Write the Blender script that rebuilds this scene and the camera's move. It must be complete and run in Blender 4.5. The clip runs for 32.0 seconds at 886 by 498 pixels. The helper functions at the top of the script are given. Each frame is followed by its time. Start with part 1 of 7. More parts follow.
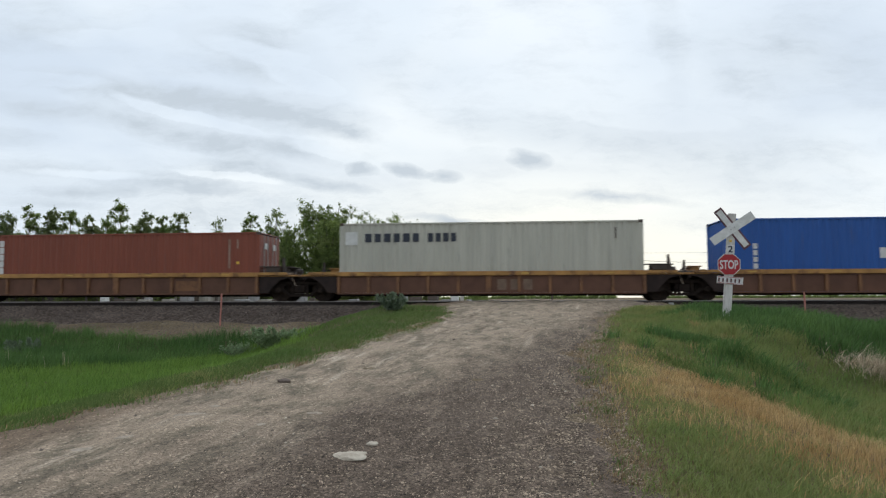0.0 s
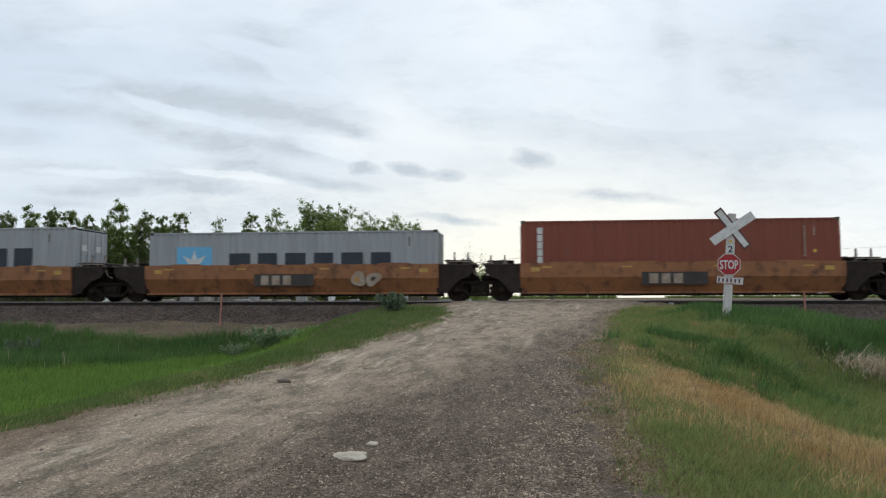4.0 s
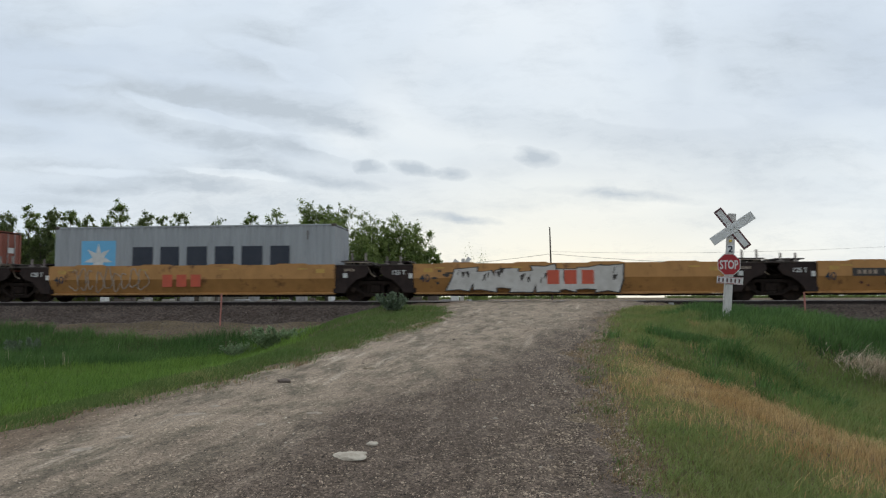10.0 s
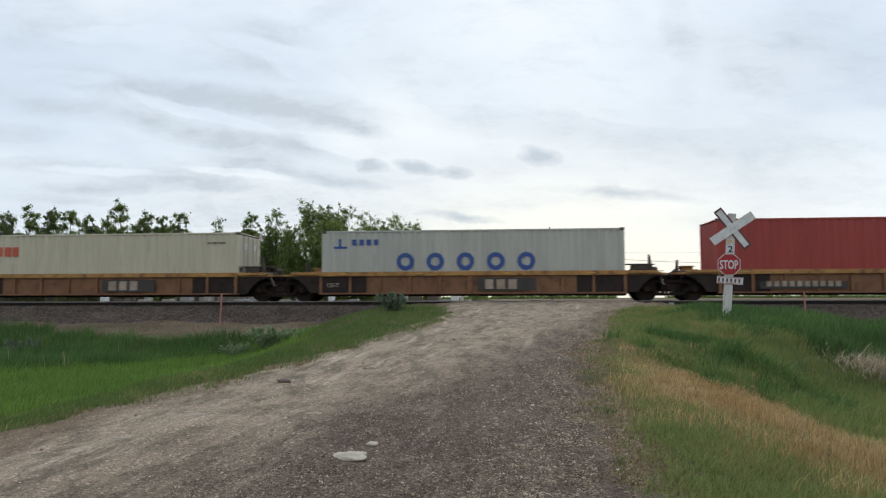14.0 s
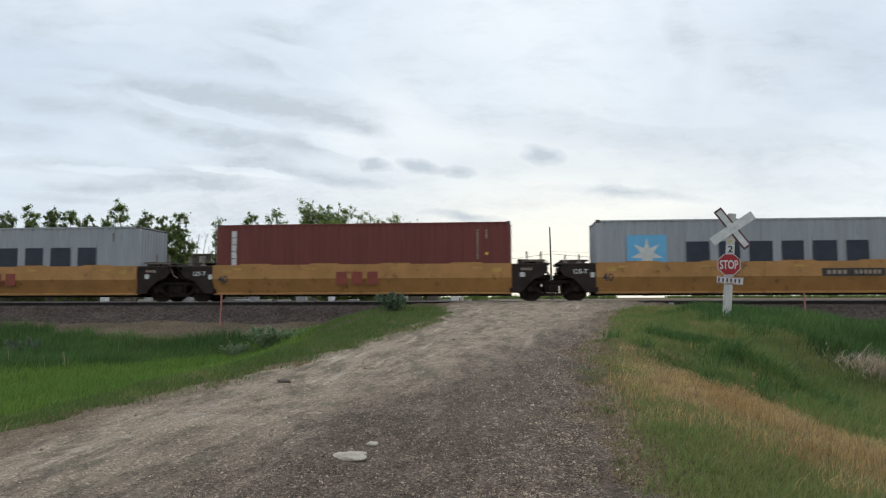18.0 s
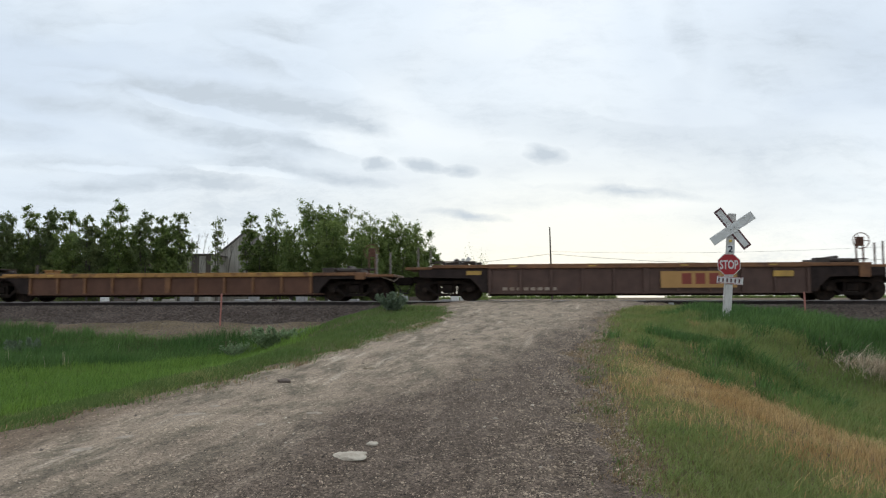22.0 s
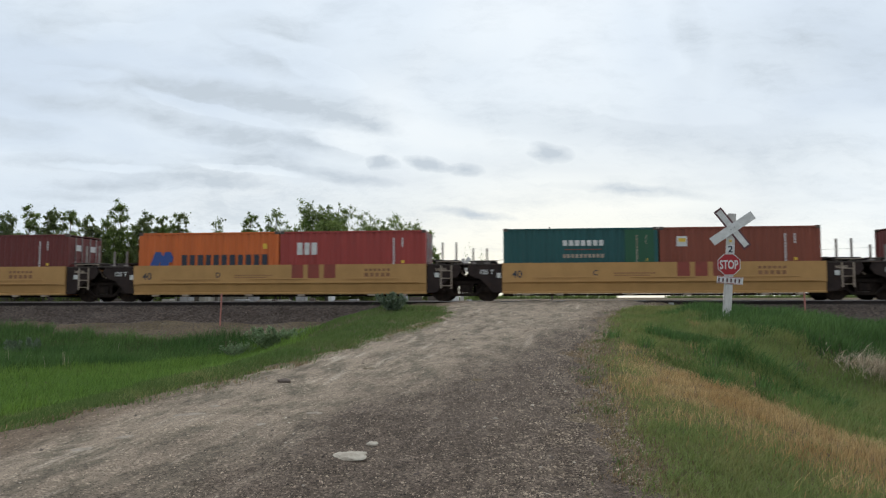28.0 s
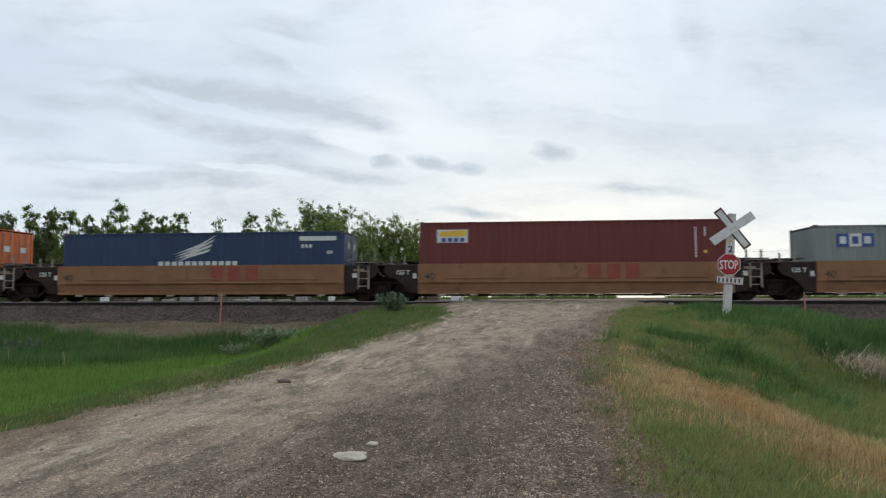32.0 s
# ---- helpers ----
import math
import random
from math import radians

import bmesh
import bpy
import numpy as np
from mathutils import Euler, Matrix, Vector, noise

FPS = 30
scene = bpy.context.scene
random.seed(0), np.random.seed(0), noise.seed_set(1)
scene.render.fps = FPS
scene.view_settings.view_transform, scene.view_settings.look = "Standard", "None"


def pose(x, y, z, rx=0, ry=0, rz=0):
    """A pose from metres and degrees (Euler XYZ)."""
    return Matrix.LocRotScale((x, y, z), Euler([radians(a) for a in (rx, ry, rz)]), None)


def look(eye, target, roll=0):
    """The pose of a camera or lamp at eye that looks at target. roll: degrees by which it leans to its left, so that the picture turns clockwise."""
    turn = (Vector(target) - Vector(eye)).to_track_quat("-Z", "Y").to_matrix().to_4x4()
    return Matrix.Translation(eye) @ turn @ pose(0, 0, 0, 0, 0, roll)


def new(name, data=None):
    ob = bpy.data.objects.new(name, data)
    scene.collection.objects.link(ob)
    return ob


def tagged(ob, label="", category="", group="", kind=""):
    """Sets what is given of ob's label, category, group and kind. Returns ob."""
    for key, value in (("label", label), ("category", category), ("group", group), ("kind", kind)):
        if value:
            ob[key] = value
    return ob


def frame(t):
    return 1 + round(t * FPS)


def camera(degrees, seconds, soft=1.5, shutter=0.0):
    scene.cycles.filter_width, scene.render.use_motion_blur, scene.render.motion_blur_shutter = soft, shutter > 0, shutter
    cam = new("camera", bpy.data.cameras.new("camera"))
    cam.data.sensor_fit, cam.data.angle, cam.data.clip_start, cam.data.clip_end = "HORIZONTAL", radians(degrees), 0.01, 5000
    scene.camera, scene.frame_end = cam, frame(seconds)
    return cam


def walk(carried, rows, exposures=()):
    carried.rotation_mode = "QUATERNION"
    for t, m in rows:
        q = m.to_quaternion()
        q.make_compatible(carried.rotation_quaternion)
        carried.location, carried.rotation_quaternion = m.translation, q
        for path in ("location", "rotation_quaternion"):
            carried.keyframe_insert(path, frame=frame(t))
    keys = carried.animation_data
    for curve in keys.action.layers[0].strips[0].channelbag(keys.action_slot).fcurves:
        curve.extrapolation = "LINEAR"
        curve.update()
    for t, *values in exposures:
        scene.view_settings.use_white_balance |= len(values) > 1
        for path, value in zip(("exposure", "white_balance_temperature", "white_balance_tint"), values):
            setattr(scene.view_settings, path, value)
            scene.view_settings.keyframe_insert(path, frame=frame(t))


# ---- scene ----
# ---- camera ----
PSI, TILT, FOV = 5.54, 3.91, 63.5
EYE = Vector((0.0, 0.0, 0.13))
TRACK_Y = 29.95          # track centreline; z = 0 is the top of the rails
cam = camera(FOV, 32.0, soft=1.25, shutter=0.14)
_d = Vector((-math.sin(radians(PSI)) * math.cos(radians(TILT)), math.cos(radians(PSI)) * math.cos(radians(TILT)), math.sin(radians(TILT))))
_stand = look(EYE, EYE + _d * 10, -0.16)
# the camera's exposure drifts as pale and dark loads pass
walk(cam, [(0, _stand), (32, _stand)],
     [(0, 0.07), (1, 0.08), (3, 0.03), (6, 0.08), (9, 0.08), (10, -0.07), (11, 0.03), (12, 0.08), (16.5, 0.04), (18, 0.03), (19, 0.08),
      (22, 0.08), (23, -0.02), (24.3, -0.10), (25, -0.09), (28, 0.03), (32, 0.03)])


def place(px, py, d):
    """World point d metres ahead of the eye, by direction tangents px (right) and py (up from level)."""
    c, s = math.cos(radians(PSI)), math.sin(radians(PSI))
    return Vector((px * d * c - d * s, px * d * s + d * c, EYE.z + py * d))


# ---- world, sun, exposure ----
world = bpy.data.worlds.new("overcast_sky")
scene.world = world
world.use_nodes = True
wn, wl = world.node_tree.nodes, world.node_tree.links
wn.clear()


def wnode(kind, **values):
    n = wn.new(kind)
    for k, v in values.items():
        n.inputs[k].default_value = v
    return n


def wmath(op, a, b=None):
    n = wn.new("ShaderNodeMath")
    n.operation = op
    for i, v in enumerate((a, b)):
        if v is None:
            continue
        if isinstance(v, (int, float)):
            n.inputs[i].default_value = v
        else:
            wl.new(v, n.inputs[i])
    return n.outputs[0]


def wramp(fac, stops):
    n = wn.new("ShaderNodeValToRGB")
    while len(n.color_ramp.elements) < len(stops):
        n.color_ramp.elements.new(0.5)
    for e, (p, c) in zip(n.color_ramp.elements, stops):
        e.position, e.color = p, (*c, 1)
    wl.new(fac, n.inputs[0])
    return n


def wmix(fac, a, b, blend="MIX"):
    n = wn.new("ShaderNodeMix")
    n.data_type, n.blend_type = "RGBA", blend
    for i, v in ((0, fac), (6, a), (7, b)):
        if isinstance(v, (int, float)):
            n.inputs[i].default_value = v
        elif isinstance(v, tuple):
            n.inputs[i].default_value = (*v, 1)
        else:
            wl.new(v, n.inputs[i])
    return n.outputs[2]


sky = wn.new("ShaderNodeTexSky")
sky.sky_type, sky.sun_disc = "NISHITA", False
sky.sun_elevation, sky.sun_rotation = radians(43), radians(8)
geo = wn.new("ShaderNodeTexCoord")
sep = wn.new("ShaderNodeSeparateXYZ")
wl.new(geo.outputs["Generated"], sep.inputs[0])
dx, dy, dz = sep.outputs
up = wmath("MAXIMUM", dz, 0.0)
lift = wmath("ADD", up, 0.16)
flat = wn.new("ShaderNodeCombineXYZ")
wl.new(wmath("DIVIDE", dx, lift), flat.inputs[0])
wl.new(wmath("DIVIDE", dy, lift), flat.inputs[1])
broad = wnode("ShaderNodeTexNoise", Scale=0.8, Detail=4.0, Roughness=0.5, Distortion=0.4)
wl.new(flat.outputs[0], broad.inputs["Vector"])
# high thin overcast: pale blue-white, cream and brightest low down where the hidden sun stands
tone = wramp(broad.outputs[0], [(0.38, (7.0, 8.0, 9.2)), (0.50, (8.1, 9.05, 10.0)), (0.62, (9.3, 10.0, 10.55))])
GLOW = Vector((0.055, 0.99, 0.12)).normalized()
near = wn.new("ShaderNodeVectorMath")
near.operation = "DOT_PRODUCT"
near.inputs[1].default_value = GLOW
wl.new(geo.outputs["Generated"], near.inputs[0])
glow = wmath("POWER", wmath("MAXIMUM", near.outputs["Value"], 0.0), 16.0)
low = wmath("POWER", wmath("SUBTRACT", 1.0, wmath("MINIMUM", up, 1.0)), 8.0)
hazy = wmix(wmath("MULTIPLY", low, 0.45), tone.outputs[0], (8.9, 9.3, 9.6))
warm = wmix(wmath("MULTIPLY", glow, wmath("MULTIPLY", low, 1.6)), hazy, (11.2, 10.75, 9.2))
veil = wmix(0.92, sky.outputs[0], warm)
bg = wn.new("ShaderNodeBackground")
bg.inputs["Strength"].default_value = 0.095
wl.new(veil, bg.inputs[0])
wout = wn.new("ShaderNodeOutputWorld")
wl.new(bg.outputs[0], wout.inputs[0])

sun = new("sun", bpy.data.lights.new("sun", "SUN"))
sun.data.energy, sun.data.angle, sun.data.color = 0.7, radians(25), (1.0, 0.96, 0.9)
sun.matrix_world = look((6, 45, 42), (0, 0, 0))

# ---- materials ----


def material(name, col, col2=None, rough=0.65, metal=0.0, scale=3.0, fine=45.0, bump=0.2, dist=0.01, stretch=(1, 1, 1),
             stain=None, amount=0.45, stain_scale=2.0, island=0.0, grain=0.25, spec=0.4, world_space=False, speckle=0.0, cell=40.0, through_light=0.0):
    """A surface with colour drift at two scales, optional stains and fine relief."""
    m = bpy.data.materials.new(name)
    m.use_nodes = True
    nt = m.node_tree
    N, L = nt.nodes, nt.links
    bsdf = N["Principled BSDF"]
    bsdf.inputs["Roughness"].default_value = rough
    bsdf.inputs["Metallic"].default_value = metal
    bsdf.inputs["Specular IOR Level"].default_value = spec
    co = N.new("ShaderNodeTexCoord")
    info = N.new("ShaderNodeObjectInfo")
    shift = N.new("ShaderNodeVectorMath")
    shift.operation = "MULTIPLY_ADD"
    shift.inputs[1].default_value = (37.0, 11.0, 23.0)
    L.new(info.outputs["Random"], shift.inputs[0])
    if world_space:
        g = N.new("ShaderNodeNewGeometry")
        L.new(g.outputs["Position"], shift.inputs[2])
    else:
        L.new(co.outputs["Object"], shift.inputs[2])
    mp = N.new("ShaderNodeMapping")
    mp.inputs["Scale"].default_value = stretch
    L.new(shift.outputs[0], mp.inputs[0])

    def noise_tex(s, detail=5.0, rough_=0.6, stretched=True):
        n = N.new("ShaderNodeTexNoise")
        n.inputs["Scale"].default_value, n.inputs["Detail"].default_value, n.inputs["Roughness"].default_value = s, detail, rough_
        L.new(mp.outputs[0] if stretched else shift.outputs[0], n.inputs["Vector"])
        return n

    def ramp(src, a, b):
        r = N.new("ShaderNodeMapRange")
        r.inputs[1].default_value, r.inputs[2].default_value = a, b
        L.new(src, r.inputs[0])
        return r.outputs[0]

    def mix(fac, a, b, blend="MIX"):
        n = N.new("ShaderNodeMix")
        n.data_type, n.blend_type = "RGBA", blend
        for i, v in ((0, fac), (6, a), (7, b)):
            if isinstance(v, float):
                n.inputs[i].default_value = v
            elif isinstance(v, tuple):
                n.inputs[i].default_value = (*v, 1)
            else:
                L.new(v, n.inputs[i])
        return n.outputs[2]

    col2 = col2 or tuple(c * 0.72 for c in col)
    big = noise_tex(scale)
    small = noise_tex(fine, 3.0, 0.65, False)
    out = mix(ramp(big.outputs[0], 0.35, 0.65), col, col2)
    if stain:
        st = noise_tex(stain_scale, 8.0, 0.68)
        out = mix(ramp(st.outputs[0], 1.0 - amount, 1.06 - amount + 0.1), out, stain)
    if island:
        g2 = N.new("ShaderNodeNewGeometry")
        f = N.new("ShaderNodeMapRange")
        f.inputs[3].default_value, f.inputs[4].default_value = 1.0 - island, 1.0 + island
        L.new(g2.outputs["Random Per Island"], f.inputs[0])
        v = N.new("ShaderNodeVectorMath")
        v.operation = "SCALE"
        L.new(out, v.inputs[0])
        L.new(f.outputs[0], v.inputs["Scale"])
        out = v.outputs[0]
    if speckle:
        vo = N.new("ShaderNodeTexVoronoi")
        vo.inputs["Scale"].default_value = cell
        L.new(shift.outputs[0], vo.inputs["Vector"])
        sr = N.new("ShaderNodeSeparateColor")
        L.new(vo.outputs["Color"], sr.inputs[0])
        f = N.new("ShaderNodeMapRange")
        f.inputs[3].default_value, f.inputs[4].default_value = 1.0 - speckle, 1.0 + speckle
        L.new(sr.outputs[0], f.inputs[0])
        v = N.new("ShaderNodeVectorMath")
        v.operation = "SCALE"
        L.new(out, v.inputs[0])
        L.new(f.outputs[0], v.inputs["Scale"])
        out = v.outputs[0]
    gr = N.new("ShaderNodeMapRange")
    gr.inputs[3].default_value, gr.inputs[4].default_value = 1.0 - grain, 1.0 + grain
    L.new(small.outputs[0], gr.inputs[0])
    sc = N.new("ShaderNodeVectorMath")
    sc.operation = "SCALE"
    L.new(out, sc.inputs[0])
    L.new(gr.outputs[0], sc.inputs["Scale"])
    L.new(sc.outputs[0], bsdf.inputs["Base Color"])
    if through_light:
        # thin leaves let part of the light through
        tl = N.new("ShaderNodeBsdfTranslucent")
        L.new(mix(1.0, sc.outputs[0], (1.15, 1.2, 0.9), "MULTIPLY"), tl.inputs["Color"])
        ms = N.new("ShaderNodeMixShader")
        ms.inputs[0].default_value = through_light
        L.new(bsdf.outputs[0], ms.inputs[1])
        L.new(tl.outputs[0], ms.inputs[2])
        L.new(ms.outputs[0], N["Material Output"].inputs["Surface"])
    if bump:
        b = N.new("ShaderNodeBump")
        b.inputs["Strength"].default_value, b.inputs["Distance"].default_value = bump, dist
        L.new(small.outputs[0], b.inputs["Height"])
        L.new(b.outputs[0], bsdf.inputs["Normal"])
    return m


def paint(name, col, rust=0.30, fade=0.8, rough=0.6):
    """Old vehicle paint: faded in patches, streaked downwards, with rust coming through."""
    return material(name, col, tuple(c * fade for c in col), rough=rough, scale=1.3, fine=30, bump=0.08, dist=0.004,
                    stretch=(1.3, 1, 1.1), stain=(0.11, 0.052, 0.030), amount=rust + 0.06, stain_scale=2.0, grain=0.12, spec=0.3)


RUST = (0.13, 0.06, 0.035)
M_YELLOW = paint("yellow_car_paint", (0.43, 0.222, 0.076), 0.38)
M_NEWYEL = paint("fresh_yellow_car_paint", (0.425, 0.242, 0.088), 0.27, 0.86)
M_ORANGE = paint("weathered_orange_car_paint", (0.29, 0.125, 0.055), 0.44)
M_DULL = paint("dull_ochre_car_paint", (0.24, 0.12, 0.06), 0.36)
M_RIB = paint("rusty_brown_car_paint", (0.125, 0.058, 0.036), 0.40, 0.7)
M_RIBPOST = paint("ochre_post_paint", (0.21, 0.10, 0.046), 0.46)
M_OCHRE = paint("rusty_ochre_car_paint", (0.205, 0.098, 0.050), 0.45)
M_CHORD = paint("worn_yellow_chord_paint", (0.40, 0.21, 0.065), 0.43, 0.7)
M_DARKRIB = paint("dark_brown_car_paint", (0.10, 0.058, 0.045), 0.35, 0.7)
M_BLACK = material("black_car_end_paint", (0.030, 0.023, 0.022), (0.044, 0.033, 0.030), rough=0.9, stain=(0.055, 0.035, 0.025), amount=0.42, spec=0.04)
M_TRUCK = material("grimy_bogie_steel", (0.016, 0.013, 0.012), (0.030, 0.022, 0.018), rough=0.95, stain=(0.04, 0.026, 0.018), amount=0.42, scale=5, spec=0.03)
M_WHEEL = material("dark_wheel_steel", (0.024, 0.019, 0.017), (0.045, 0.032, 0.025), rough=0.9, metal=0.0, scale=6, spec=0.05)
M_GEAR = material("grey_brown_gear_paint", (0.06, 0.045, 0.036), (0.035, 0.027, 0.022), rough=0.7, stain=RUST, amount=0.4)
M_POSTGREY = material("pale_grey_guide_paint", (0.27, 0.235, 0.21), (0.15, 0.125, 0.11), rough=0.6)
M_SPOT = material("dark_red_rust_spot", (0.085, 0.030, 0.020), (0.055, 0.022, 0.016), rough=0.9, scale=6)
M_WHITE = material("dull_white_paint", (0.62, 0.62, 0.60), (0.5, 0.5, 0.48), rough=0.6, scale=5, grain=0.1)
M_INK = material("dark_navy_paint", (0.02, 0.026, 0.04), (0.03, 0.035, 0.05), rough=0.6)
M_BLUEINK = material("blue_lettering_paint", (0.03, 0.07, 0.26), (0.035, 0.075, 0.22), rough=0.6)
M_REDINK = material("dark_red_stencil_paint", (0.25, 0.05, 0.035), (0.2, 0.045, 0.03), rough=0.6)
M_ORREDINK = material("orange_red_paint", (0.50, 0.088, 0.045), (0.42, 0.08, 0.045), rough=0.6)
M_GLINT = material("dirty_reflector_tape", (0.50, 0.31, 0.07), (0.36, 0.22, 0.06), rough=0.6)
M_YELINK = material("yellow_decal_paint", (0.72, 0.47, 0.05), (0.6, 0.4, 0.05), rough=0.6)
M_SKYBLUE = material("sky_blue_decal_paint", (0.14, 0.42, 0.66), (0.13, 0.38, 0.6), rough=0.55, grain=0.08)
M_PLATE = material("black_stencil_plate", (0.03, 0.028, 0.026), (0.05, 0.04, 0.035), rough=0.65)
M_FADED = material("faded_pale_stencil", (0.36, 0.3, 0.24), (0.24, 0.18, 0.13), rough=0.7)
M_GHOST = material("worn_off_stencil", (0.19, 0.13, 0.09), (0.13, 0.085, 0.06), rough=0.8)
M_MINT = material("mint_spray_paint", (0.42, 0.55, 0.49), (0.33, 0.45, 0.4), rough=0.6)
M_SILVER = material("silver_spray_paint", (0.5, 0.49, 0.46), (0.4, 0.38, 0.35), rough=0.5)

C_COLOURS = {
    "brown_red": (0.225, 0.060, 0.034), "dark_red": (0.142, 0.029, 0.025), "red": (0.32, 0.032, 0.03), "bright_red": (0.42, 0.025, 0.022),
    "white_grey": (0.46, 0.45, 0.385), "blue": (0.018, 0.09, 0.33), "green": (0.110, 0.235, 0.19), "sea_green": (0.092, 0.225, 0.225),
    "grey": (0.335, 0.352, 0.365), "cream": (0.52, 0.48, 0.36), "orange": (0.58, 0.135, 0.03), "dark_green": (0.017, 0.088, 0.043),
    "bottle_green": (0.015, 0.085, 0.085), "grey_green": (0.215, 0.24, 0.225), "navy": (0.022, 0.045, 0.105), "brick_red": (0.33, 0.050, 0.042),
    "pale_grey": (0.43, 0.43, 0.385), "maroon": (0.172, 0.042, 0.032)}
C_WORDS = {k: k.replace("_", " ") for k in C_COLOURS}
M_BOX = {k: material(k + "_container_paint", c, tuple(v * 0.84 for v in c), rough=0.5, scale=0.9, fine=25, bump=0.05, dist=0.003,
                     stretch=(2.5, 1, 0.3), stain=tuple(v * 0.55 + 0.03 for v in c), amount=0.42, stain_scale=2.4, grain=0.09, spec=0.35)
         for k, c in C_COLOURS.items()}
M_CAST = material("dark_casting_steel", (0.07, 0.06, 0.055), (0.11, 0.08, 0.06), rough=0.6)
M_BAR = material("galvanised_lock_rod", (0.38, 0.38, 0.37), (0.3, 0.29, 0.28), rough=0.45, metal=0.6)

# ---- building helpers ----
MESHES = {}


def box(bm, x0, x1, y0, y1, z0, z1):
    v = [bm.verts.new((x, y, z)) for z in (z0, z1) for x, y in ((x0, y0), (x1, y0), (x1, y1), (x0, y1))]
    for f in ((3, 2, 1, 0), (4, 5, 6, 7), (0, 1, 5, 4), (1, 2, 6, 5), (2, 3, 7, 6), (3, 0, 4, 7)):
        bm.faces.new([v[i] for i in f])


def prism(bm, pts, y0, y1):
    """A plate of outline pts in the x-z plane, from y0 to y1."""
    a = [bm.verts.new((x, y0, z)) for x, z in pts]
    b = [bm.verts.new((x, y1, z)) for x, z in pts]
    bm.faces.new(a)
    bm.faces.new(b[::-1])
    n = len(pts)
    for i in range(n):
        bm.faces.new((a[i], b[i], b[(i + 1) % n], a[(i + 1) % n]))


def tube(bm, p, q, r0, r1=None, sides=8, caps=True):
    r1 = r0 if r1 is None else r1
    p, q = Vector(p), Vector(q)
    rot = (q - p).to_track_quat("Z", "Y").to_matrix()
    rings = []
    for c, r in ((p, r0), (q, r1)):
        rings.append([bm.verts.new(c + rot @ Vector((r * math.cos(2 * math.pi * i / sides), r * math.sin(2 * math.pi * i / sides), 0))) for i in range(sides)])
    for i in range(sides):
        j = (i + 1) % sides
        bm.faces.new((rings[0][i], rings[0][j], rings[1][j], rings[1][i]))
    if caps:
        bm.faces.new(rings[0][::-1])
        bm.faces.new(rings[1])


def polytube(bm, pts, r, sides=6, closed=False):
    """One continuous tube through pts."""
    pts = [Vector(p) for p in pts]
    n = len(pts)
    rings = []
    for i, p in enumerate(pts):
        a = pts[i - 1] if i or closed else p
        b = pts[(i + 1) % n] if i < n - 1 or closed else p
        rot = (b - a).to_track_quat("Z", "Y").to_matrix()
        rings.append([bm.verts.new(p + rot @ Vector((r * math.cos(2 * math.pi * k / sides), r * math.sin(2 * math.pi * k / sides), 0))) for k in range(sides)])
    for i in range(n if closed else n - 1):
        u, w = rings[i], rings[(i + 1) % n]
        for k in range(sides):
            bm.faces.new((u[k], u[(k + 1) % sides], w[(k + 1) % sides], w[k]))


def finish(bm, bevel=0.0):
    bmesh.ops.recalc_face_normals(bm, faces=bm.faces)
    if bevel:
        bmesh.ops.bevel(bm, geom=[e for e in bm.edges if e.is_manifold and e.calc_face_angle(0) > 0.6], offset=bevel, segments=1, affect="EDGES", profile=0.5)
    return bm


def mesh_of(key, maker, bevel=0.0):
    """The mesh stored under key, made on first use."""
    if key not in MESHES:
        bm = bmesh.new()
        maker(bm)
        finish(bm, bevel)
        me = bpy.data.meshes.new(str(key[0] if isinstance(key, tuple) else key))
        bm.to_mesh(me)
        bm.free()
        me.materials.append(None)
        MESHES[key] = me
    return MESHES[key]


def piece(name, key, maker, mat, parent=None, m=None, label="", bevel=0.0):
    """One mesh object of a shared mesh, with its own material, under parent."""
    ob = new(name, mesh_of(key, maker, bevel))
    ob.material_slots[0].link = "OBJECT"
    ob.material_slots[0].material = mat
    if m is not None:
        ob.matrix_basis = m
    if parent is not None:
        ob.parent = parent
    if label:
        tagged(ob, label)
    return ob


def boxes(*rows):
    def make(bm):
        for r in rows:
            box(bm, *r)
    return make


def run_yz(bm, pts, x0, x1):
    """A rail of outline pts in the y-z plane, from x0 to x1."""
    a = [bm.verts.new((x0, y, z)) for y, z in pts]
    b = [bm.verts.new((x1, y, z)) for y, z in pts]
    bm.faces.new(a)
    bm.faces.new(b[::-1])
    for i in range(len(pts)):
        j = (i + 1) % len(pts)
        bm.faces.new((a[i], b[i], b[j], a[j]))


MOVING = []      # (thing, place along the track at 0 s, height)
WHEELS = []      # (wheelset, pose in its bogie, place along the track at 0 s)


def travelled(t):
    """Metres that the train has gone by t seconds: it slows a little."""
    return 19.6 * t - 0.004 * t * t


def rolling(ob, s, z=0.0):
    ob.matrix_basis = pose(s, TRACK_Y, z)
    MOVING.append((ob, s, z))
    return ob

# ---- ground, road and track bed ----
M_SOIL = material("rough_grassy_soil", (0.172, 0.130, 0.085), (0.122, 0.094, 0.058), rough=0.95, scale=0.5, fine=14, bump=0.6, dist=0.05, stain=(0.24, 0.20, 0.14), amount=0.40, stain_scale=0.7, world_space=True, spec=0.1, speckle=0.3, cell=20.0)

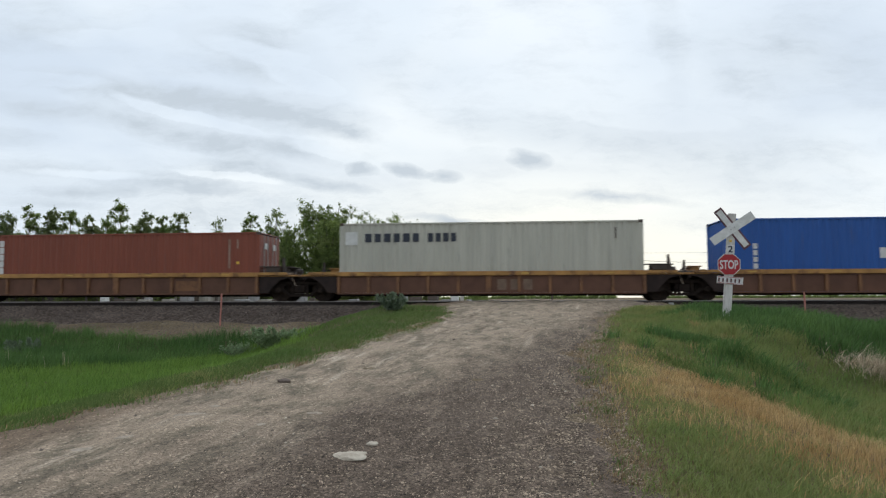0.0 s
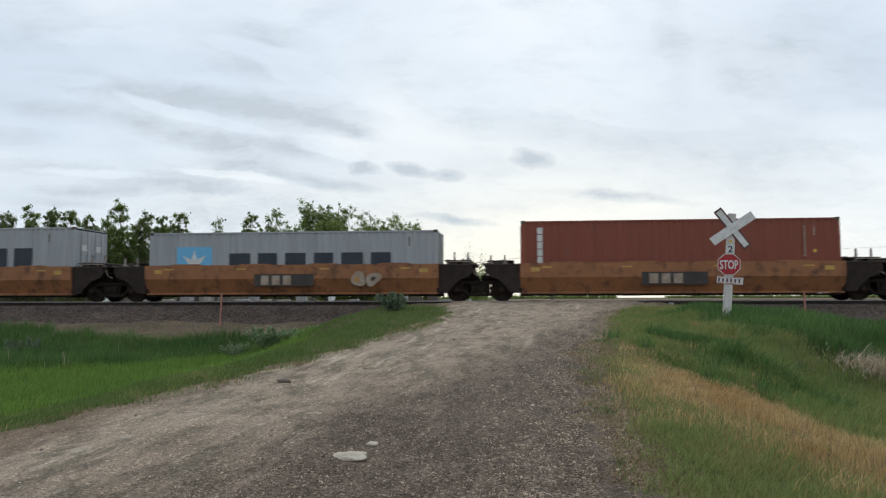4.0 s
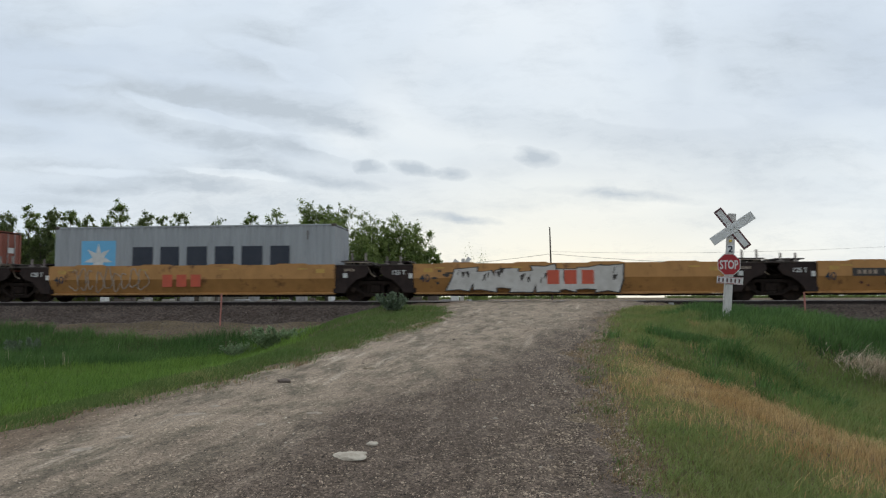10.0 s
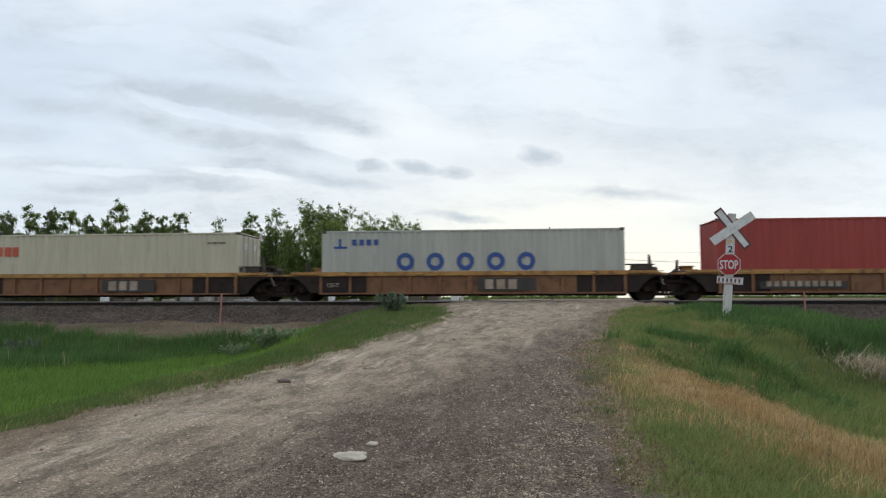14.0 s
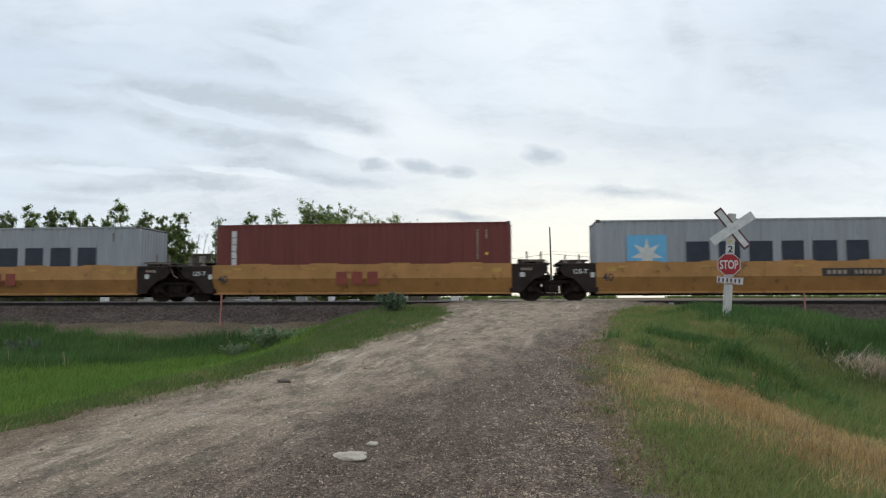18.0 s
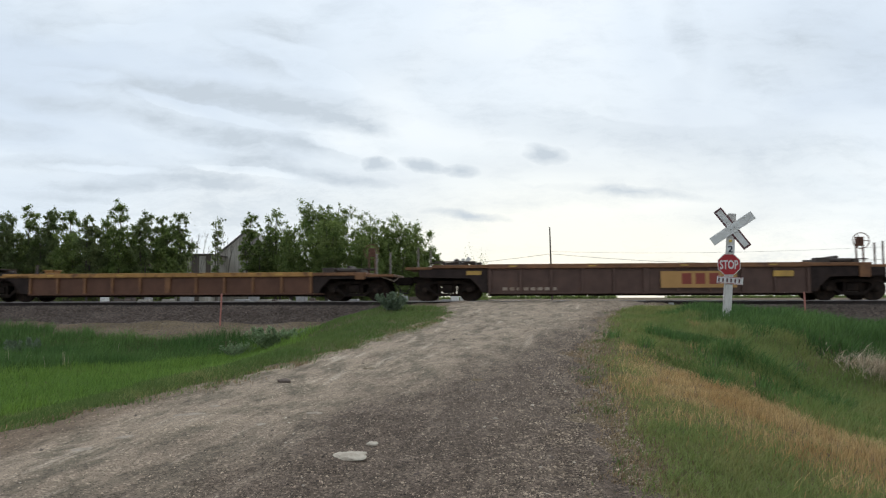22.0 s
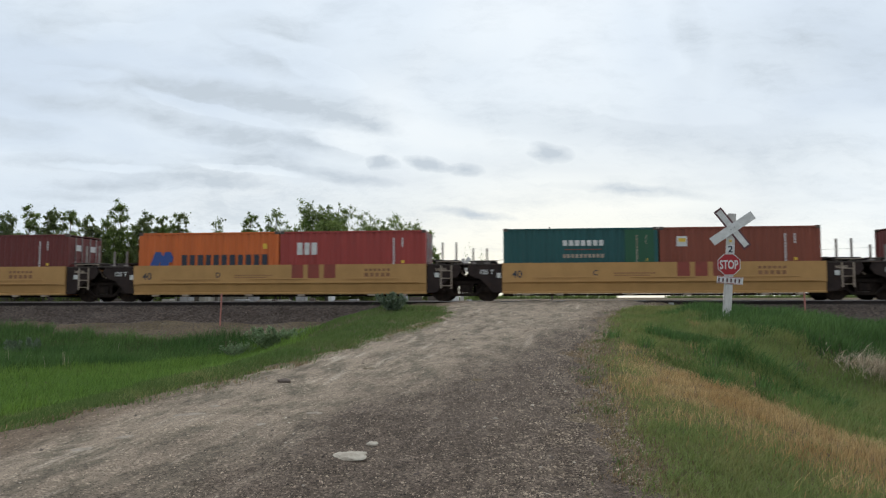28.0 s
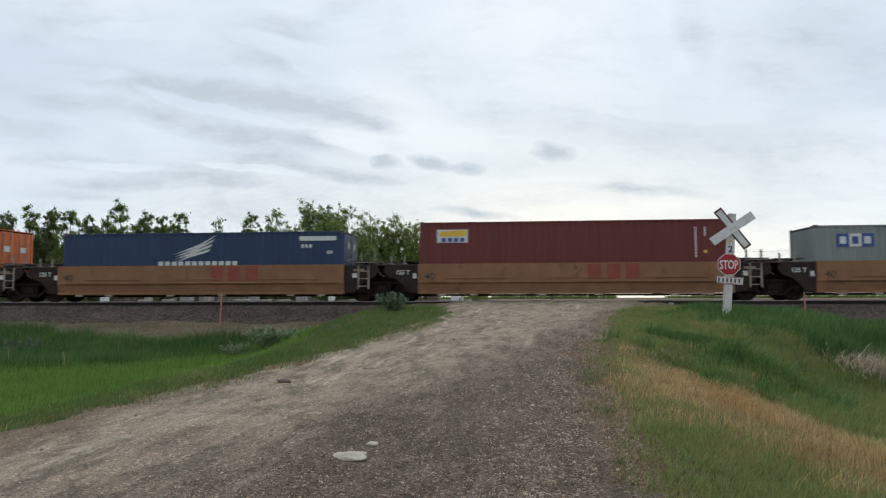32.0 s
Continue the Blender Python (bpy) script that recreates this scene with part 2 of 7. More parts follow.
def road_material():
    """Compacted pale dust on one side, loose darker gravel on the other, streaked along the wheel tracks."""
    m = bpy.data.materials.new("pale_dusty_gravel")
    m.use_nodes = True
    N, L = m.node_tree.nodes, m.node_tree.links
    bsdf = N["Principled BSDF"]
    bsdf.inputs["Roughness"].default_value, bsdf.inputs["Specular IOR Level"].default_value = 0.95, 0.15
    g = N.new("ShaderNodeNewGeometry")

    def dot(v):
        n = N.new("ShaderNodeVectorMath")
        n.operation = "DOT_PRODUCT"
        n.inputs[1].default_value = v
        L.new(g.outputs["Position"], n.inputs[0])
        return n.outputs["Value"]

    def tex(scale, detail, rough, stretch=(1, 1, 1), skew=0.0):
        mp = N.new("ShaderNodeMapping")
        mp.vector_type = "TEXTURE"
        mp.inputs["Scale"].default_value, mp.inputs["Rotation"].default_value = tuple(1 / k for k in stretch), (0, 0, skew)
        L.new(g.outputs["Position"], mp.inputs[0])
        n = N.new("ShaderNodeTexNoise")
        n.inputs["Scale"].default_value, n.inputs["Detail"].default_value, n.inputs["Roughness"].default_value = scale, detail, rough
        L.new(mp.outputs[0], n.inputs["Vector"])
        return n.outputs[0]

    def calc(op, a, b=0.0):
        n = N.new("ShaderNodeMath")
        n.operation = op
        for i, v in enumerate((a, b)):
            if isinstance(v, (int, float)):
                n.inputs[i].default_value = v
            else:
                L.new(v, n.inputs[i])
        return n.outputs[0]

    def span(v, a, b, lo=0.0, hi=1.0):
        n = N.new("ShaderNodeMapRange")
        n.interpolation_type = "SMOOTHSTEP"
        for i, k in ((1, a), (2, b), (3, lo), (4, hi)):
            n.inputs[i].default_value = k
        L.new(v, n.inputs[0])
        return n.outputs[0]

    def mix(fac, a, b, blend="MIX"):
        n = N.new("ShaderNodeMix")
        n.data_type, n.blend_type = "RGBA", blend
        for i, v in ((0, fac), (6, a), (7, b)):
            if isinstance(v, float):
                n.inputs[i].default_value = v
            elif isinstance(v, tuple):
                n.inputs[i].default_value = (*v, 1)
            else:
                L.new(v, n.inputs[i])
        return n.outputs[2]

    def cells(scale):
        n = N.new("ShaderNodeTexVoronoi")
        n.inputs["Scale"].default_value = scale
        L.new(g.outputs["Position"], n.inputs["Vector"])
        c = N.new("ShaderNodeSeparateColor")
        L.new(n.outputs["Color"], c.inputs[0])
        return n.outputs["Distance"], c.outputs[0]

    along = radians(-7.2)
    # loose gravel lies to the east and near the bend, dust to the west and towards the crossing
    wob = calc("MULTIPLY", calc("SUBTRACT", tex(0.7, 6, 0.62, (1.6, 0.5, 1), along), 0.5), 3.4)
    loose = span(calc("ADD", dot((1.0, -0.36, 0)), wob), -6.1, -3.7)
    streak = tex(1.0, 9, 0.70, (4.2, 0.55, 1), along)
    patch = tex(2.0, 10, 0.78, (1.5, 0.6, 1), along)
    dust = mix(span(patch, 0.38, 0.58), (0.152, 0.127, 0.092), (0.325, 0.256, 0.190))
    dust = mix(span(streak, 0.56, 0.66, 0.0, 0.75), dust, (0.47, 0.39, 0.305))
    dust = mix(span(streak, 0.44, 0.30, 0.0, 0.8), dust, (0.105, 0.077, 0.057))
    dark = mix(span(patch, 0.36, 0.64), (0.070, 0.052, 0.039), (0.145, 0.110, 0.084))
    dark = mix(span(streak, 0.56, 0.74, 0.0, 0.55), dark, (0.25, 0.195, 0.148))
    body = mix(loose, dust, dark)
    # brown trodden litter at the western rim
    rim = span(calc("ADD", dot((1.0, -0.127, 0)), calc("MULTIPLY", patch, 0.9)), -4.55, -5.15)
    body = mix(calc("MULTIPLY", rim, 0.7), body, (0.125, 0.085, 0.056))
    d1, r1 = cells(44.0)
    d2, r2 = cells(105.0)
    swing = calc("ADD", 0.30, calc("MULTIPLY", loose, 0.52))
    tone = calc("ADD", 1.0, calc("MULTIPLY", calc("ADD", calc("SUBTRACT", r1, 0.5), calc("SUBTRACT", r2, 0.5)), swing))
    # scattered single pale and dark pebbles pressed into the surface
    tone = calc("ADD", tone, calc("MULTIPLY", span(r1, 0.92, 0.96), 0.5))
    tone = calc("SUBTRACT", tone, calc("MULTIPLY", span(r2, 0.12, 0.06), 0.35))
    v = N.new("ShaderNodeVectorMath")
    v.operation = "SCALE"
    L.new(body, v.inputs[0])
    L.new(tone, v.inputs["Scale"])
    L.new(v.outputs[0], bsdf.inputs["Base Color"])
    height = calc("ADD", calc("MULTIPLY", d1, -0.6), calc("MULTIPLY", tex(16, 6, 0.7), 1.2))
    bp = N.new("ShaderNodeBump")
    bp.inputs["Strength"].default_value, bp.inputs["Distance"].default_value = 0.6, 0.02
    L.new(height, bp.inputs["Height"])
    L.new(bp.outputs[0], bsdf.inputs["Normal"])
    return m


M_ROAD = road_material()
M_BALLAST = material("grey_brown_ballast", (0.150, 0.115, 0.095), (0.078, 0.059, 0.049), rough=0.95, scale=1.2, fine=22, bump=1.0, dist=0.05, grain=0.4, world_space=True, spec=0.15, speckle=0.5, cell=16.0)
M_RAIL = material("rusty_rail_side", (0.036, 0.026, 0.022), (0.024, 0.018, 0.016), rough=0.8, scale=6)
M_RAILTOP = material("polished_rail_head", (0.42, 0.39, 0.38), (0.34, 0.31, 0.30), rough=0.4, metal=0.25, bump=0.03)
M_TIE = material("weathered_timber_tie", (0.085, 0.07, 0.06), (0.05, 0.042, 0.038), rough=0.9, scale=5, stretch=(3, 0.5, 3))


def road_mid(y):
    return -2.77 + 0.127 * y


def left_edge(y):
    """Half width of the bare gravel on the west side."""
    return np.interp(y, [4, 7, 8.1, 9.6, 12.3, 15, 19.4, 22, 24, 26], [4.0, 3.4, 3.13, 2.55, 2.32, 1.98, 1.85, 1.98, 2.4, 3.2])


def right_edge(y):
    return np.interp(y, [5.4, 6.6, 9, 13.3, 17.4, 22.6, 25.5], [2.72, 2.62, 2.42, 2.12, 2.35, 2.6, 3.9])


def road_z(y):
    a = np.clip(-1.62 + 0.06 * y, -1.9, -0.10)
    b = np.where(y > 24.5, -0.15 + 0.13 * np.clip((y - 24.5) / 3.0, 0, 1), a)
    b = np.where(y > 24.5, np.maximum(a, b), a)
    return np.where(y > 38, -0.02 - 0.05 * np.clip(y - 38, 0, 24), b)


def smooth(a, b, v):
    t = np.clip((v - a) / (b - a), 0, 1)
    return t * t * (3 - 2 * t)


def wave(x, y):
    return 0.05 * np.sin(0.9 * x + 1.3 * np.sin(0.5 * y)) * np.cos(0.7 * y + 0.4) + 0.03 * np.sin(2.3 * x - 1.1 * y)


def ground_z(x, y):
    """Height of the land: road bank, ditches at both sides, track bed."""
    x, y = np.asarray(x, float), np.asarray(y, float)
    u = x - road_mid(y)
    zr = road_z(y)
    ditch = np.where(u > 0, -1.95 + 0.95 * smooth(12, 20, y), -1.75)
    span_r, span_l = 5.5 + 5.0 * smooth(12, 19, y), 4.5
    t = np.where(u > 0, smooth(2.7 + 3.9 * smooth(13, 18, y), 2.7 + span_r, u), smooth(2.7 + 2.0 * smooth(17, 24, y), 2.7 + span_l + 2.4 * smooth(17, 24, y), -u))
    land = zr - 0.05 + (np.minimum(ditch, zr) - zr) * t + wave(x, y) * smooth(2.4, 4.0, np.abs(u))
    land = land + 0.13 * np.exp(-((u - 5.4) / 1.7) ** 2 - ((y - 19.5) / 3.2) ** 2)
    # the land rises to the foot of the ballast and beyond the line stays level
    foot = -1.06 + 0.26 * smooth(25.0, 26.8, y)
    k = smooth(21.5, 25.5, y)
    off = smooth(4.6, 7.0, np.abs(u))
    land = land * (1 - k * off) + (foot + wave(x, y)) * k * off
    far = smooth(38, 45, y)
    land = land * (1 - far * off) + (-1.45 + 0.5 * wave(x * 0.2, y * 0.2)) * far * off
    return land


def uneven(lo, hi, a, b, fine, rough=1.35):
    """Coordinates: even steps between a and b, growing outside."""
    mid = list(np.arange(a, b + 1e-6, fine))
    left, right, st = [], [], fine
    v = a
    while v > lo:
        st *= rough
        v -= st
        left.append(max(v, lo))
    v, st = b, fine
    while v < hi:
        st *= rough
        v += st
        right.append(min(v, hi))
    return np.array(left[::-1] + mid + right)


def sheet(name, xs, ys, zf, mat):
    X, Y = np.meshgrid(xs, ys)
    Z = zf(X, Y)
    me = bpy.data.meshes.new(name)
    nx, ny = len(xs), len(ys)
    idx = np.arange(nx * ny).reshape(ny, nx)
    quads = np.stack([idx[:-1, :-1], idx[:-1, 1:], idx[1:, 1:], idx[1:, :-1]], -1).reshape(-1, 4)
    me.from_pydata(np.stack([X, Y, Z], -1).reshape(-1, 3).tolist(), [], quads.tolist())
    me.polygons.foreach_set("use_smooth", np.ones(len(quads), bool))
    me.materials.append(mat)
    return new(name, me)


tagged(sheet("ground", uneven(-4000, 4000, -34, 26, 0.3), uneven(-400, 4500, 1.5, 48, 0.3), ground_z, M_SOIL), "grassy verge and flat prairie farmland", "ground", kind="structure")


def road_edges(y):
    w = float(left_edge(y)) + 0.25 + 0.10 * math.sin(0.8 * y) + 0.1 * math.sin(2.1 * y + 1) + 0.05 * math.sin(6.7 * y)
    w2 = float(right_edge(y)) + 0.22 + 0.08 * math.sin(1.1 * y + 2) + 0.12 * math.sin(2.7 * y) + 0.1 * math.sin(6.1 * y)
    return w, w2


def road_relief(u, y):
    """Ruts, washed crusts and lumps of the surface, in metres."""
    rut = -0.035 * (math.exp(-((u + 1.0) / 0.35) ** 2) + math.exp(-((u - 0.9) / 0.35) ** 2)) + 0.012 * math.sin(3 * y + 5 * u)
    crust = noise.noise((u * 1.6, y * 0.25, 5.0)) + 0.5 * noise.noise((u * 3.6, y * 0.7, 8.0))
    step = 0.010 * max(-1.0, min(1.0, crust * 4.0))
    return rut + step + 0.012 * noise.noise((u * 1.7, y * 1.2, 0)) + 0.010 * noise.noise((u * 5.3, y * 4.1, 2)) + 0.006 * noise.noise((u * 13, y * 11, 4))


def build_road():
    ys = np.concatenate([np.arange(-30, 2, 1.0), np.arange(2, 4.4, 0.2), np.arange(4.4, 13, 0.065), np.arange(13, 42, 0.2), np.arange(42, 70, 2.0)])
    n = 97
    verts, faces = [], []
    for y in ys:
        a, b = road_edges(y)
        zr = float(road_z(np.array(y))) + 0.012
        for i in range(n):
            f = i / (n - 1)
            u = -a + (a + b) * f
            verts.append((road_mid(y) + u, y, zr + road_relief(u, y) - 0.07 * max(0, 1 - min(f, 1 - f) * 12)))
    for j in range(len(ys) - 1):
        for i in range(n - 1):
            k = j * n + i
            faces.append((k, k + 1, k + n + 1, k + n))
    me = bpy.data.meshes.new("road")
    me.from_pydata(verts, [], faces)
    me.polygons.foreach_set("use_smooth", np.ones(len(faces), bool))
    me.materials.append(M_ROAD)
    tagged(new("road", me), "dusty pale gravel farm road with wheel ruts", "road", kind="structure")


build_road()


def build_bed(name, yc):
    """A ballast bed, banked at both sides, sunk where the road crosses."""
    prof = [(-3.9, -1.25), (-3.3, -1.03), (-2.6, -0.66), (-1.75, -0.24), (-1.3, -0.17), (0, -0.17), (1.3, -0.17), (1.75, -0.24), (2.6, -0.66), (3.3, -1.03), (3.9, -1.5)]
    xs = np.concatenate([np.arange(-700, -45, 8.0), np.arange(-45, 36, 0.35), np.arange(36, 700, 8.0)])
    verts, faces = [], []
    for x in xs:
        for k, (dy, z) in enumerate(prof):
            n3 = noise.noise((x * 1.3, dy * 2 + yc, 0.0)) * 0.07 + noise.noise((x * 0.3, dy + yc, 3.0)) * 0.12
            verts.append((x, yc + dy + n3 * 0.6, z + n3 * (0.5 if abs(dy) > 1.5 else 0.1)))
    n = len(prof)
    for j in range(len(xs) - 1):
        for i in range(n - 1):
            k = j * n + i
            faces.append((k, k + n, k + n + 1, k + 1))
    me = bpy.data.meshes.new(name)
    me.from_pydata(verts, [], faces)
    me.materials.append(M_BALLAST)
    tagged(new(name, me), "grey-brown crushed stone ballast bank under the rails", "track bed", kind="structure")


TRACK2_Y = TRACK_Y + 4.6
for yc in (TRACK_Y, TRACK2_Y):
    build_bed("track_bed", yc)
    for sy in (-1, 1):
        y = yc + sy * 0.755
        rail = new("rail")
        rail.matrix_basis = pose(0, y, 0)
        tagged(rail, "long rusty steel rail with a polished top", "rail", "rails", kind="structure")
        piece("rail_web", "rail_web", lambda bm: run_yz(bm, [(-0.07, -0.17), (-0.07, -0.155), (-0.012, -0.13), (-0.012, -0.055), (-0.030, -0.045), (-0.030, -0.018), (0.030, -0.018), (0.030, -0.045), (0.012, -0.055), (0.012, -0.13), (0.07, -0.155), (0.07, -0.17)], -700, 700), M_RAIL, rail)
        piece("rail_head", "rail_head", lambda bm: box(bm, -700, 700, -0.038, 0.038, -0.022, 0.0), M_RAILTOP, rail)
for yc in (TRACK_Y,):
    ties = new("sleepers")
    ties.matrix_basis = pose(0, yc, 0)
    tagged(ties, "weathered timber sleepers half sunk in ballast", "sleepers", kind="structure")
    for i in range(120):
        piece("sleeper", "sleeper", boxes((-0.11, 0.11, -1.3, 1.3, -0.33, -0.15)), M_TIE, ties, pose(-36 + i * 0.56, random.uniform(-0.04, 0.04), random.uniform(-0.01, 0.008), 0, 0, random.uniform(-1.5, 1.5)), "", 0.01)

# ---- the train ----


def lettering(name, words, size, mat, parent, x, y, z, squash=1.0):
    """Raised letters on a near side, standing on z, from x on."""
    key = ("letters", words, size)
    if key not in MESHES:
        cu = bpy.data.curves.new("letters", "FONT")
        cu.body, cu.size, cu.extrude, cu.offset = words, size, 0.002, size * (0.022 if size < 0.37 else 0.008)
        tmp = new("letters", cu)
        me = bpy.data.meshes.new_from_object(tmp.evaluated_get(bpy.context.evaluated_depsgraph_get()))
        bpy.data.objects.remove(tmp)
        me.materials.clear()
        me.materials.append(None)
        MESHES[key] = me
    return piece(name, key, None, mat, parent, pose(x, y, z, 90) @ Matrix.Diagonal((squash, 1, 1, 1)))


def decal(name, mat, parent, y, x0, x1, z0, z1, lean=0.0):
    """A flat painted panel on a near side."""
    w, h = round(x1 - x0, 3), round(z1 - z0, 3)
    return piece(name, ("decal", w, h, lean), lambda bm: prism(bm, [(0, 0), (w, 0), (w + lean, h), (lean, h)], -0.003, 0.004), mat, parent, pose(x0, y, z0))


def marks(name, mat, parent, y, x0, x1, z0, z1, n, fill=0.66):
    """n plain bars side by side; large ones are parts of their own, small ones one mesh."""
    w, h = round(x1 - x0, 3), round(z1 - z0, 3)
    step = w / n
    if h > 0.3 or n <= 4:
        for i in range(n):
            b = step * fill * (0.92 if i % 2 else 1.0)
            decal("mark_block", mat, parent, y, x0 + i * step + (step - b) / 2, x0 + i * step + (step + b) / 2, z0, z1)
        return None

    def make(bm):
        for i in range(n):
            a, b = i * step + step * (1 - fill) / 2, i * step + step * (1 + fill) / 2
            prism(bm, [(a, 0), (b, 0), (b, h), (a, h)], -0.003, 0.004)
    return tagged(piece(name, ("marks", w, h, n, fill), make, mat, parent, pose(x0, y, z0)), kind="stuff")


def stack(name, mat, parent, y, x, z1, size, n, gap=0.3):
    """n plain bars one below another; large ones are parts of their own, tiny ones one joined part."""
    if size > 0.15:
        for i in range(n):
            z = z1 - i * size * (1 + gap)
            decal("mark_block", mat, parent, y, x, x + size * 0.8, z - size, z)
        return None

    def make(bm):
        for i in range(n):
            z = -i * size * (1 + gap)
            prism(bm, [(0, z - size), (size * 0.8, z - size), (size * 0.8, z), (0, z)], -0.003, 0.004)
    return tagged(piece(name, ("stack", size, n, gap), make, mat, parent, pose(x, y, z1)), kind="stuff")


def bogie(car, x, s):
    """A three-piece bogie with two wheelsets."""
    body = piece("bogie", "bogie_bolster", boxes((-0.22, 0.22, -1.15, 1.15, 0.36, 0.66), (-0.35, 0.35, -0.4, 0.4, 0.62, 0.74)), M_TRUCK, car, pose(x, 0, 0), "grimy cast-steel bogie with exposed springs", 0.02)
    for sy in (-1, 1):
        def frame_side(bm, sy=sy):
            a, b = sorted((sy * 0.98, sy * 1.10))
            # upper member, lower member, columns and pedestals, open in between
            prism(bm, [(-1.16, 0.66), (-1.16, 0.56), (-0.5, 0.70), (0.5, 0.70), (1.16, 0.56), (1.16, 0.66), (0.52, 0.82), (-0.52, 0.82)], a, b)
            prism(bm, [(-0.74, 0.60), (-0.80, 0.50), (-0.44, 0.20), (0.44, 0.20), (0.80, 0.50), (0.74, 0.60), (0.40, 0.30), (-0.40, 0.30)], a, b)
            for c in (-1, 1):
                box(bm, c * 0.30 - 0.05, c * 0.30 + 0.05, a, b, 0.28, 0.72)
                prism(bm, [(c * 0.9 - 0.2, 0.40), (c * 0.9 + 0.2, 0.40), (c * 0.9 + 0.24, 0.66), (c * 0.9 - 0.24, 0.66)], a - 0.02, b + 0.02)
        piece("side_frame", ("bogie_side", sy), frame_side, M_TRUCK, body)

        def springs(bm, sy=sy):
            for k in (-0.15, 0.0, 0.15):
                for r in range(5):
                    tube(bm, (k, sy * 1.04, 0.31 + r * 0.055), (k, sy * 1.04, 0.345 + r * 0.055), 0.065, sides=8)
        piece("spring_group", ("bogie_springs", sy), springs, M_GEAR, body)
    for c in (-1, 1):
        def wheelset(bm):
            tube(bm, (0, -1.13, 0), (0, 1.13, 0), 0.075, sides=12)
            for sy in (-1, 1):
                y0 = sy * 0.755
                tube(bm, (0, y0 - 0.065, 0), (0, y0 + 0.065, 0), 0.457, sides=28)
                tube(bm, (0, sy * 0.69 - 0.015, 0), (0, sy * 0.69 + 0.015, 0), 0.485, sides=28)
                tube(bm, (0, sy * 0.80, 0), (0, sy * 0.86, 0), 0.16, sides=14)
                tube(bm, (0, sy * 1.11, 0), (0, sy * 1.19, 0), 0.11, sides=12)
                for i in range(3):
                    a = i * 2.094
                    tube(bm, (0.06 * math.cos(a), sy * 1.18, 0.06 * math.sin(a)), (0.06 * math.cos(a), sy * 1.21, 0.06 * math.sin(a)), 0.02, sides=6)
        w = piece("wheelset", "wheelset", wheelset, M_WHEEL, body, pose(c * 0.9, 0, 0.457), "steel wheelset with polished treads")
        WHEELS.append((w, pose(c * 0.9, 0, 0.457), s + x + c * 0.9))
    return body


def flipped(d):
    """Parts of the left end are those of the right end, turned about."""
    return pose(0, 0, 0) if d > 0 else pose(0, 0, 0, 0, 0, 180)


HALF = 6.14     # half the length of a well
EDGE = 6.35     # from here outwards stands the end gear


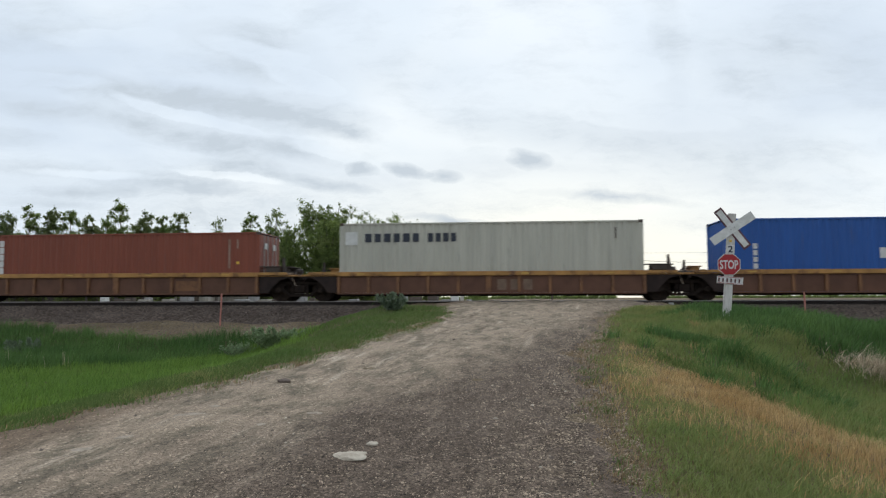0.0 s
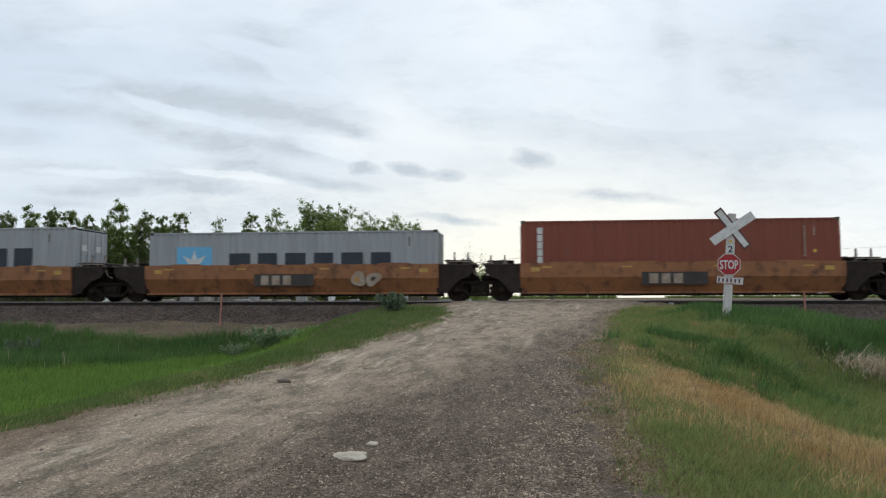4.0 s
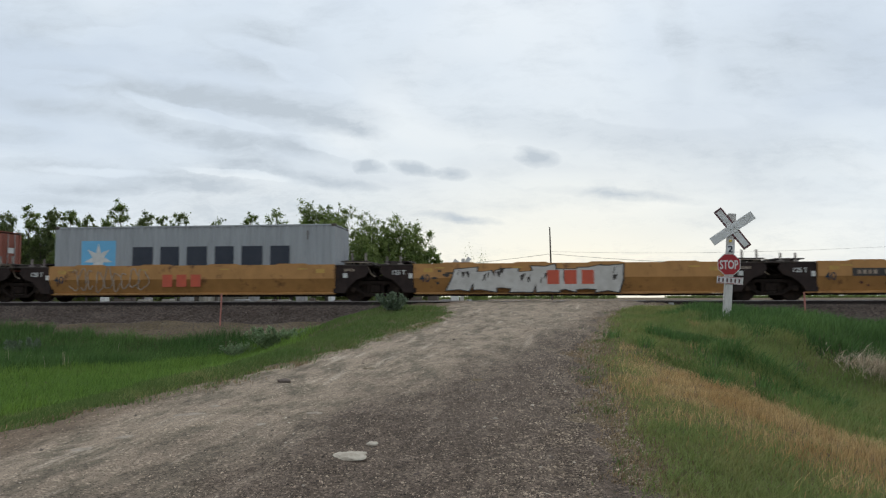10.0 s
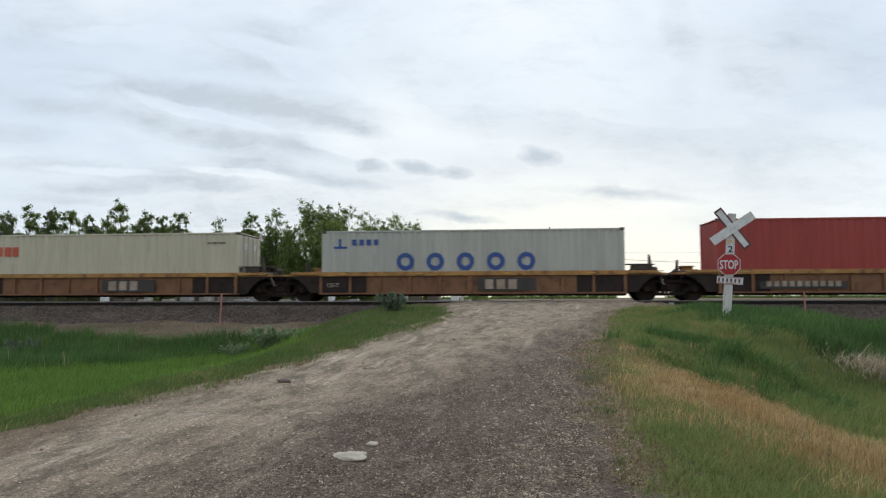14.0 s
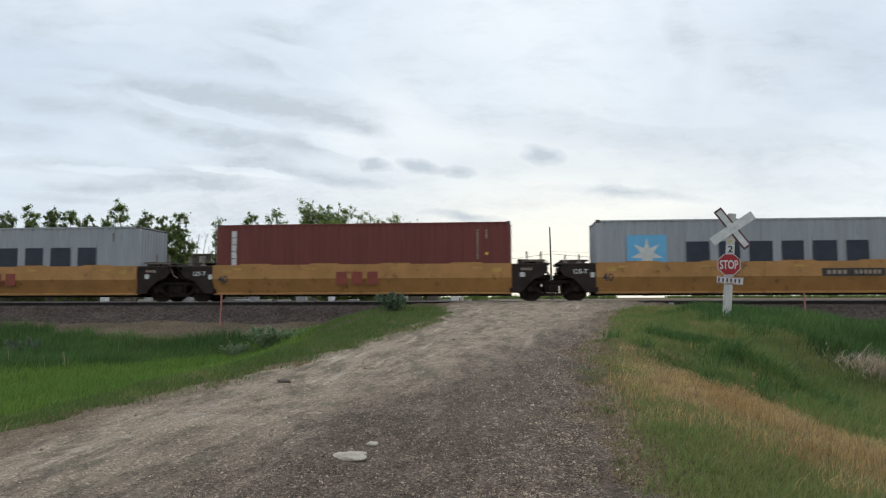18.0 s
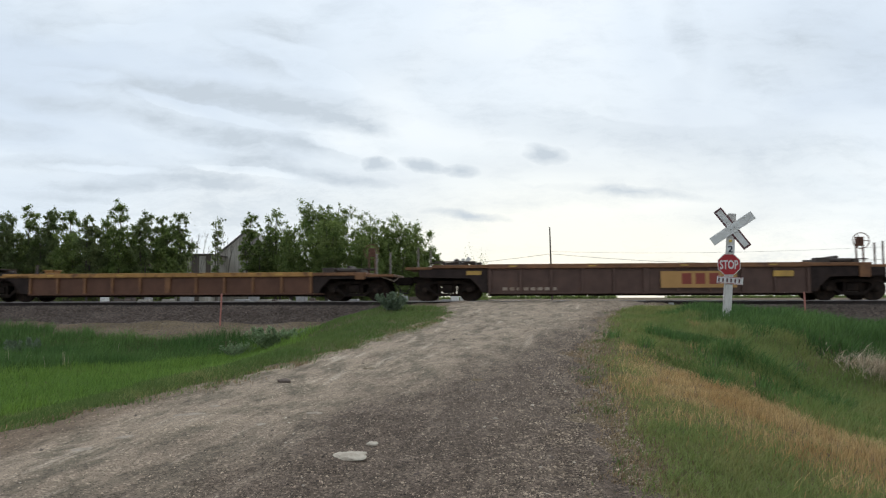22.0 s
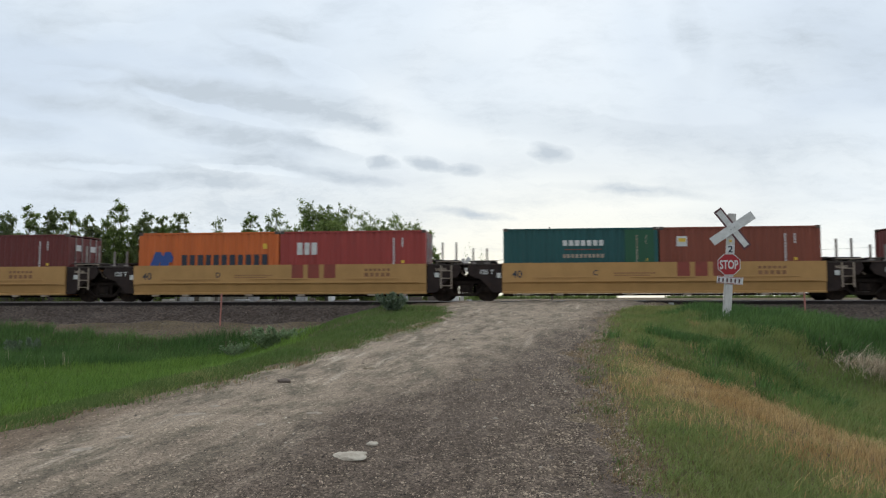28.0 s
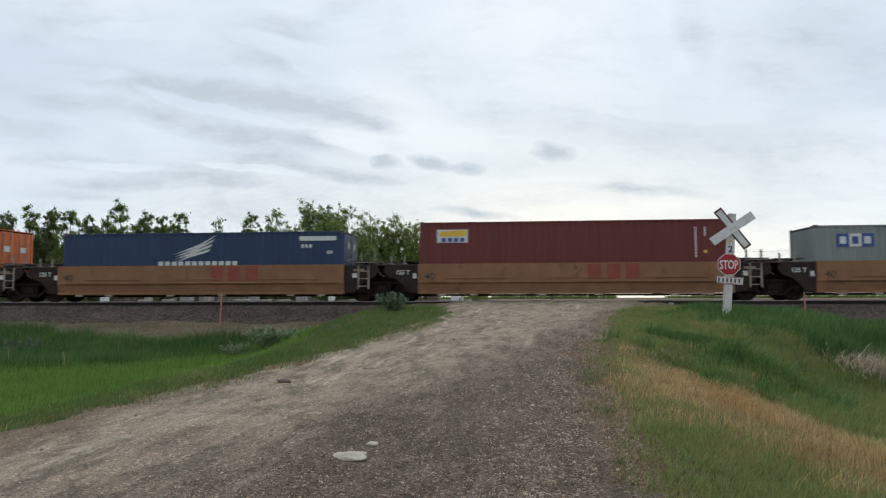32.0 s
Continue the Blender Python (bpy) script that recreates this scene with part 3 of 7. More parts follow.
def joint_end(car, d, z1, mat_panel, deck_mat, posts, tag):
    """The end of a unit that shares its bogie with the next unit."""
    f = flipped(d)
    pts = [(HALF, 0.34), (HALF, z1), (EDGE + 1.12, z1), (EDGE + 1.2, z1 - 0.22), (EDGE + 1.02, 0.98), (EDGE + 0.66, 0.86), (EDGE + 0.34, 0.56), (EDGE + 0.2, 0.34)]
    for sy in (-1, 1):
        a, b = sorted((sy * 1.30, sy * 1.40))
        piece("end_panel", ("joint_panel", z1, sy), lambda bm: prism(bm, pts, a, b), mat_panel, car, f, "dark end panel cut away round the wheels", 0.012)
    piece("bulkhead", ("bulkhead", z1), boxes((HALF - 0.08, HALF, -1.30, 1.30, 0.34, z1 - 0.06)), mat_panel, car, f)
    piece("deck", ("joint_deck", z1), boxes((HALF, EDGE + 1.28, -1.42, 1.42, z1 + 0.003, z1 + 0.045), (EDGE + 0.95, EDGE + 1.32, -1.2, 1.2, z1 + 0.045, z1 + 0.08)), deck_mat, car, f, "", 0.006)
    piece("centre_sill", "joint_sill", boxes((HALF, EDGE + 1.36, -0.34, 0.34, 0.76, 1.06), (EDGE + 0.7, EDGE + 1.36, -0.85, 0.85, 0.86, 1.02)), M_TRUCK, car, f, "", 0.015)

    piece("valve_box", ("valve_box", z1), boxes((EDGE + 0.14, EDGE + 0.46, -1.25, -0.85, z1 + 0.047, z1 + 0.22)), M_GEAR, car, f, "", 0.01)
    piece("equipment_box", ("equipment_box", z1), boxes((EDGE + 0.55, EDGE + 0.85, 0.2, 0.9, z1 + 0.047, z1 + 0.17)), M_GEAR, car, f, "", 0.01)
    piece("brake_pipe", ("joint_pipe", z1), lambda bm: polytube(bm, [(EDGE + 0.02, -1.2, 1.0), (EDGE + 0.3, -1.0, 1.10), (EDGE + 0.8, -0.7, z1 - 0.12), (EDGE + 1.3, -0.5, 1.12)], 0.035), M_GEAR, car, f)
    for k, (dx_, dy_) in enumerate(((0.0, 0.0), (0.16, 0.5), (-0.12, 0.95))):
        piece("air_hose", ("joint_hose", z1, k), lambda bm: polytube(bm, [(EDGE + 0.75 + dx_, -1.15 + dy_, z1 + 0.06), (EDGE + 0.86 + dx_, -1.16 + dy_, z1 + 0.15), (EDGE + 1.02 + dx_, -1.17 + dy_, z1 + 0.12), (EDGE + 1.14 + dx_ * 0.5, -1.16 + dy_, z1 - 0.10), (EDGE + 1.22, -1.1 + dy_, z1 - 0.34), (EDGE + 1.38, -1.05 + dy_, z1 - 0.44)], 0.026), M_FADED if k == 0 else M_GEAR, car, f)
    piece("slack_adjuster", ("joint_adjuster", z1), lambda bm: (tube(bm, (EDGE + 0.2, -0.55, z1 + 0.13), (EDGE + 0.95, -0.45, z1 + 0.15), 0.055, sides=8), box(bm, EDGE + 0.05, EDGE + 0.2, -0.75, -0.35, z1 + 0.047, z1 + 0.26), box(bm, EDGE + 0.9, EDGE + 1.05, -0.62, -0.3, z1 + 0.082, z1 + 0.22)), M_GEAR, car, f, "", 0.01)
    piece("grab_rail", ("joint_rail", z1), lambda bm: polytube(bm, [(EDGE + 0.2, -1.38, z1 + 0.02), (EDGE + 0.2, -1.38, z1 + 0.14), (EDGE + 1.2, -1.38, z1 + 0.14), (EDGE + 1.2, -1.38, z1 + 0.02)], 0.016), M_FADED, car, f)
    if posts:
        piece("cover_plate", ("joint_table", z1), lambda bm: (box(bm, EDGE + 0.02, EDGE + 1.12, -1.36, 0.9, z1 + 0.16, z1 + 0.205), box(bm, EDGE + 0.12, EDGE + 0.17, -1.2, -1.14, z1 + 0.047, z1 + 0.16), box(bm, EDGE + 0.98, EDGE + 1.03, -1.2, -1.14, z1 + 0.047, z1 + 0.16)), M_GEAR, car, f, "", 0.006)
    for i, x in enumerate((0.40, 0.96)):
        if posts:
            h = posts if d > 0 else posts * 0.72
            yy = -0.95
            piece("guide_post", ("guide", h, z1), lambda bm: (box(bm, -0.034, 0.034, -0.03, 0.03, z1 + 0.05, z1 + 0.05 + h), box(bm, -0.1, 0.1, -0.08, 0.08, z1 + 0.04, z1 + 0.12)), M_POSTGREY, car, f @ pose(EDGE + x, yy * d, 0))
    if tag:
        y = -1.404
        if d < 0:
            lettering("stencil", tag, 0.24, M_WHITE, car, -EDGE - 0.70, y, z1 - 0.36)
            decal("tag_panel", M_WHITE, car, y, -EDGE, -EDGE + 0.15, 0.92, 1.12)
        else:
            decal("tag_panel", M_WHITE, car, y, EDGE + 0.12, EDGE + 0.30, 0.96, 1.14)
            marks("data_marks", M_FADED, car, y, EDGE + 0.15, EDGE + 0.60, z1 - 0.22, z1 - 0.12, 5)


def rib_gear(car, f, d):
    """Raised brake gear, table-like cover plates and brackets over the joint of two ribbed wells."""
    if d > 0:
        piece("cover_plate", "gear_table", lambda bm: (box(bm, EDGE + 0.25, EDGE + 0.95, -0.9, 0.5, 1.42, 1.46), box(bm, EDGE + 0.32, EDGE + 0.38, -0.8, -0.74, 1.06, 1.42), box(bm, EDGE + 0.82, EDGE + 0.88, -0.8, -0.74, 1.06, 1.42), box(bm, EDGE + 0.32, EDGE + 0.38, 0.3, 0.36, 1.06, 1.42), box(bm, EDGE + 0.82, EDGE + 0.88, 0.3, 0.36, 1.06, 1.42)), M_GEAR, car, f)
        piece("bracket", "gear_bracket", lambda bm: prism(bm, [(EDGE + 0.66, 1.06), (EDGE + 0.92, 1.06), (EDGE + 0.80, 1.40), (EDGE + 0.74, 1.82), (EDGE + 0.66, 1.82), (EDGE + 0.66, 1.40)], -1.1, -1.02), M_GEAR, car, f)
        piece("reservoir", "gear_reservoir", lambda bm: (box(bm, EDGE + 0.02, EDGE + 0.62, -1.3, -0.7, 1.195, 1.42), box(bm, HALF - 0.02, EDGE + 0.66, -1.32, -0.68, 1.42, 1.45)), M_GEAR, car, f, "", 0.03)
        piece("brake_cylinder", "gear_cylinder", lambda bm: tube(bm, (EDGE + 0.4, 0.0, 1.28), (EDGE + 1.2, 0.0, 1.25), 0.13, sides=12), M_GEAR, car, f)
    else:
        piece("equipment_box", "gear_box", boxes((EDGE + 0.18, EDGE + 0.62, -1.25, -0.75, 1.06, 1.40), (EDGE + 0.1, EDGE + 0.7, -1.3, -0.7, 1.40, 1.44)), M_CHORD, car, f, "", 0.015)
        piece("bracket", "gear_mast", lambda bm: prism(bm, [(EDGE + 0.74, 1.06), (EDGE + 0.98, 1.06), (EDGE + 0.93, 1.36), (EDGE + 0.90, 1.68), (EDGE + 0.82, 1.68), (EDGE + 0.82, 1.36)], -0.62, -0.52), M_GEAR, car, f)
        piece("hose_loop", "gear_loop", lambda bm: polytube(bm, [(EDGE + 0.5 + 0.09 * k, -0.9, 1.2 + 0.16 * math.sin(k * 0.55)) for k in range(8)], 0.025), M_GEAR, car, f)


def rung_ladder(car, x, z0, z1):
    def make(bm):
        for k in (0, 0.42):
            box(bm, k, k + 0.05, -0.04, 0.0, z0, z1)
        z = z0 + 0.1
        while z < z1 - 0.05:
            box(bm, 0.05, 0.42, -0.035, -0.012, z, z + 0.03)
            z += 0.3
    piece("ladder", ("ladder", z0, z1), make, M_FADED, car, pose(x, -1.42, 0))


def coupler_end(car, d, z1, mat_side, gear, style, s):
    """The end of a car, with a bogie of its own, a platform, a coupler and brake gear."""
    f = flipped(d)
    if style == "rib":
        pts = [(HALF, 0.34), (HALF, z1 - 0.16), (EDGE + 2.55, z1 - 0.16), (EDGE + 2.55, 0.94), (EDGE + 0.5, 0.90), (EDGE + 0.12, 0.52), (EDGE + 0.06, 0.34)]
        side = M_BLACK
    else:
        pts = [(HALF, 0.34), (HALF, z1), (EDGE + 0.8, z1 + 0.02), (EDGE + 1.35, z1 - 0.06), (EDGE + 1.9, z1 - 0.12), (EDGE + 1.9, 0.98), (EDGE + 1.05, 0.94), (EDGE + 0.72, 0.86), (EDGE + 0.22, 0.36)]
        side = mat_side
    for sy in (-1, 1):
        a, b = sorted((sy * 1.30, sy * 1.43))
        piece("end_wing", ("wing", style, z1, sy), lambda bm: prism(bm, pts, a, b), side, car, f, "", 0.012)
    piece("bulkhead", ("bulkhead", z1), boxes((HALF - 0.08, HALF, -1.30, 1.30, 0.34, z1 - 0.06)), M_BLACK, car, f)
    if style == "rib":
        piece("deck", ("rib_deck", z1), boxes((HALF + 0.003, EDGE + 2.0, -1.5, 1.5, z1 - 0.15, z1 - 0.02), (EDGE + 1.55, EDGE + 1.95, -1.52, -1.43, 0.88, z1 - 0.03), (EDGE + 2.0, EDGE + 3.1, -1.45, 1.45, z1 - 0.20, z1 - 0.10)), M_RIBPOST, car, f, "", 0.01)
    else:
        piece("deck", ("wing_deck", z1), boxes((HALF + 0.003, EDGE + 1.3, -1.29, 1.29, z1 - 0.06, z1 + 0.03)), M_GEAR, car, f, "", 0.01)
        piece("platform", "end_platform", boxes((EDGE + 1.95, EDGE + 2.95, -1.42, 1.42, 1.00, 1.16), (EDGE + 2.85, EDGE + 2.97, -1.42, 1.42, 0.82, 1.0)), mat_side, car, f, "", 0.012)
    piece("draft_sill", "draft_sill", boxes((HALF, EDGE + 2.95, -0.36, 0.36, 0.76, 1.02)), M_TRUCK, car, f, "", 0.015)

    def coupler(bm):
        box(bm, EDGE + 2.9, EDGE + 3.45, -0.10, 0.10, 0.74, 0.92)
        box(bm, EDGE + 3.35, EDGE + 3.64, -0.17, 0.17, 0.66, 1.0)
        box(bm, EDGE + 3.0, EDGE + 3.1, -0.25, 0.25, 0.68, 0.98)
    piece("coupler", "coupler", coupler, M_TRUCK, car, f, "dark cast-steel coupler", 0.03)

    def hose(bm):
        polytube(bm, [(EDGE + 3.05 + 0.56 * i / 8, -0.32, 0.72 - 0.42 * math.sin(i / 8 * 2.2)) for i in range(9)], 0.025)
    piece("air_hose", "hose", hose, M_PLATE, car, f)
    top = z1 - 0.02 if style == "rib" else z1 + 0.03

    def rails(bm):
        for x in (0.35, 1.0, 1.65):
            box(bm, EDGE + x - 0.03, EDGE + x + 0.03, -0.75, 0.75, top, top + 0.14)
        tube(bm, (EDGE + 0.2, -0.55, top + 0.17), (EDGE + 2.3, -0.55, top + 0.17), 0.03, sides=6)
        tube(bm, (EDGE + 0.3, 0.6, top + 0.17), (EDGE + 2.0, 0.6, top + 0.17), 0.03, sides=6)
        box(bm, EDGE + 0.4, EDGE + 0.85, -0.9, -0.3, top + 0.14, top + 0.22)
        tube(bm, (EDGE + 1.1, -0.6, top + 0.22), (EDGE + 1.1, 0.4, top + 0.22), 0.09, sides=10)
    piece("brake_rigging", ("rigging", style, z1), rails, M_GEAR, car, f, "", 0.006)
    zp = 1.16 if style != "rib" else z1 - 0.1
    piece("control_valve", ("end_valve", style, z1), lambda bm: (box(bm, EDGE + 0.12, EDGE + 0.62, -1.2, -0.7, top + 0.004, top + 0.20), tube(bm, (EDGE + 0.7, -1.0, top + 0.1), (EDGE + 1.5, -0.95, top + 0.1), 0.085, sides=10), box(bm, EDGE + 1.5, EDGE + 1.72, -1.12, -0.78, top - 0.1, top + 0.17)), M_GEAR, car, f, "", 0.012)
    piece("uncoupling_lever", ("end_lever", style), lambda bm: polytube(bm, [(EDGE + 2.6, -1.38, 0.98), (EDGE + 3.0, -1.36, 0.86), (EDGE + 3.04, -0.9, 0.80), (EDGE + 3.1, -0.25, 0.96)], 0.018), M_FADED, car, f)
    if style != "rib":
        decal("data_panel", M_FADED, car, -1.434, *sorted((d * (EDGE + 0.55), d * (EDGE + 1.05))), z1 - 0.42, z1 - 0.14)
    for i, (x, h, sy) in enumerate(((2.35, 0.85, -1.0), (2.85, 0.95, -0.6))):
        piece("grab_post", ("grab", style, z1, i), lambda bm: box(bm, EDGE + x - 0.028, EDGE + x + 0.028, sy - 0.03, sy + 0.03, zp, zp + h), M_POSTGREY, car, f)
    if gear:
        if style == "rib":
            def stand(bm):
                for k in (-0.13, 0.13):
                    box(bm, EDGE + 2.05 + k - 0.03, EDGE + 2.05 + k + 0.03, -0.5, -0.44, z1 - 0.1, z1 + 0.80)
                box(bm, EDGE + 1.91, EDGE + 2.19, -0.55, -0.40, z1 + 0.66, z1 + 1.02)
            cz, cx, cy, axis = z1 + 0.86, EDGE + 2.05, -0.62, "y"
        else:
            def stand(bm):
                prism(bm, [(EDGE + 1.5, 1.2), (EDGE + 2.3, 1.16), (EDGE + 2.32, 1.95), (EDGE + 2.15, 1.95), (EDGE + 2.0, 1.55), (EDGE + 1.3, 1.45)], -0.45, -0.2)
                box(bm, EDGE + 2.05, EDGE + 2.36, -0.5, -0.2, 1.62, 2.0)
                tube(bm, (EDGE + 0.9, -0.7, 1.68), (EDGE + 0.9, 0.1, 1.68), 0.2, sides=14)
                tube(bm, (EDGE + 1.0, -0.3, 1.72), (EDGE + 2.1, -0.3, 1.72), 0.03, sides=6)
                box(bm, EDGE + 1.32, EDGE + 2.02, -0.25, 0.55, 1.18, 1.46)
                prism(bm, [(EDGE + 1.0, 1.46), (EDGE + 1.9, 1.40), (EDGE + 2.25, 1.74), (EDGE + 1.7, 1.80), (EDGE + 1.3, 1.66)], -0.75, -0.52)
                tube(bm, (EDGE + 0.62, -0.45, 1.72), (EDGE + 1.18, -0.45, 1.72), 0.235, sides=14)
                tube(bm, (EDGE + 1.2, -0.62, 1.86), (EDGE + 2.1, -0.62, 1.80), 0.025, sides=6)
                box(bm, EDGE + 2.16, EDGE + 2.44, -0.66, -0.3, 1.70, 2.06)
            cz, cx, cy, axis = 1.82, EDGE + 2.48, -0.35, "x"
        piece("brake_stand", ("stand", style, z1), stand, M_GEAR if style != "rib" else M_RIB, car, f, "", 0.01)

        def ring(bm):
            rim = []
            for i in range(18):
                a = i * 2 * math.pi / 18
                u, v = 0.31 * math.cos(a), 0.31 * math.sin(a)
                rim.append((cx + u, cy, cz + v) if axis == "y" else (cx, cy + u, cz + v))
            polytube(bm, rim, 0.02, 5, True)
            for i in (0, 6, 12):
                tube(bm, (cx, cy, cz), rim[i], 0.014, sides=5, caps=False)
        piece("brake_wheel", ("brake_wheel", style, z1), ring, M_RIB, car, f, "spoked hand-brake wheel")
    bogie(car, d * 7.8, s)


SIDE_SMOOTH = [(-1.50, 1.50), (-1.50, 0.93), (-1.485, 0.90), (-1.22, 0.37), (-1.30, 0.34), (-1.30, 0.29), (-1.14, 0.29), (-1.40, 0.93), (-1.40, 1.50)]
SIDE_LOW = [(-1.50, 1.24), (-1.50, 0.80), (-1.485, 0.77), (-1.26, 0.37), (-1.32, 0.34), (-1.32, 0.29), (-1.18, 0.29), (-1.40, 0.80), (-1.40, 1.24)]


def well_unit(s, style, paint_mat, left, right, words, gear=False, tag="", posts=0.5, chord=None, dark_ends=False, rise=0.0):
    """One well of a container car. left and right: 'joint', 'shared' (a joint whose bogie belongs to the next unit) or 'end'."""
    car = rolling(new("well_car"), s)
    tagged(car, words, "rail car", "well cars of the train")
    z1 = {"smooth": 1.5, "new": 1.5, "low": 1.24, "rib": 1.19 + rise}[style]
    for sy in (-1, 1):
        if style == "rib":
            a, b = sorted((sy * 1.38, sy * 1.42))
            piece("side_plate", ("rib_plate", sy, rise), boxes((-HALF, HALF, a, b, 0.34, 1.01 + rise)), paint_mat, car)
            a, b = sorted((sy * 1.34, sy * 1.53))
            piece("top_chord", ("rib_chord", sy, rise), boxes((-HALF, HALF, a, b, 1.013 + rise, 1.19 + rise)), chord or M_CHORD, car, None, "worn yellow top chord", 0.012)
            a, b = sorted((sy * 1.34, sy * 1.50))
            piece("side_sill", ("rib_sill", sy), boxes((-HALF, HALF, a, b, 0.28, 0.337)), paint_mat, car, None, "", 0.008)
            for i in range(11):
                w = 0.11 if i == 5 else 0.055
                x = -HALF + 0.08 + i * (2 * HALF - 0.16) / 10
                a, b = sorted((sy * 1.424, sy * 1.505))
                piece("stake", ("rib_stake", w, sy, rise), boxes((-w, w, a, b, 0.34, 1.01 + rise)), M_RIBPOST if chord is None else paint_mat, car, pose(x, 0, 0), "", 0.006)
            if dark_ends and sy < 0:
                for x0, x1 in ((-HALF, -HALF + 1.95), (HALF - 1.95, HALF)):
                    decal("dark_panel", M_BLACK, car, -1.428, x0, x1, 0.35, 1.0)
        else:
            prof = [(sy * -y, z) for y, z in (SIDE_LOW if style == "low" else SIDE_SMOOTH)]
            if style == "new":
                prof = [(sy * -y, z) for y, z in [(-1.50, 1.50), (-1.50, 0.72), (-1.47, 0.70), (-1.41, 0.38), (-1.45, 0.36), (-1.45, 0.30), (-1.28, 0.30), (-1.40, 0.72), (-1.40, 1.50)]]
            piece("side_wall", ("side_wall", style, sy), lambda bm: run_yz(bm, prof, -HALF, HALF), paint_mat, car)
            if style == "smooth":
                for i in range(4):
                    x = -4.35 + i * 2.9
                    a, b = sorted((sy * 1.36, sy * 1.47))
                    piece("container_guide", ("guide_rail", sy), lambda bm: prism(bm, [(-0.7, 1.502), (0.7, 1.502), (0.55, 1.548), (-0.55, 1.548)], a, b), paint_mat, car, pose(x, 0, 0))
            if style == "new" and sy < 0:
                piece("ledge", "long_ledge", boxes((-5.85, 5.85, -1.555, -1.502, 0.745, 0.785)), paint_mat, car, None, "", 0.008)
                for x in (-3.7, 0.1, 3.9):
                    piece("rub_rail", "rub_rail", boxes((-1.25, 1.25, -1.535, -1.502, 0.90, 0.945)), paint_mat, car, pose(x, 0, 0), "", 0.008)
                for x in (-5.2, -3.9, -1.2, 1.0, 3.9, 5.2):
                    piece("foot_bracket", "foot_bracket", boxes((-0.14, 0.14, -1.46, -1.30, 0.22, 0.297)), M_FADED, car, pose(x, 0, 0), "", 0.01)
    if style in ("smooth", "low", "rib"):
        for x in (-5.3, -2.2, 1.3, 4.6):
            if style != "rib":
                if abs(x) > 4:
                    decal("touched_up_patch", M_GLINT, car, -1.5035, math.copysign(5.55, x) - 0.17, math.copysign(5.55, x) + 0.17, z1 - 0.34, z1 - 0.18)
                decal("reflector", M_GLINT, car, -1.503, x, x + 0.40, z1 - 0.20, z1 - 0.14)
            else:
                decal("reflector", M_GLINT, car, -1.533, x, x + 0.3, z1 - 0.11, z1 - 0.06)
    piece("floor", "well_floor", boxes(*[(x, x + 0.35, -1.24, 1.24, 0.20, 0.285) for x in (-6.1, -3.9, -1.8, 0.9, 3.2, 5.7)], (-HALF, HALF, -1.16, -1.04, 0.21, 0.28), (-HALF, HALF, 1.04, 1.16, 0.21, 0.28)), M_TRUCK, car)
    for d, how in ((-1, left), (1, right)):
        if how == "end":
            coupler_end(car, d, z1 if style != "smooth" and style != "new" else 1.46, paint_mat, gear and d > 0 or gear == "both", style, s)
        else:
            z = z1 - 0.17 if style == "rib" else z1 - 0.06
            if style == "low":
                z = z1
            joint_end(car, d, z, M_BLACK, M_CHORD if style == "rib" else M_GEAR, 0 if style == "rib" else posts, tag)
            if style == "rib":
                rib_gear(car, flipped(d), d)
                [piece("end_chord", ("rib_end_chord", sy), boxes((HALF + 0.003, EDGE + 0.98, *sorted((sy * 1.35, sy * 1.5)), 1.075, 1.19)), M_CHORD, car, flipped(d), "", 0.01) for sy in (-1, 1)]
            if style == "new" and d > 0:
                rung_ladder(car, EDGE + 0.35, 0.5, z)
    return car


def joint_bogie(car, s, pitch):
    """The bogie between a unit and the next one behind it."""
    bogie(car, -pitch / 2, s)


# ---- containers ----
LENGTH = {40: 12.192, 20: 6.058}
TALL, LOW = 2.896, 2.591
FLOOR_Z = 0.31


def corrugated(bm, n, width, depth, axis, at, z0, z1, out):
    """A sheet of n trapezoid folds; axis 'x' runs along the side at y = at, axis 'y' along the end at x = at."""
    step = width / n
    pts = []
    for i in range(n):
        u = -width / 2 + i * step
        pts += [(u, 0), (u + step * 0.3, 0), (u + step * 0.5, depth), (u + step * 0.8, depth)]
    pts.append((width / 2, 0))
    lo, hi = [], []
    for u, w in pts:
        w = at - out * w
        lo.append(bm.verts.new((u, w, z0) if axis == "x" else (w, u, z0)))
        hi.append(bm.verts.new((u, w, z1) if axis == "x" else (w, u, z1)))
    for i in range(len(pts) - 1):
        bm.faces.new((lo[i], lo[i + 1], hi[i + 1], hi[i]))


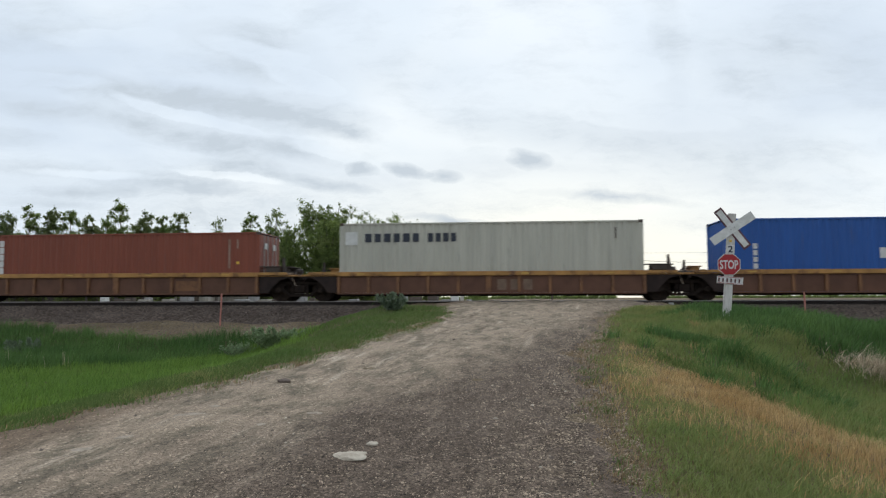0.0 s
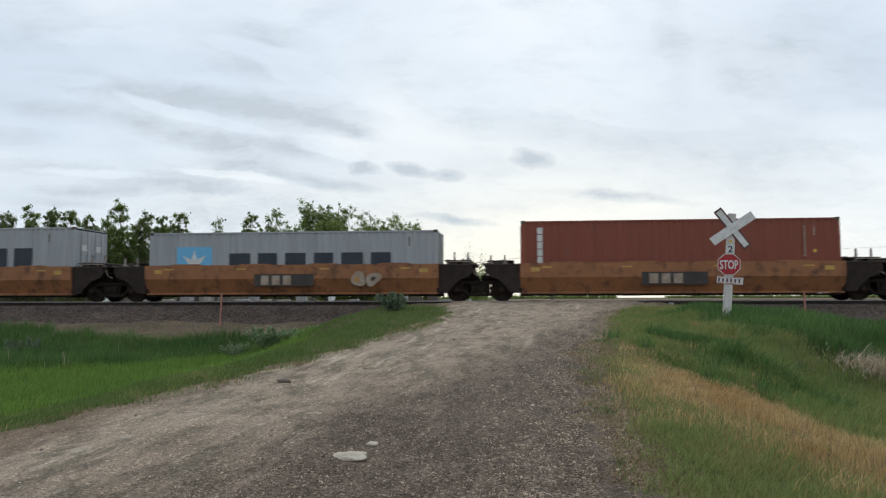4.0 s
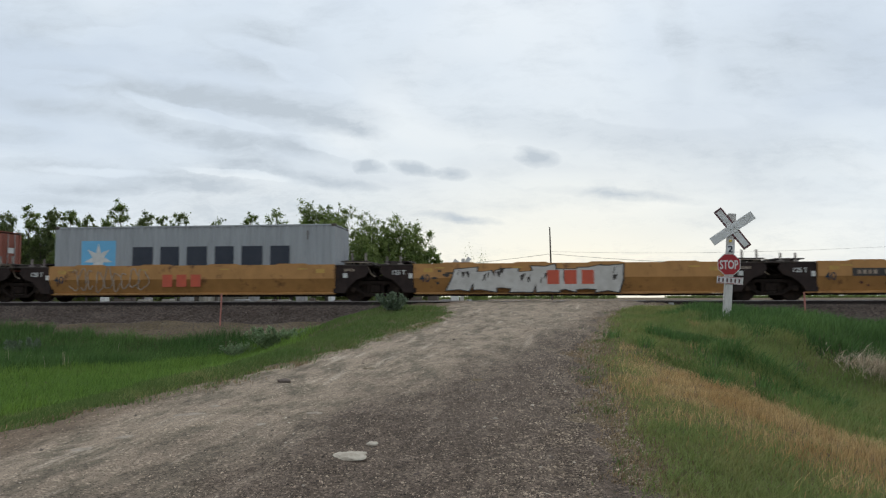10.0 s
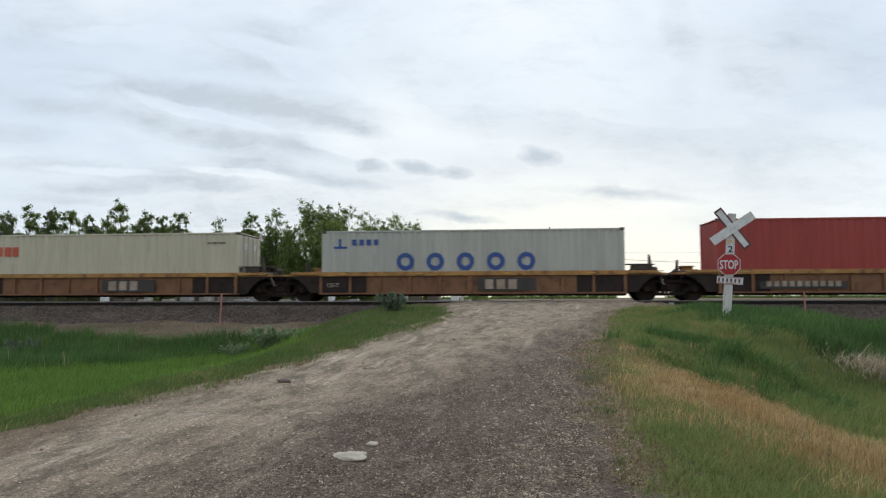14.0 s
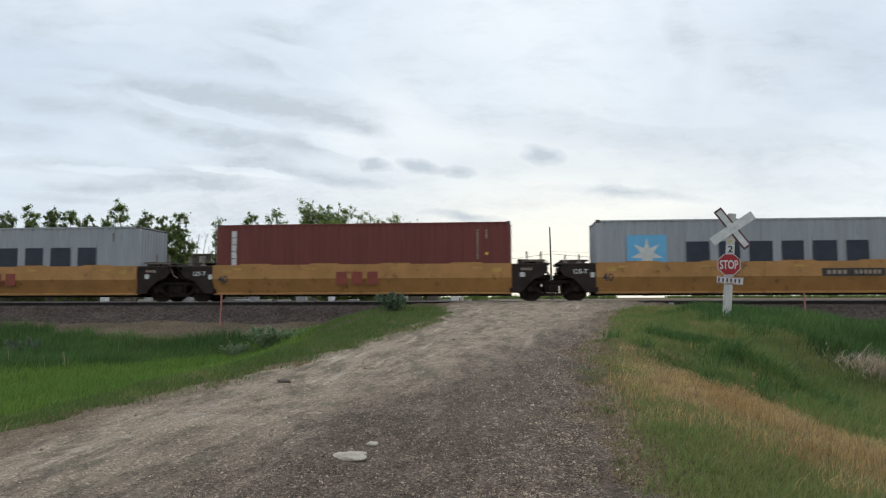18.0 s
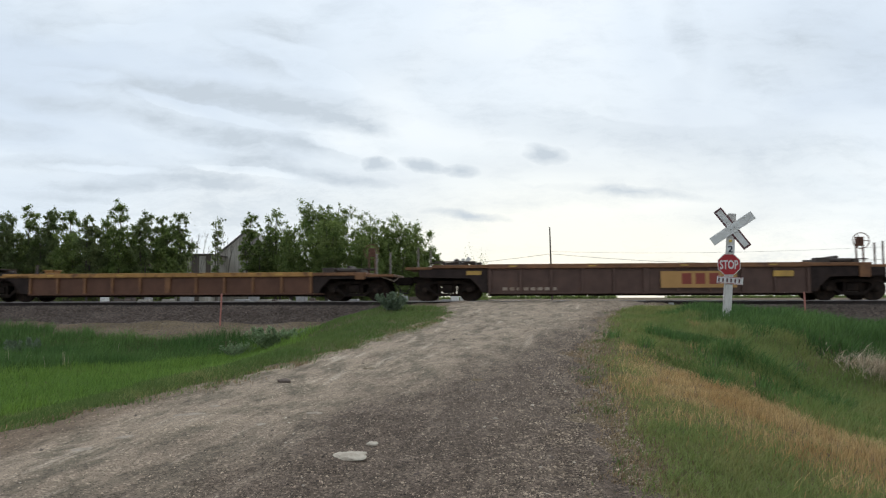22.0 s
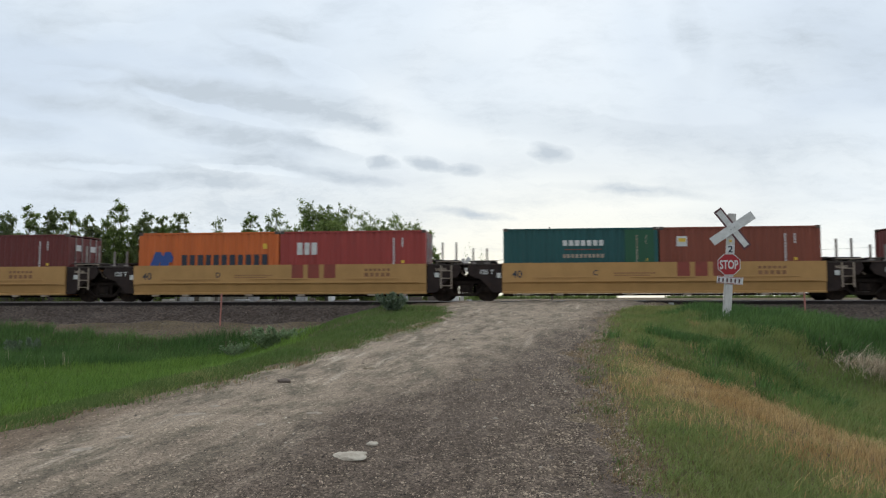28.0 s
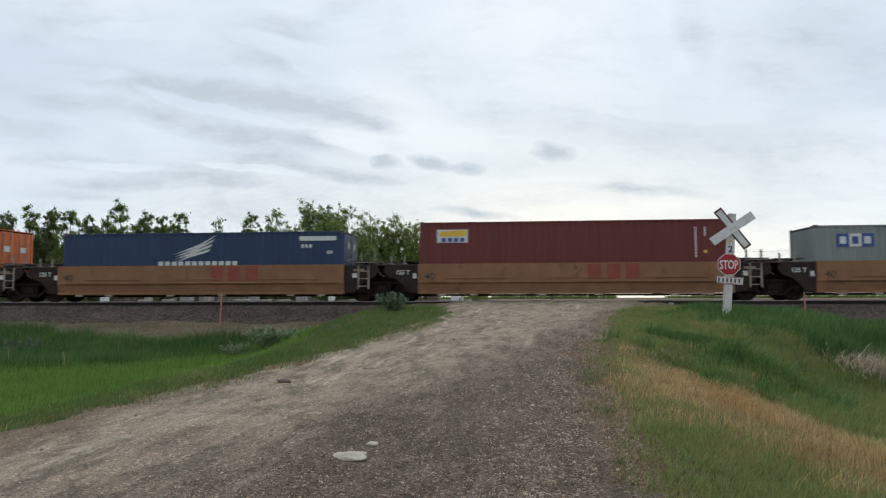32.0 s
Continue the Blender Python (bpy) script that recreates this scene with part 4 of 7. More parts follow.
def container(s, colour, feet=40, height=TALL, doors=1, words="", offset=0.0):
    """A steel shipping container standing in a well. doors: the end (1 or -1) that has them."""
    L2 = LENGTH[feet] / 2
    mat = M_BOX[colour]
    box_ = rolling(new("shipping_container"), s + offset, FLOOR_Z)
    tagged(box_, words or f"{C_WORDS[colour]} corrugated steel shipping container in a well car", "container", "containers on the train")
    n = 42 if feet == 40 else 21
    for sy in (-1, 1):
        piece("side_wall", ("c_side", feet, height, sy), lambda bm: corrugated(bm, n, 2 * L2 - 0.3, 0.038, "x", sy * 1.205, 0.15, height - 0.09, sy), mat, box_)
        a, b = sorted((sy * 1.14, sy * 1.219))
        piece("top_rail", ("c_top", feet, height, sy), boxes((-L2 + 0.17, L2 - 0.17, a, b, height - 0.09, height - 0.02)), mat, box_, None, "", 0.008)
        piece("bottom_rail", ("c_bot", feet, sy), boxes((-L2 + 0.17, L2 - 0.17, a, b, 0.02, 0.15)), mat, box_)
        for sx in (-1, 1):
            xa, xb = sorted((sx * L2, sx * (L2 - 0.15)))
            ya, yb = sorted((sy * 1.219, sy * 1.08))
            piece("corner_post", ("c_post", feet, height, sx, sy), boxes((xa, xb, ya, yb, 0.121, height - 0.121)), mat, box_, None, "", 0.01)
            for k, z in enumerate((0.0, height - 0.118)):
                xa, xb = sorted((sx * (L2 + 0.004), sx * (L2 - 0.174)))
                ya, yb = sorted((sy * 1.223, sy * 1.06))
                piece("corner_casting", ("c_cast", feet, height, sx, sy, k), boxes((xa, xb, ya, yb, z, z + 0.118)), M_CAST if k else mat, box_, None, "", 0.01)
    piece("roof", ("c_roof", feet, height), boxes((-L2 + 0.02, L2 - 0.02, -1.14, 1.14, height - 0.06, height - 0.025)), mat, box_)
    piece("floor", ("c_floor", feet), boxes((-L2 + 0.02, L2 - 0.02, -1.13, 1.13, 0.03, 0.12)), M_CAST, box_)
    # plain end and door end
    piece("front_end", ("c_front", feet, height, -doors), lambda bm: corrugated(bm, 9, 2.15, 0.045, "y", -doors * (L2 - 0.03), 0.1, height - 0.1, -doors), mat, box_)
    for sy in (-1, 1):
        def leaf(bm, sy=sy):
            ya, yb = sorted((sy * 0.01, sy * 1.07))
            xa, xb = sorted((doors * (L2 - 0.02), doors * (L2 - 0.07)))
            box(bm, xa, xb, ya, yb, 0.12, height - 0.12)
            xa, xb = sorted((doors * (L2 - 0.02), doors * (L2 - 0.005)))
            for i in range(5):
                z = 0.22 + i * (height - 0.4) / 5
                box(bm, xa, xb, ya + 0.06, yb - 0.06, z, z + (height - 0.4) / 5 * 0.55)
        door = piece("door", ("c_door", feet, height, doors, sy), leaf, mat, box_)
        for k in (0.3, 0.75):
            piece("lock_rod", ("c_rod", feet, height, doors), lambda bm: tube(bm, (doors * (L2 + 0.02), 0, 0.1), (doors * (L2 + 0.02), 0, height - 0.1), 0.02, sides=6), M_BAR, door, pose(0, sy * k, 0))
        if doors > 0:
            piece("door_notice", ("c_notice", feet), lambda bm: box(bm, L2 + 0.0, L2 + 0.006, -0.2, 0.2, 1.9, 2.15), M_WHITE, door, pose(0, sy * 0.53, 0))
    return box_


FACE = -1.2085   # just outside the near side's folds


def numbers(c, L2, mat=None, height=TALL, x=None):
    """The columns of small code characters near the right end: plain bars."""
    x = L2 - 1.35 if x is None else x
    stack("code_marks", mat or M_WHITE, c, FACE, x, height - 0.32, 0.085, 11)
    stack("code_marks", mat or M_WHITE, c, FACE, x + 0.36, height - 0.32, 0.075, 4)
    decal("notice", M_YELINK, c, FACE, x + 0.34, x + 0.46, height - 1.35, height - 1.24)


def star_panel(c, x, z1, w):
    decal("logo_panel", M_SKYBLUE, c, FACE, x, x + w, z1 - w, z1)

    def star(bm):
        pts = []
        for i in range(14):
            r = w * (0.42 if i % 2 == 0 else 0.17)
            a = math.pi / 2 + i * math.pi / 7
            pts.append((r * math.cos(a), r * math.sin(a)))
        prism(bm, pts, -0.003, 0.004)
    piece("logo_star", ("star", w), star, M_WHITE, c, pose(x + w / 2, FACE - 0.008, z1 - w / 2))


def livery(c, kind, L2=6.096, height=TALL):
    """Painted marks of the owners: plain shapes in their colours."""
    if kind == "star":            # star panel and six large dark marks
        star_panel(c, -4.9, height - 0.62, 1.52)
        marks("large_marks", M_INK, c, FACE, -2.78, 4.35, height - 2.05, height - 0.90, 6, 0.74)
        stack("code_marks", M_CAST, c, FACE, L2 - 1.2, height - 0.3, 0.07, 4)
    elif kind == "square":        # white square and two dark words
        decal("logo_panel", M_WHITE, c, FACE, -5.85, -5.35, height - 0.92, height - 0.38)
        marks("large_marks", M_INK, c, FACE, -5.1, -2.75, height - 0.80, height - 0.45, 6, 0.7)
        marks("large_marks", M_INK, c, FACE, -2.5, -1.25, height - 0.80, height - 0.45, 4, 0.7)
        stack("code_marks", M_CAST, c, FACE, L2 - 1.1, height - 0.3, 0.07, 5)
    elif kind == "two_words":     # two long white words and a column of characters
        marks("large_marks", M_WHITE, c, FACE, -3.3, -1.1, height - 1.78, height - 0.98, 5, 0.72)
        marks("large_marks", M_WHITE, c, FACE, -0.5, 3.1, height - 1.78, height - 0.98, 8, 0.72)
        stack("character_marks", M_WHITE, c, FACE, -5.45, height - 0.50, 0.32, 4, 0.45)
        marks("code_marks", M_WHITE, c, FACE, 4.5, 5.4, height - 0.55, height - 0.48, 7)
    elif kind == "five_blue":     # five wide-set blue marks
        for i in range(5):
            x = -3.0 + i * 1.22
            piece("large_mark", "ring_mark", lambda bm: ring_shape(bm, 0.36, 0.18), M_BLUEINK, c, pose(x + 0.36, FACE, height - 1.30))
        marks("small_marks", M_BLUEINK, c, FACE, -4.9, -3.7, height - 0.62, height - 0.38, 4)
        decal("emblem", M_BLUEINK, c, FACE, -5.6, -5.05, height - 0.75, height - 0.66)
        decal("emblem", M_BLUEINK, c, FACE, -5.4, -5.3, height - 0.66, height - 0.35)
    elif kind == "column":        # upright column of white letter blocks
        stack("column_marks", M_WHITE, c, FACE, -5.45, height - 0.28, 0.26, 6, 0.12)
        numbers(c, L2, M_FADED, height)
    elif kind == "short_column":
        stack("column_marks", M_WHITE, c, FACE, -5.55 if L2 > 4 else -1.9, height - 0.35, 0.34, 3, 0.12)
        numbers(c, L2, M_FADED, height)
    elif kind == "globe":
        piece("emblem", "globe_ring", lambda bm: ring_shape(bm, 0.72, 0.5), M_WHITE, c, pose(0.6, FACE, height - 1.4))
        marks("large_marks", M_WHITE, c, FACE, -0.4, 1.6, height - 1.6, height - 1.2, 5, 0.7)
        stack("code_marks", M_WHITE, c, FACE, -5.0, height - 1.0, 0.2, 4)
    elif kind == "south":         # long white word, sail emblem, short word
        marks("large_marks", M_WHITE, c, FACE, -4.5, 0.2, height - 1.80, height - 1.20, 7, 0.5)
        marks("large_marks", M_WHITE, c, FACE, 2.3, 4.1, height - 1.80, height - 1.05, 3, 0.5)
        piece("emblem", "sail_emblem", lambda bm: prism(bm, [(0, 0.95), (0.35, 1.05), (0.8, 0.9), (1.25, 0.62), (1.7, 0.62), (1.6, 0.35), (1.25, 0.3), (0.9, 0.48), (0.5, 0.8)], -0.003, 0.004), M_WHITE, c, pose(0.3, FACE, height - 1.75))
        piece("emblem", "wave_emblem", lambda bm: prism(bm, [(0, 0), (1.3, 0), (1.05, 0.18), (0.7, 0.28), (0.3, 0.16)], -0.003, 0.004), M_WHITE, c, pose(0.7, FACE, height - 1.85))
        numbers(c, L2, M_WHITE, height)
    elif kind == "small_red":
        marks("logo_marks", M_ORREDINK, c, FACE, -5.1, -3.65, height - 0.95, height - 0.55, 4, 0.8)
        marks("code_marks", M_CAST, c, FACE, 4.7, 5.5, height - 0.5, height - 0.42, 6)
    elif kind == "badge":
        decal("logo_panel", M_WHITE, c, FACE, -L2 + 0.65, -L2 + 1.05, height - 0.78, height - 0.38)
        decal("logo_mark", M_YELINK, c, FACE - 0.008, -L2 + 0.72, -L2 + 1.0, height - 0.6, height - 0.46)
        numbers(c, L2, None, height)
    elif kind == "flag":          # white panel with blue or yellow wedge
        decal("logo_panel", M_WHITE, c, FACE, -L2 + 0.7, -L2 + 1.95, height - 0.85, height - 0.32)
        piece("logo_wedge", "wedge", lambda bm: prism(bm, [(0, 0.0), (1.1, 0.02), (1.1, 0.26), (0.05, 0.2)], -0.003, 0.004), M_YELINK, c, pose(-L2 + 0.8, FACE - 0.008, height - 0.6))
        [decal("logo_mark", M_BLUEINK, c, FACE - 0.008, -L2 + 0.89 + 0.25 * i, -L2 + 1.06 + 0.25 * i, height - 0.82, height - 0.66) for i in range(4)]
        numbers(c, L2, None, height)
    elif kind == "emblem_white":
        piece("emblem", "disc_emblem", lambda bm: ring_shape(bm, 0.17, 0.05), M_WHITE, c, pose(-L2 + 0.75, FACE, height - 0.55))
        marks("logo_marks", M_WHITE, c, FACE, -L2 + 0.45, -L2 + 1.05, height - 0.85, height - 0.77, 6)
        decal("patch", M_BOX["dark_red"], c, FACE, L2 - 2.15, L2 - 1.35, height - 0.78, height - 0.04)
        numbers(c, L2, None, height)
    elif kind == "orange40":      # blue emblem and dark name
        for k in (0, 0.42):
            piece("emblem", "leaning_block", lambda bm: prism(bm, [(0, 0), (0.42, 0), (0.5, 0.3), (0.62, 0.3), (0.66, 0.5), (0.54, 0.74), (0.3, 0.74)], -0.003, 0.004), M_BLUEINK, c, pose(-4.0 + k, FACE, height - 1.62))
        marks("name_marks", M_INK, c, FACE, -2.6, 1.3, height - 1.55, height - 1.05, 11, 0.68)
        marks("code_marks", M_WHITE, c, FACE, 4.6, 5.6, height - 0.75, height - 0.65, 3, 0.3)
    elif kind == "orange20":
        for k in (0, 0.42):
            piece("emblem", "leaning_block", lambda bm: prism(bm, [(0, 0), (0.42, 0), (0.5, 0.3), (0.62, 0.3), (0.66, 0.5), (0.54, 0.74), (0.3, 0.74)], -0.003, 0.004), M_BLUEINK, c, pose(-2.6 + k, FACE, height - 1.55))
        marks("name_marks", M_INK, c, FACE, -1.2, 2.6, height - 1.45, height - 0.95, 11, 0.68)
        decal("notice", M_YELINK, c, FACE, 2.35, 2.52, height - 0.72, height - 0.5)
    elif kind == "blue20":
        stack("code_marks", M_WHITE, c, FACE, L2 - 0.85, height - 0.3, 0.085, 10)
        stack("code_marks", M_WHITE, c, FACE, L2 - 0.5, height - 0.4, 0.11, 3)
    elif kind == "white_word20":
        marks("name_marks", M_WHITE, c, FACE, -2.35, -1.45, height - 0.98, height - 0.48, 3, 0.75)
        numbers(c, L2, None, height)
    elif kind == "green20":
        marks("name_marks", M_WHITE, c, FACE, -0.7, 0.95, height - 0.72, height - 0.50, 7, 0.7)
        decal("name_rule", M_REDINK, c, FACE, -0.6, 0.85, height - 0.88, height - 0.85)
        marks("name_marks", M_FADED, c, FACE, -0.7, 0.95, height - 1.2, height - 1.05, 10, 0.7)
        decal("lighter_panel", M_BOX["dark_green"], c, FACE, 1.75, 2.95, height - 2.2, height - 0.1)
        numbers(c, L2, M_FADED, height, L2 - 0.85)
    elif kind == "four_white":    # four wide-set large marks
        for x, w in ((-3.45, 0.85), (-1.15, 0.95), (1.15, 0.8), (3.4, 0.8)):
            marks("large_marks", M_WHITE, c, FACE, x, x + w, height - 1.68, height - 1.08, 1, 0.9)
        decal("white_panel", M_WHITE, c, FACE, 4.65, 5.1, height - 1.62, height - 0.62)
        numbers(c, L2, None, height, L2 - 0.7)
    elif kind == "green_word20":
        marks("name_marks", M_WHITE, c, FACE, -2.1, 1.55, height - 1.5, height - 0.95, 4, 0.72)
        decal("white_panel", M_WHITE, c, FACE, 1.7, 2.02, height - 1.45, height - 0.68)
        stack("code_marks", M_WHITE, c, FACE, 2.4, height - 0.35, 0.08, 8)
    elif kind == "three_panels":
        for i, (pm, im) in enumerate(((M_BLUEINK, M_WHITE), (M_WHITE, M_BLUEINK), (M_BLUEINK, M_WHITE))):
            decal("logo_panel", pm, c, FACE, -5.25 + i * 0.45, -4.8 + i * 0.45, height - 0.85, height - 0.35)
            decal("logo_mark", im, c, FACE - 0.008, -5.15 + i * 0.45, -4.92 + i * 0.45, height - 0.74, height - 0.46)
        stack("code_marks", M_FADED, c, FACE, L2 - 0.95, height - 0.2, 0.09, 5, 0.8)
    elif kind == "wing":          # white wing outline over a word
        for k in range(4):
            piece("wing_emblem", ("wing_mark", k), lambda bm: prism(bm, [(0, 0.0), (0.55 + 0.2 * k, 0.18 + 0.05 * k), (1.4 + 0.12 * k, 0.42 + 0.1 * k), (1.5 + 0.14 * k, 0.55 + 0.1 * k), (0.6 + 0.2 * k, 0.3 + 0.05 * k)], -0.003, 0.004), M_WHITE, c, pose(-1.1 - 0.05 * k, FACE - 0.002 * k, height - 1.25 + 0.1 * k))
        marks("name_marks", M_WHITE, c, FACE, -1.9, 1.6, height - 1.50, height - 1.22, 12, 0.7)
        decal("white_panel", M_WHITE, c, FACE, 4.2, 5.75, height - 0.40, height - 0.22)
        marks("code_marks", M_WHITE, c, FACE, 4.25, 4.75, height - 0.70, height - 0.55, 3)
        marks("code_marks", M_WHITE, c, FACE, 5.35, 5.6, height - 0.95, height - 0.82, 2)


def ring_shape(bm, r1, r0, n=24):
    rings = [[bm.verts.new((r * math.cos(2 * math.pi * i / n), y, r * math.sin(2 * math.pi * i / n))) for i in range(n)] for r, y in ((r0, -0.003), (r1, -0.003), (r1, 0.004), (r0, 0.004))]
    for i in range(n):
        k = (i + 1) % n
        for q in range(4):
            bm.faces.new((rings[q][i], rings[q][k], rings[(q + 1) % 4][k], rings[(q + 1) % 4][i]))


def stencil_three(car, mat, x, z0, h, y=-1.504):
    """The owner's mark on a car side: three plain blocks."""
    for k in range(3):
        a = x + k * h * 1.22
        decal("owner_mark", mat, car, y, a + h * 0.12, a + h * 0.98, z0, z0 + h)


def number_plate_bar(car, x, z, y=-1.504, w=2.3, mat=None):
    decal("number_plate", M_PLATE, car, y, x, x + w, z, z + 0.3)
    marks("number_marks", mat or M_FADED, car, y - 0.008, x + 0.15, x + 0.4 * w, z + 0.08, z + 0.23, 4)
    marks("number_marks", mat or M_FADED, car, y - 0.008, x + 0.5 * w, x + w - 0.15, z + 0.08, z + 0.23, 6)


def spray(car, mat, x, z0, w, h, n, seed, y=-1.506):
    """Sprayed graffiti: a row of swollen overlapping shapes with dark hearts, no letters."""
    rng = random.Random(seed)
    for i in range(n):
        rx, rz = w / n * rng.uniform(0.48, 0.66), h * rng.uniform(0.40, 0.52)
        lean = rng.uniform(-0.25, 0.25)
        ph = rng.uniform(0, 6)

        def blob(bm, k=1.0):
            pts = []
            for q in range(14):
                a = q * math.pi / 7
                r = k * (1 + 0.16 * math.sin(2 * a + ph) + 0.12 * math.sin(3 * a + 2 * ph))
                pts.append((rx * r * math.cos(a) + lean * rz * r * math.sin(a), rz * r * math.sin(a)))
            prism(bm, pts, -0.002, 0.003)
        c = pose(x + w * (i + 0.5) / n, y - 0.0015 * (i % 3), z0 + h / 2)
        g = piece("graffiti", ("spray", seed, i, w, h), blob, mat, car, c)
        if mat is not M_PLATE:
            piece("graffiti_heart", ("heart", seed, i, w, h), lambda bm: blob(bm, rng.uniform(0.25, 0.42)), M_PLATE if i % 2 else M_YELLOW, g, pose(rx * rng.uniform(-0.2, 0.3), -0.006, rz * rng.uniform(-0.3, 0.2)))


def burner(car, mat, x, z0, w, h, n, seed, y=-1.506, rim=True):
    """Sprayed graffiti of jagged interlocking blocks with a dark rim and dark cuts, no letters."""
    rng = random.Random(seed)
    step = w / n
    for i in range(n):
        lo, hi = rng.uniform(0.0, 0.2) * h, h * rng.uniform(0.78, 1.0)
        t = rng.uniform(-0.22, 0.22) * step
        pts = [(-step * 0.56 - t, lo), (-step * 0.1, lo + rng.uniform(0, 0.08)), (step * 0.5 - t, lo * rng.uniform(0.2, 1)), (step * 0.60, h * 0.45), (step * 0.54 + t, hi), (0.0, hi * rng.uniform(0.88, 1.0)), (-step * 0.55 + t, hi * rng.uniform(0.9, 1.02)), (-step * 0.48, h * 0.5)]
        c = pose(x + step * (i + 0.5), y - 0.0035 * (i % 2), z0)
        g = piece("graffiti", ("burner", seed, i, w), lambda bm: prism(bm, pts, -0.001, 0.002), mat, car, c)
        if rim:
            wide = [(a * 1.13, (b - h / 2) * 1.09 + h / 2) for a, b in pts]
            piece("graffiti_rim", ("burner_rim", seed, i, w), lambda bm: prism(bm, wide, 0.0005, 0.0035), M_PLATE, g, pose(0, 0.0025, 0))
        for k in range(3):
            a, b = rng.uniform(-0.3, 0.3) * step, h * rng.uniform(0.3, 0.7)
            cut = [(a, b), (a + 0.035, b), (a + 0.05 + rng.uniform(-0.15, 0.15), b + h * rng.uniform(0.18, 0.32)), (a + rng.uniform(-0.1, 0.1), b + h * 0.2)]
            piece("graffiti_cut", ("cut", seed, i, k, w), lambda bm: prism(bm, cut, -0.004, -0.0015), M_PLATE, g)


def outline_spray(car, mat, x, z0, w, h, n, seed, y=-1.506):
    """Thin wavering sprayed outlines, half washed off."""
    rng = random.Random(seed)
    for i in range(n):
        rx, rz, ph = w / n * rng.uniform(0.4, 0.62), h * rng.uniform(0.3, 0.5), rng.uniform(0, 6)
        a0, a1 = rng.uniform(-0.6, 0.6), rng.uniform(4.2, 6.0)
        pts = []
        for q in range(15):
            a = a0 + (a1 - a0) * q / 14 + ph
            r = 1 + 0.2 * math.sin(3 * a + ph)
            pts.append((rx * r * math.cos(a), 0.0, rz * r * math.sin(a)))
        piece("graffiti", ("outline", seed, i, w), lambda bm: polytube(bm, pts, 0.027, 5), mat, car, pose(x + w * (i + 0.5) / n, y, z0 + h / 2 + rng.uniform(-0.08, 0.08)))


def patches(car, mat, x0, x1, z0, z1, n, seed, y=-1.503):
    """Places where the paint has come off."""
    rng = random.Random(seed)
    for i in range(n):
        w, h = rng.uniform(0.07, 0.20) * rng.choice((1, 1, 2, 3)), rng.uniform(0.05, 0.17)
        pts = [(w * 0.5 * math.cos(a) * rng.uniform(0.6, 1.2), h * 0.5 * math.sin(a) * rng.uniform(0.6, 1.2)) for a in [k * math.pi / 4 for k in range(8)]]
        piece("bare_patch", ("patch", seed, i), lambda bm: prism(bm, pts, -0.001, 0.004), mat, car, pose(rng.uniform(x0, x1), y, rng.uniform(z0, z1)))


def car_of(first, pitch, count, style, mat, words, **opts):
    """An articulated car of count wells; the bogie of each joint belongs to the well before it."""
    units = []
    for i in range(count):
        s = first - pitch * i
        u = well_unit(s, style, mat, "end" if i == count - 1 else "joint", "end" if i == 0 else "joint", words, gear=(i == 0 or i == count - 1) and "both" if count > 1 else True, **opts)
        if i < count - 1:
            joint_bogie(u, s, pitch)
        units.append((u, s))
    return units


def load(s, colour, kind, height=TALL, doors=1, words=""):
    c = container(s, colour, 40, height, doors, words)
    livery(c, kind, 6.096, height)


def load20(s, side, colour, kind, words="", doors=1):
    c = container(s, colour, 20, LOW, doors, words, side * 3.06)
    livery(c, kind, 3.03, LOW)


W_RIB = "rusty brown ribbed well car with worn yellow top chord"
W_YEL = "faded yellow smooth-sided well car with rust stains on the rails"
W_ORG = "weathered orange single well car with couplers at both ends"
W_NEW = "clean yellow well car with stencilled data and black ends"
W_OCH = "dull ochre well car with black ends on the rails"

# car 1: three ribbed wells
u = [well_unit(14.3, "rib", M_RIB, "joint", "joint", W_RIB), well_unit(-0.95, "rib", M_RIB, "joint", "joint", W_RIB), well_unit(-16.5, "rib", M_RIB, "end", "joint", W_RIB, gear="both")]
bogie(u[0], -7.62, 14.3), bogie(u[1], -7.78, -0.95)
stencil_three(u[1], M_GHOST, 0.3, 0.45, 0.42, -1.43)
decal("patch_panel", M_RIBPOST, u[2], -1.43, 2.6, 3.6, 0.45, 0.85)
load(14.3, "blue", "globe", words="blue corrugated container with a white globe emblem")
load(-0.95, "white_grey", "square", words="pale grey container with dark lettering blocks and rust stains")
load(-16.5, "brown_red", "column", LOW, words="brown-red container with a white upright column of blocks")

# car 2: single orange well
(u, s), = car_of(-36.15, 15.5, 1, "low", M_ORANGE, W_ORG)
spray(u, M_PLATE, -2.4, 0.36, 3.6, 0.62, 6, 3)
marks("number_marks", M_FADED, u, -1.504, -5.4, -2.6, 0.95, 1.12, 9)
load(s, "green", "two_words", words="green container with two white words as blocks")

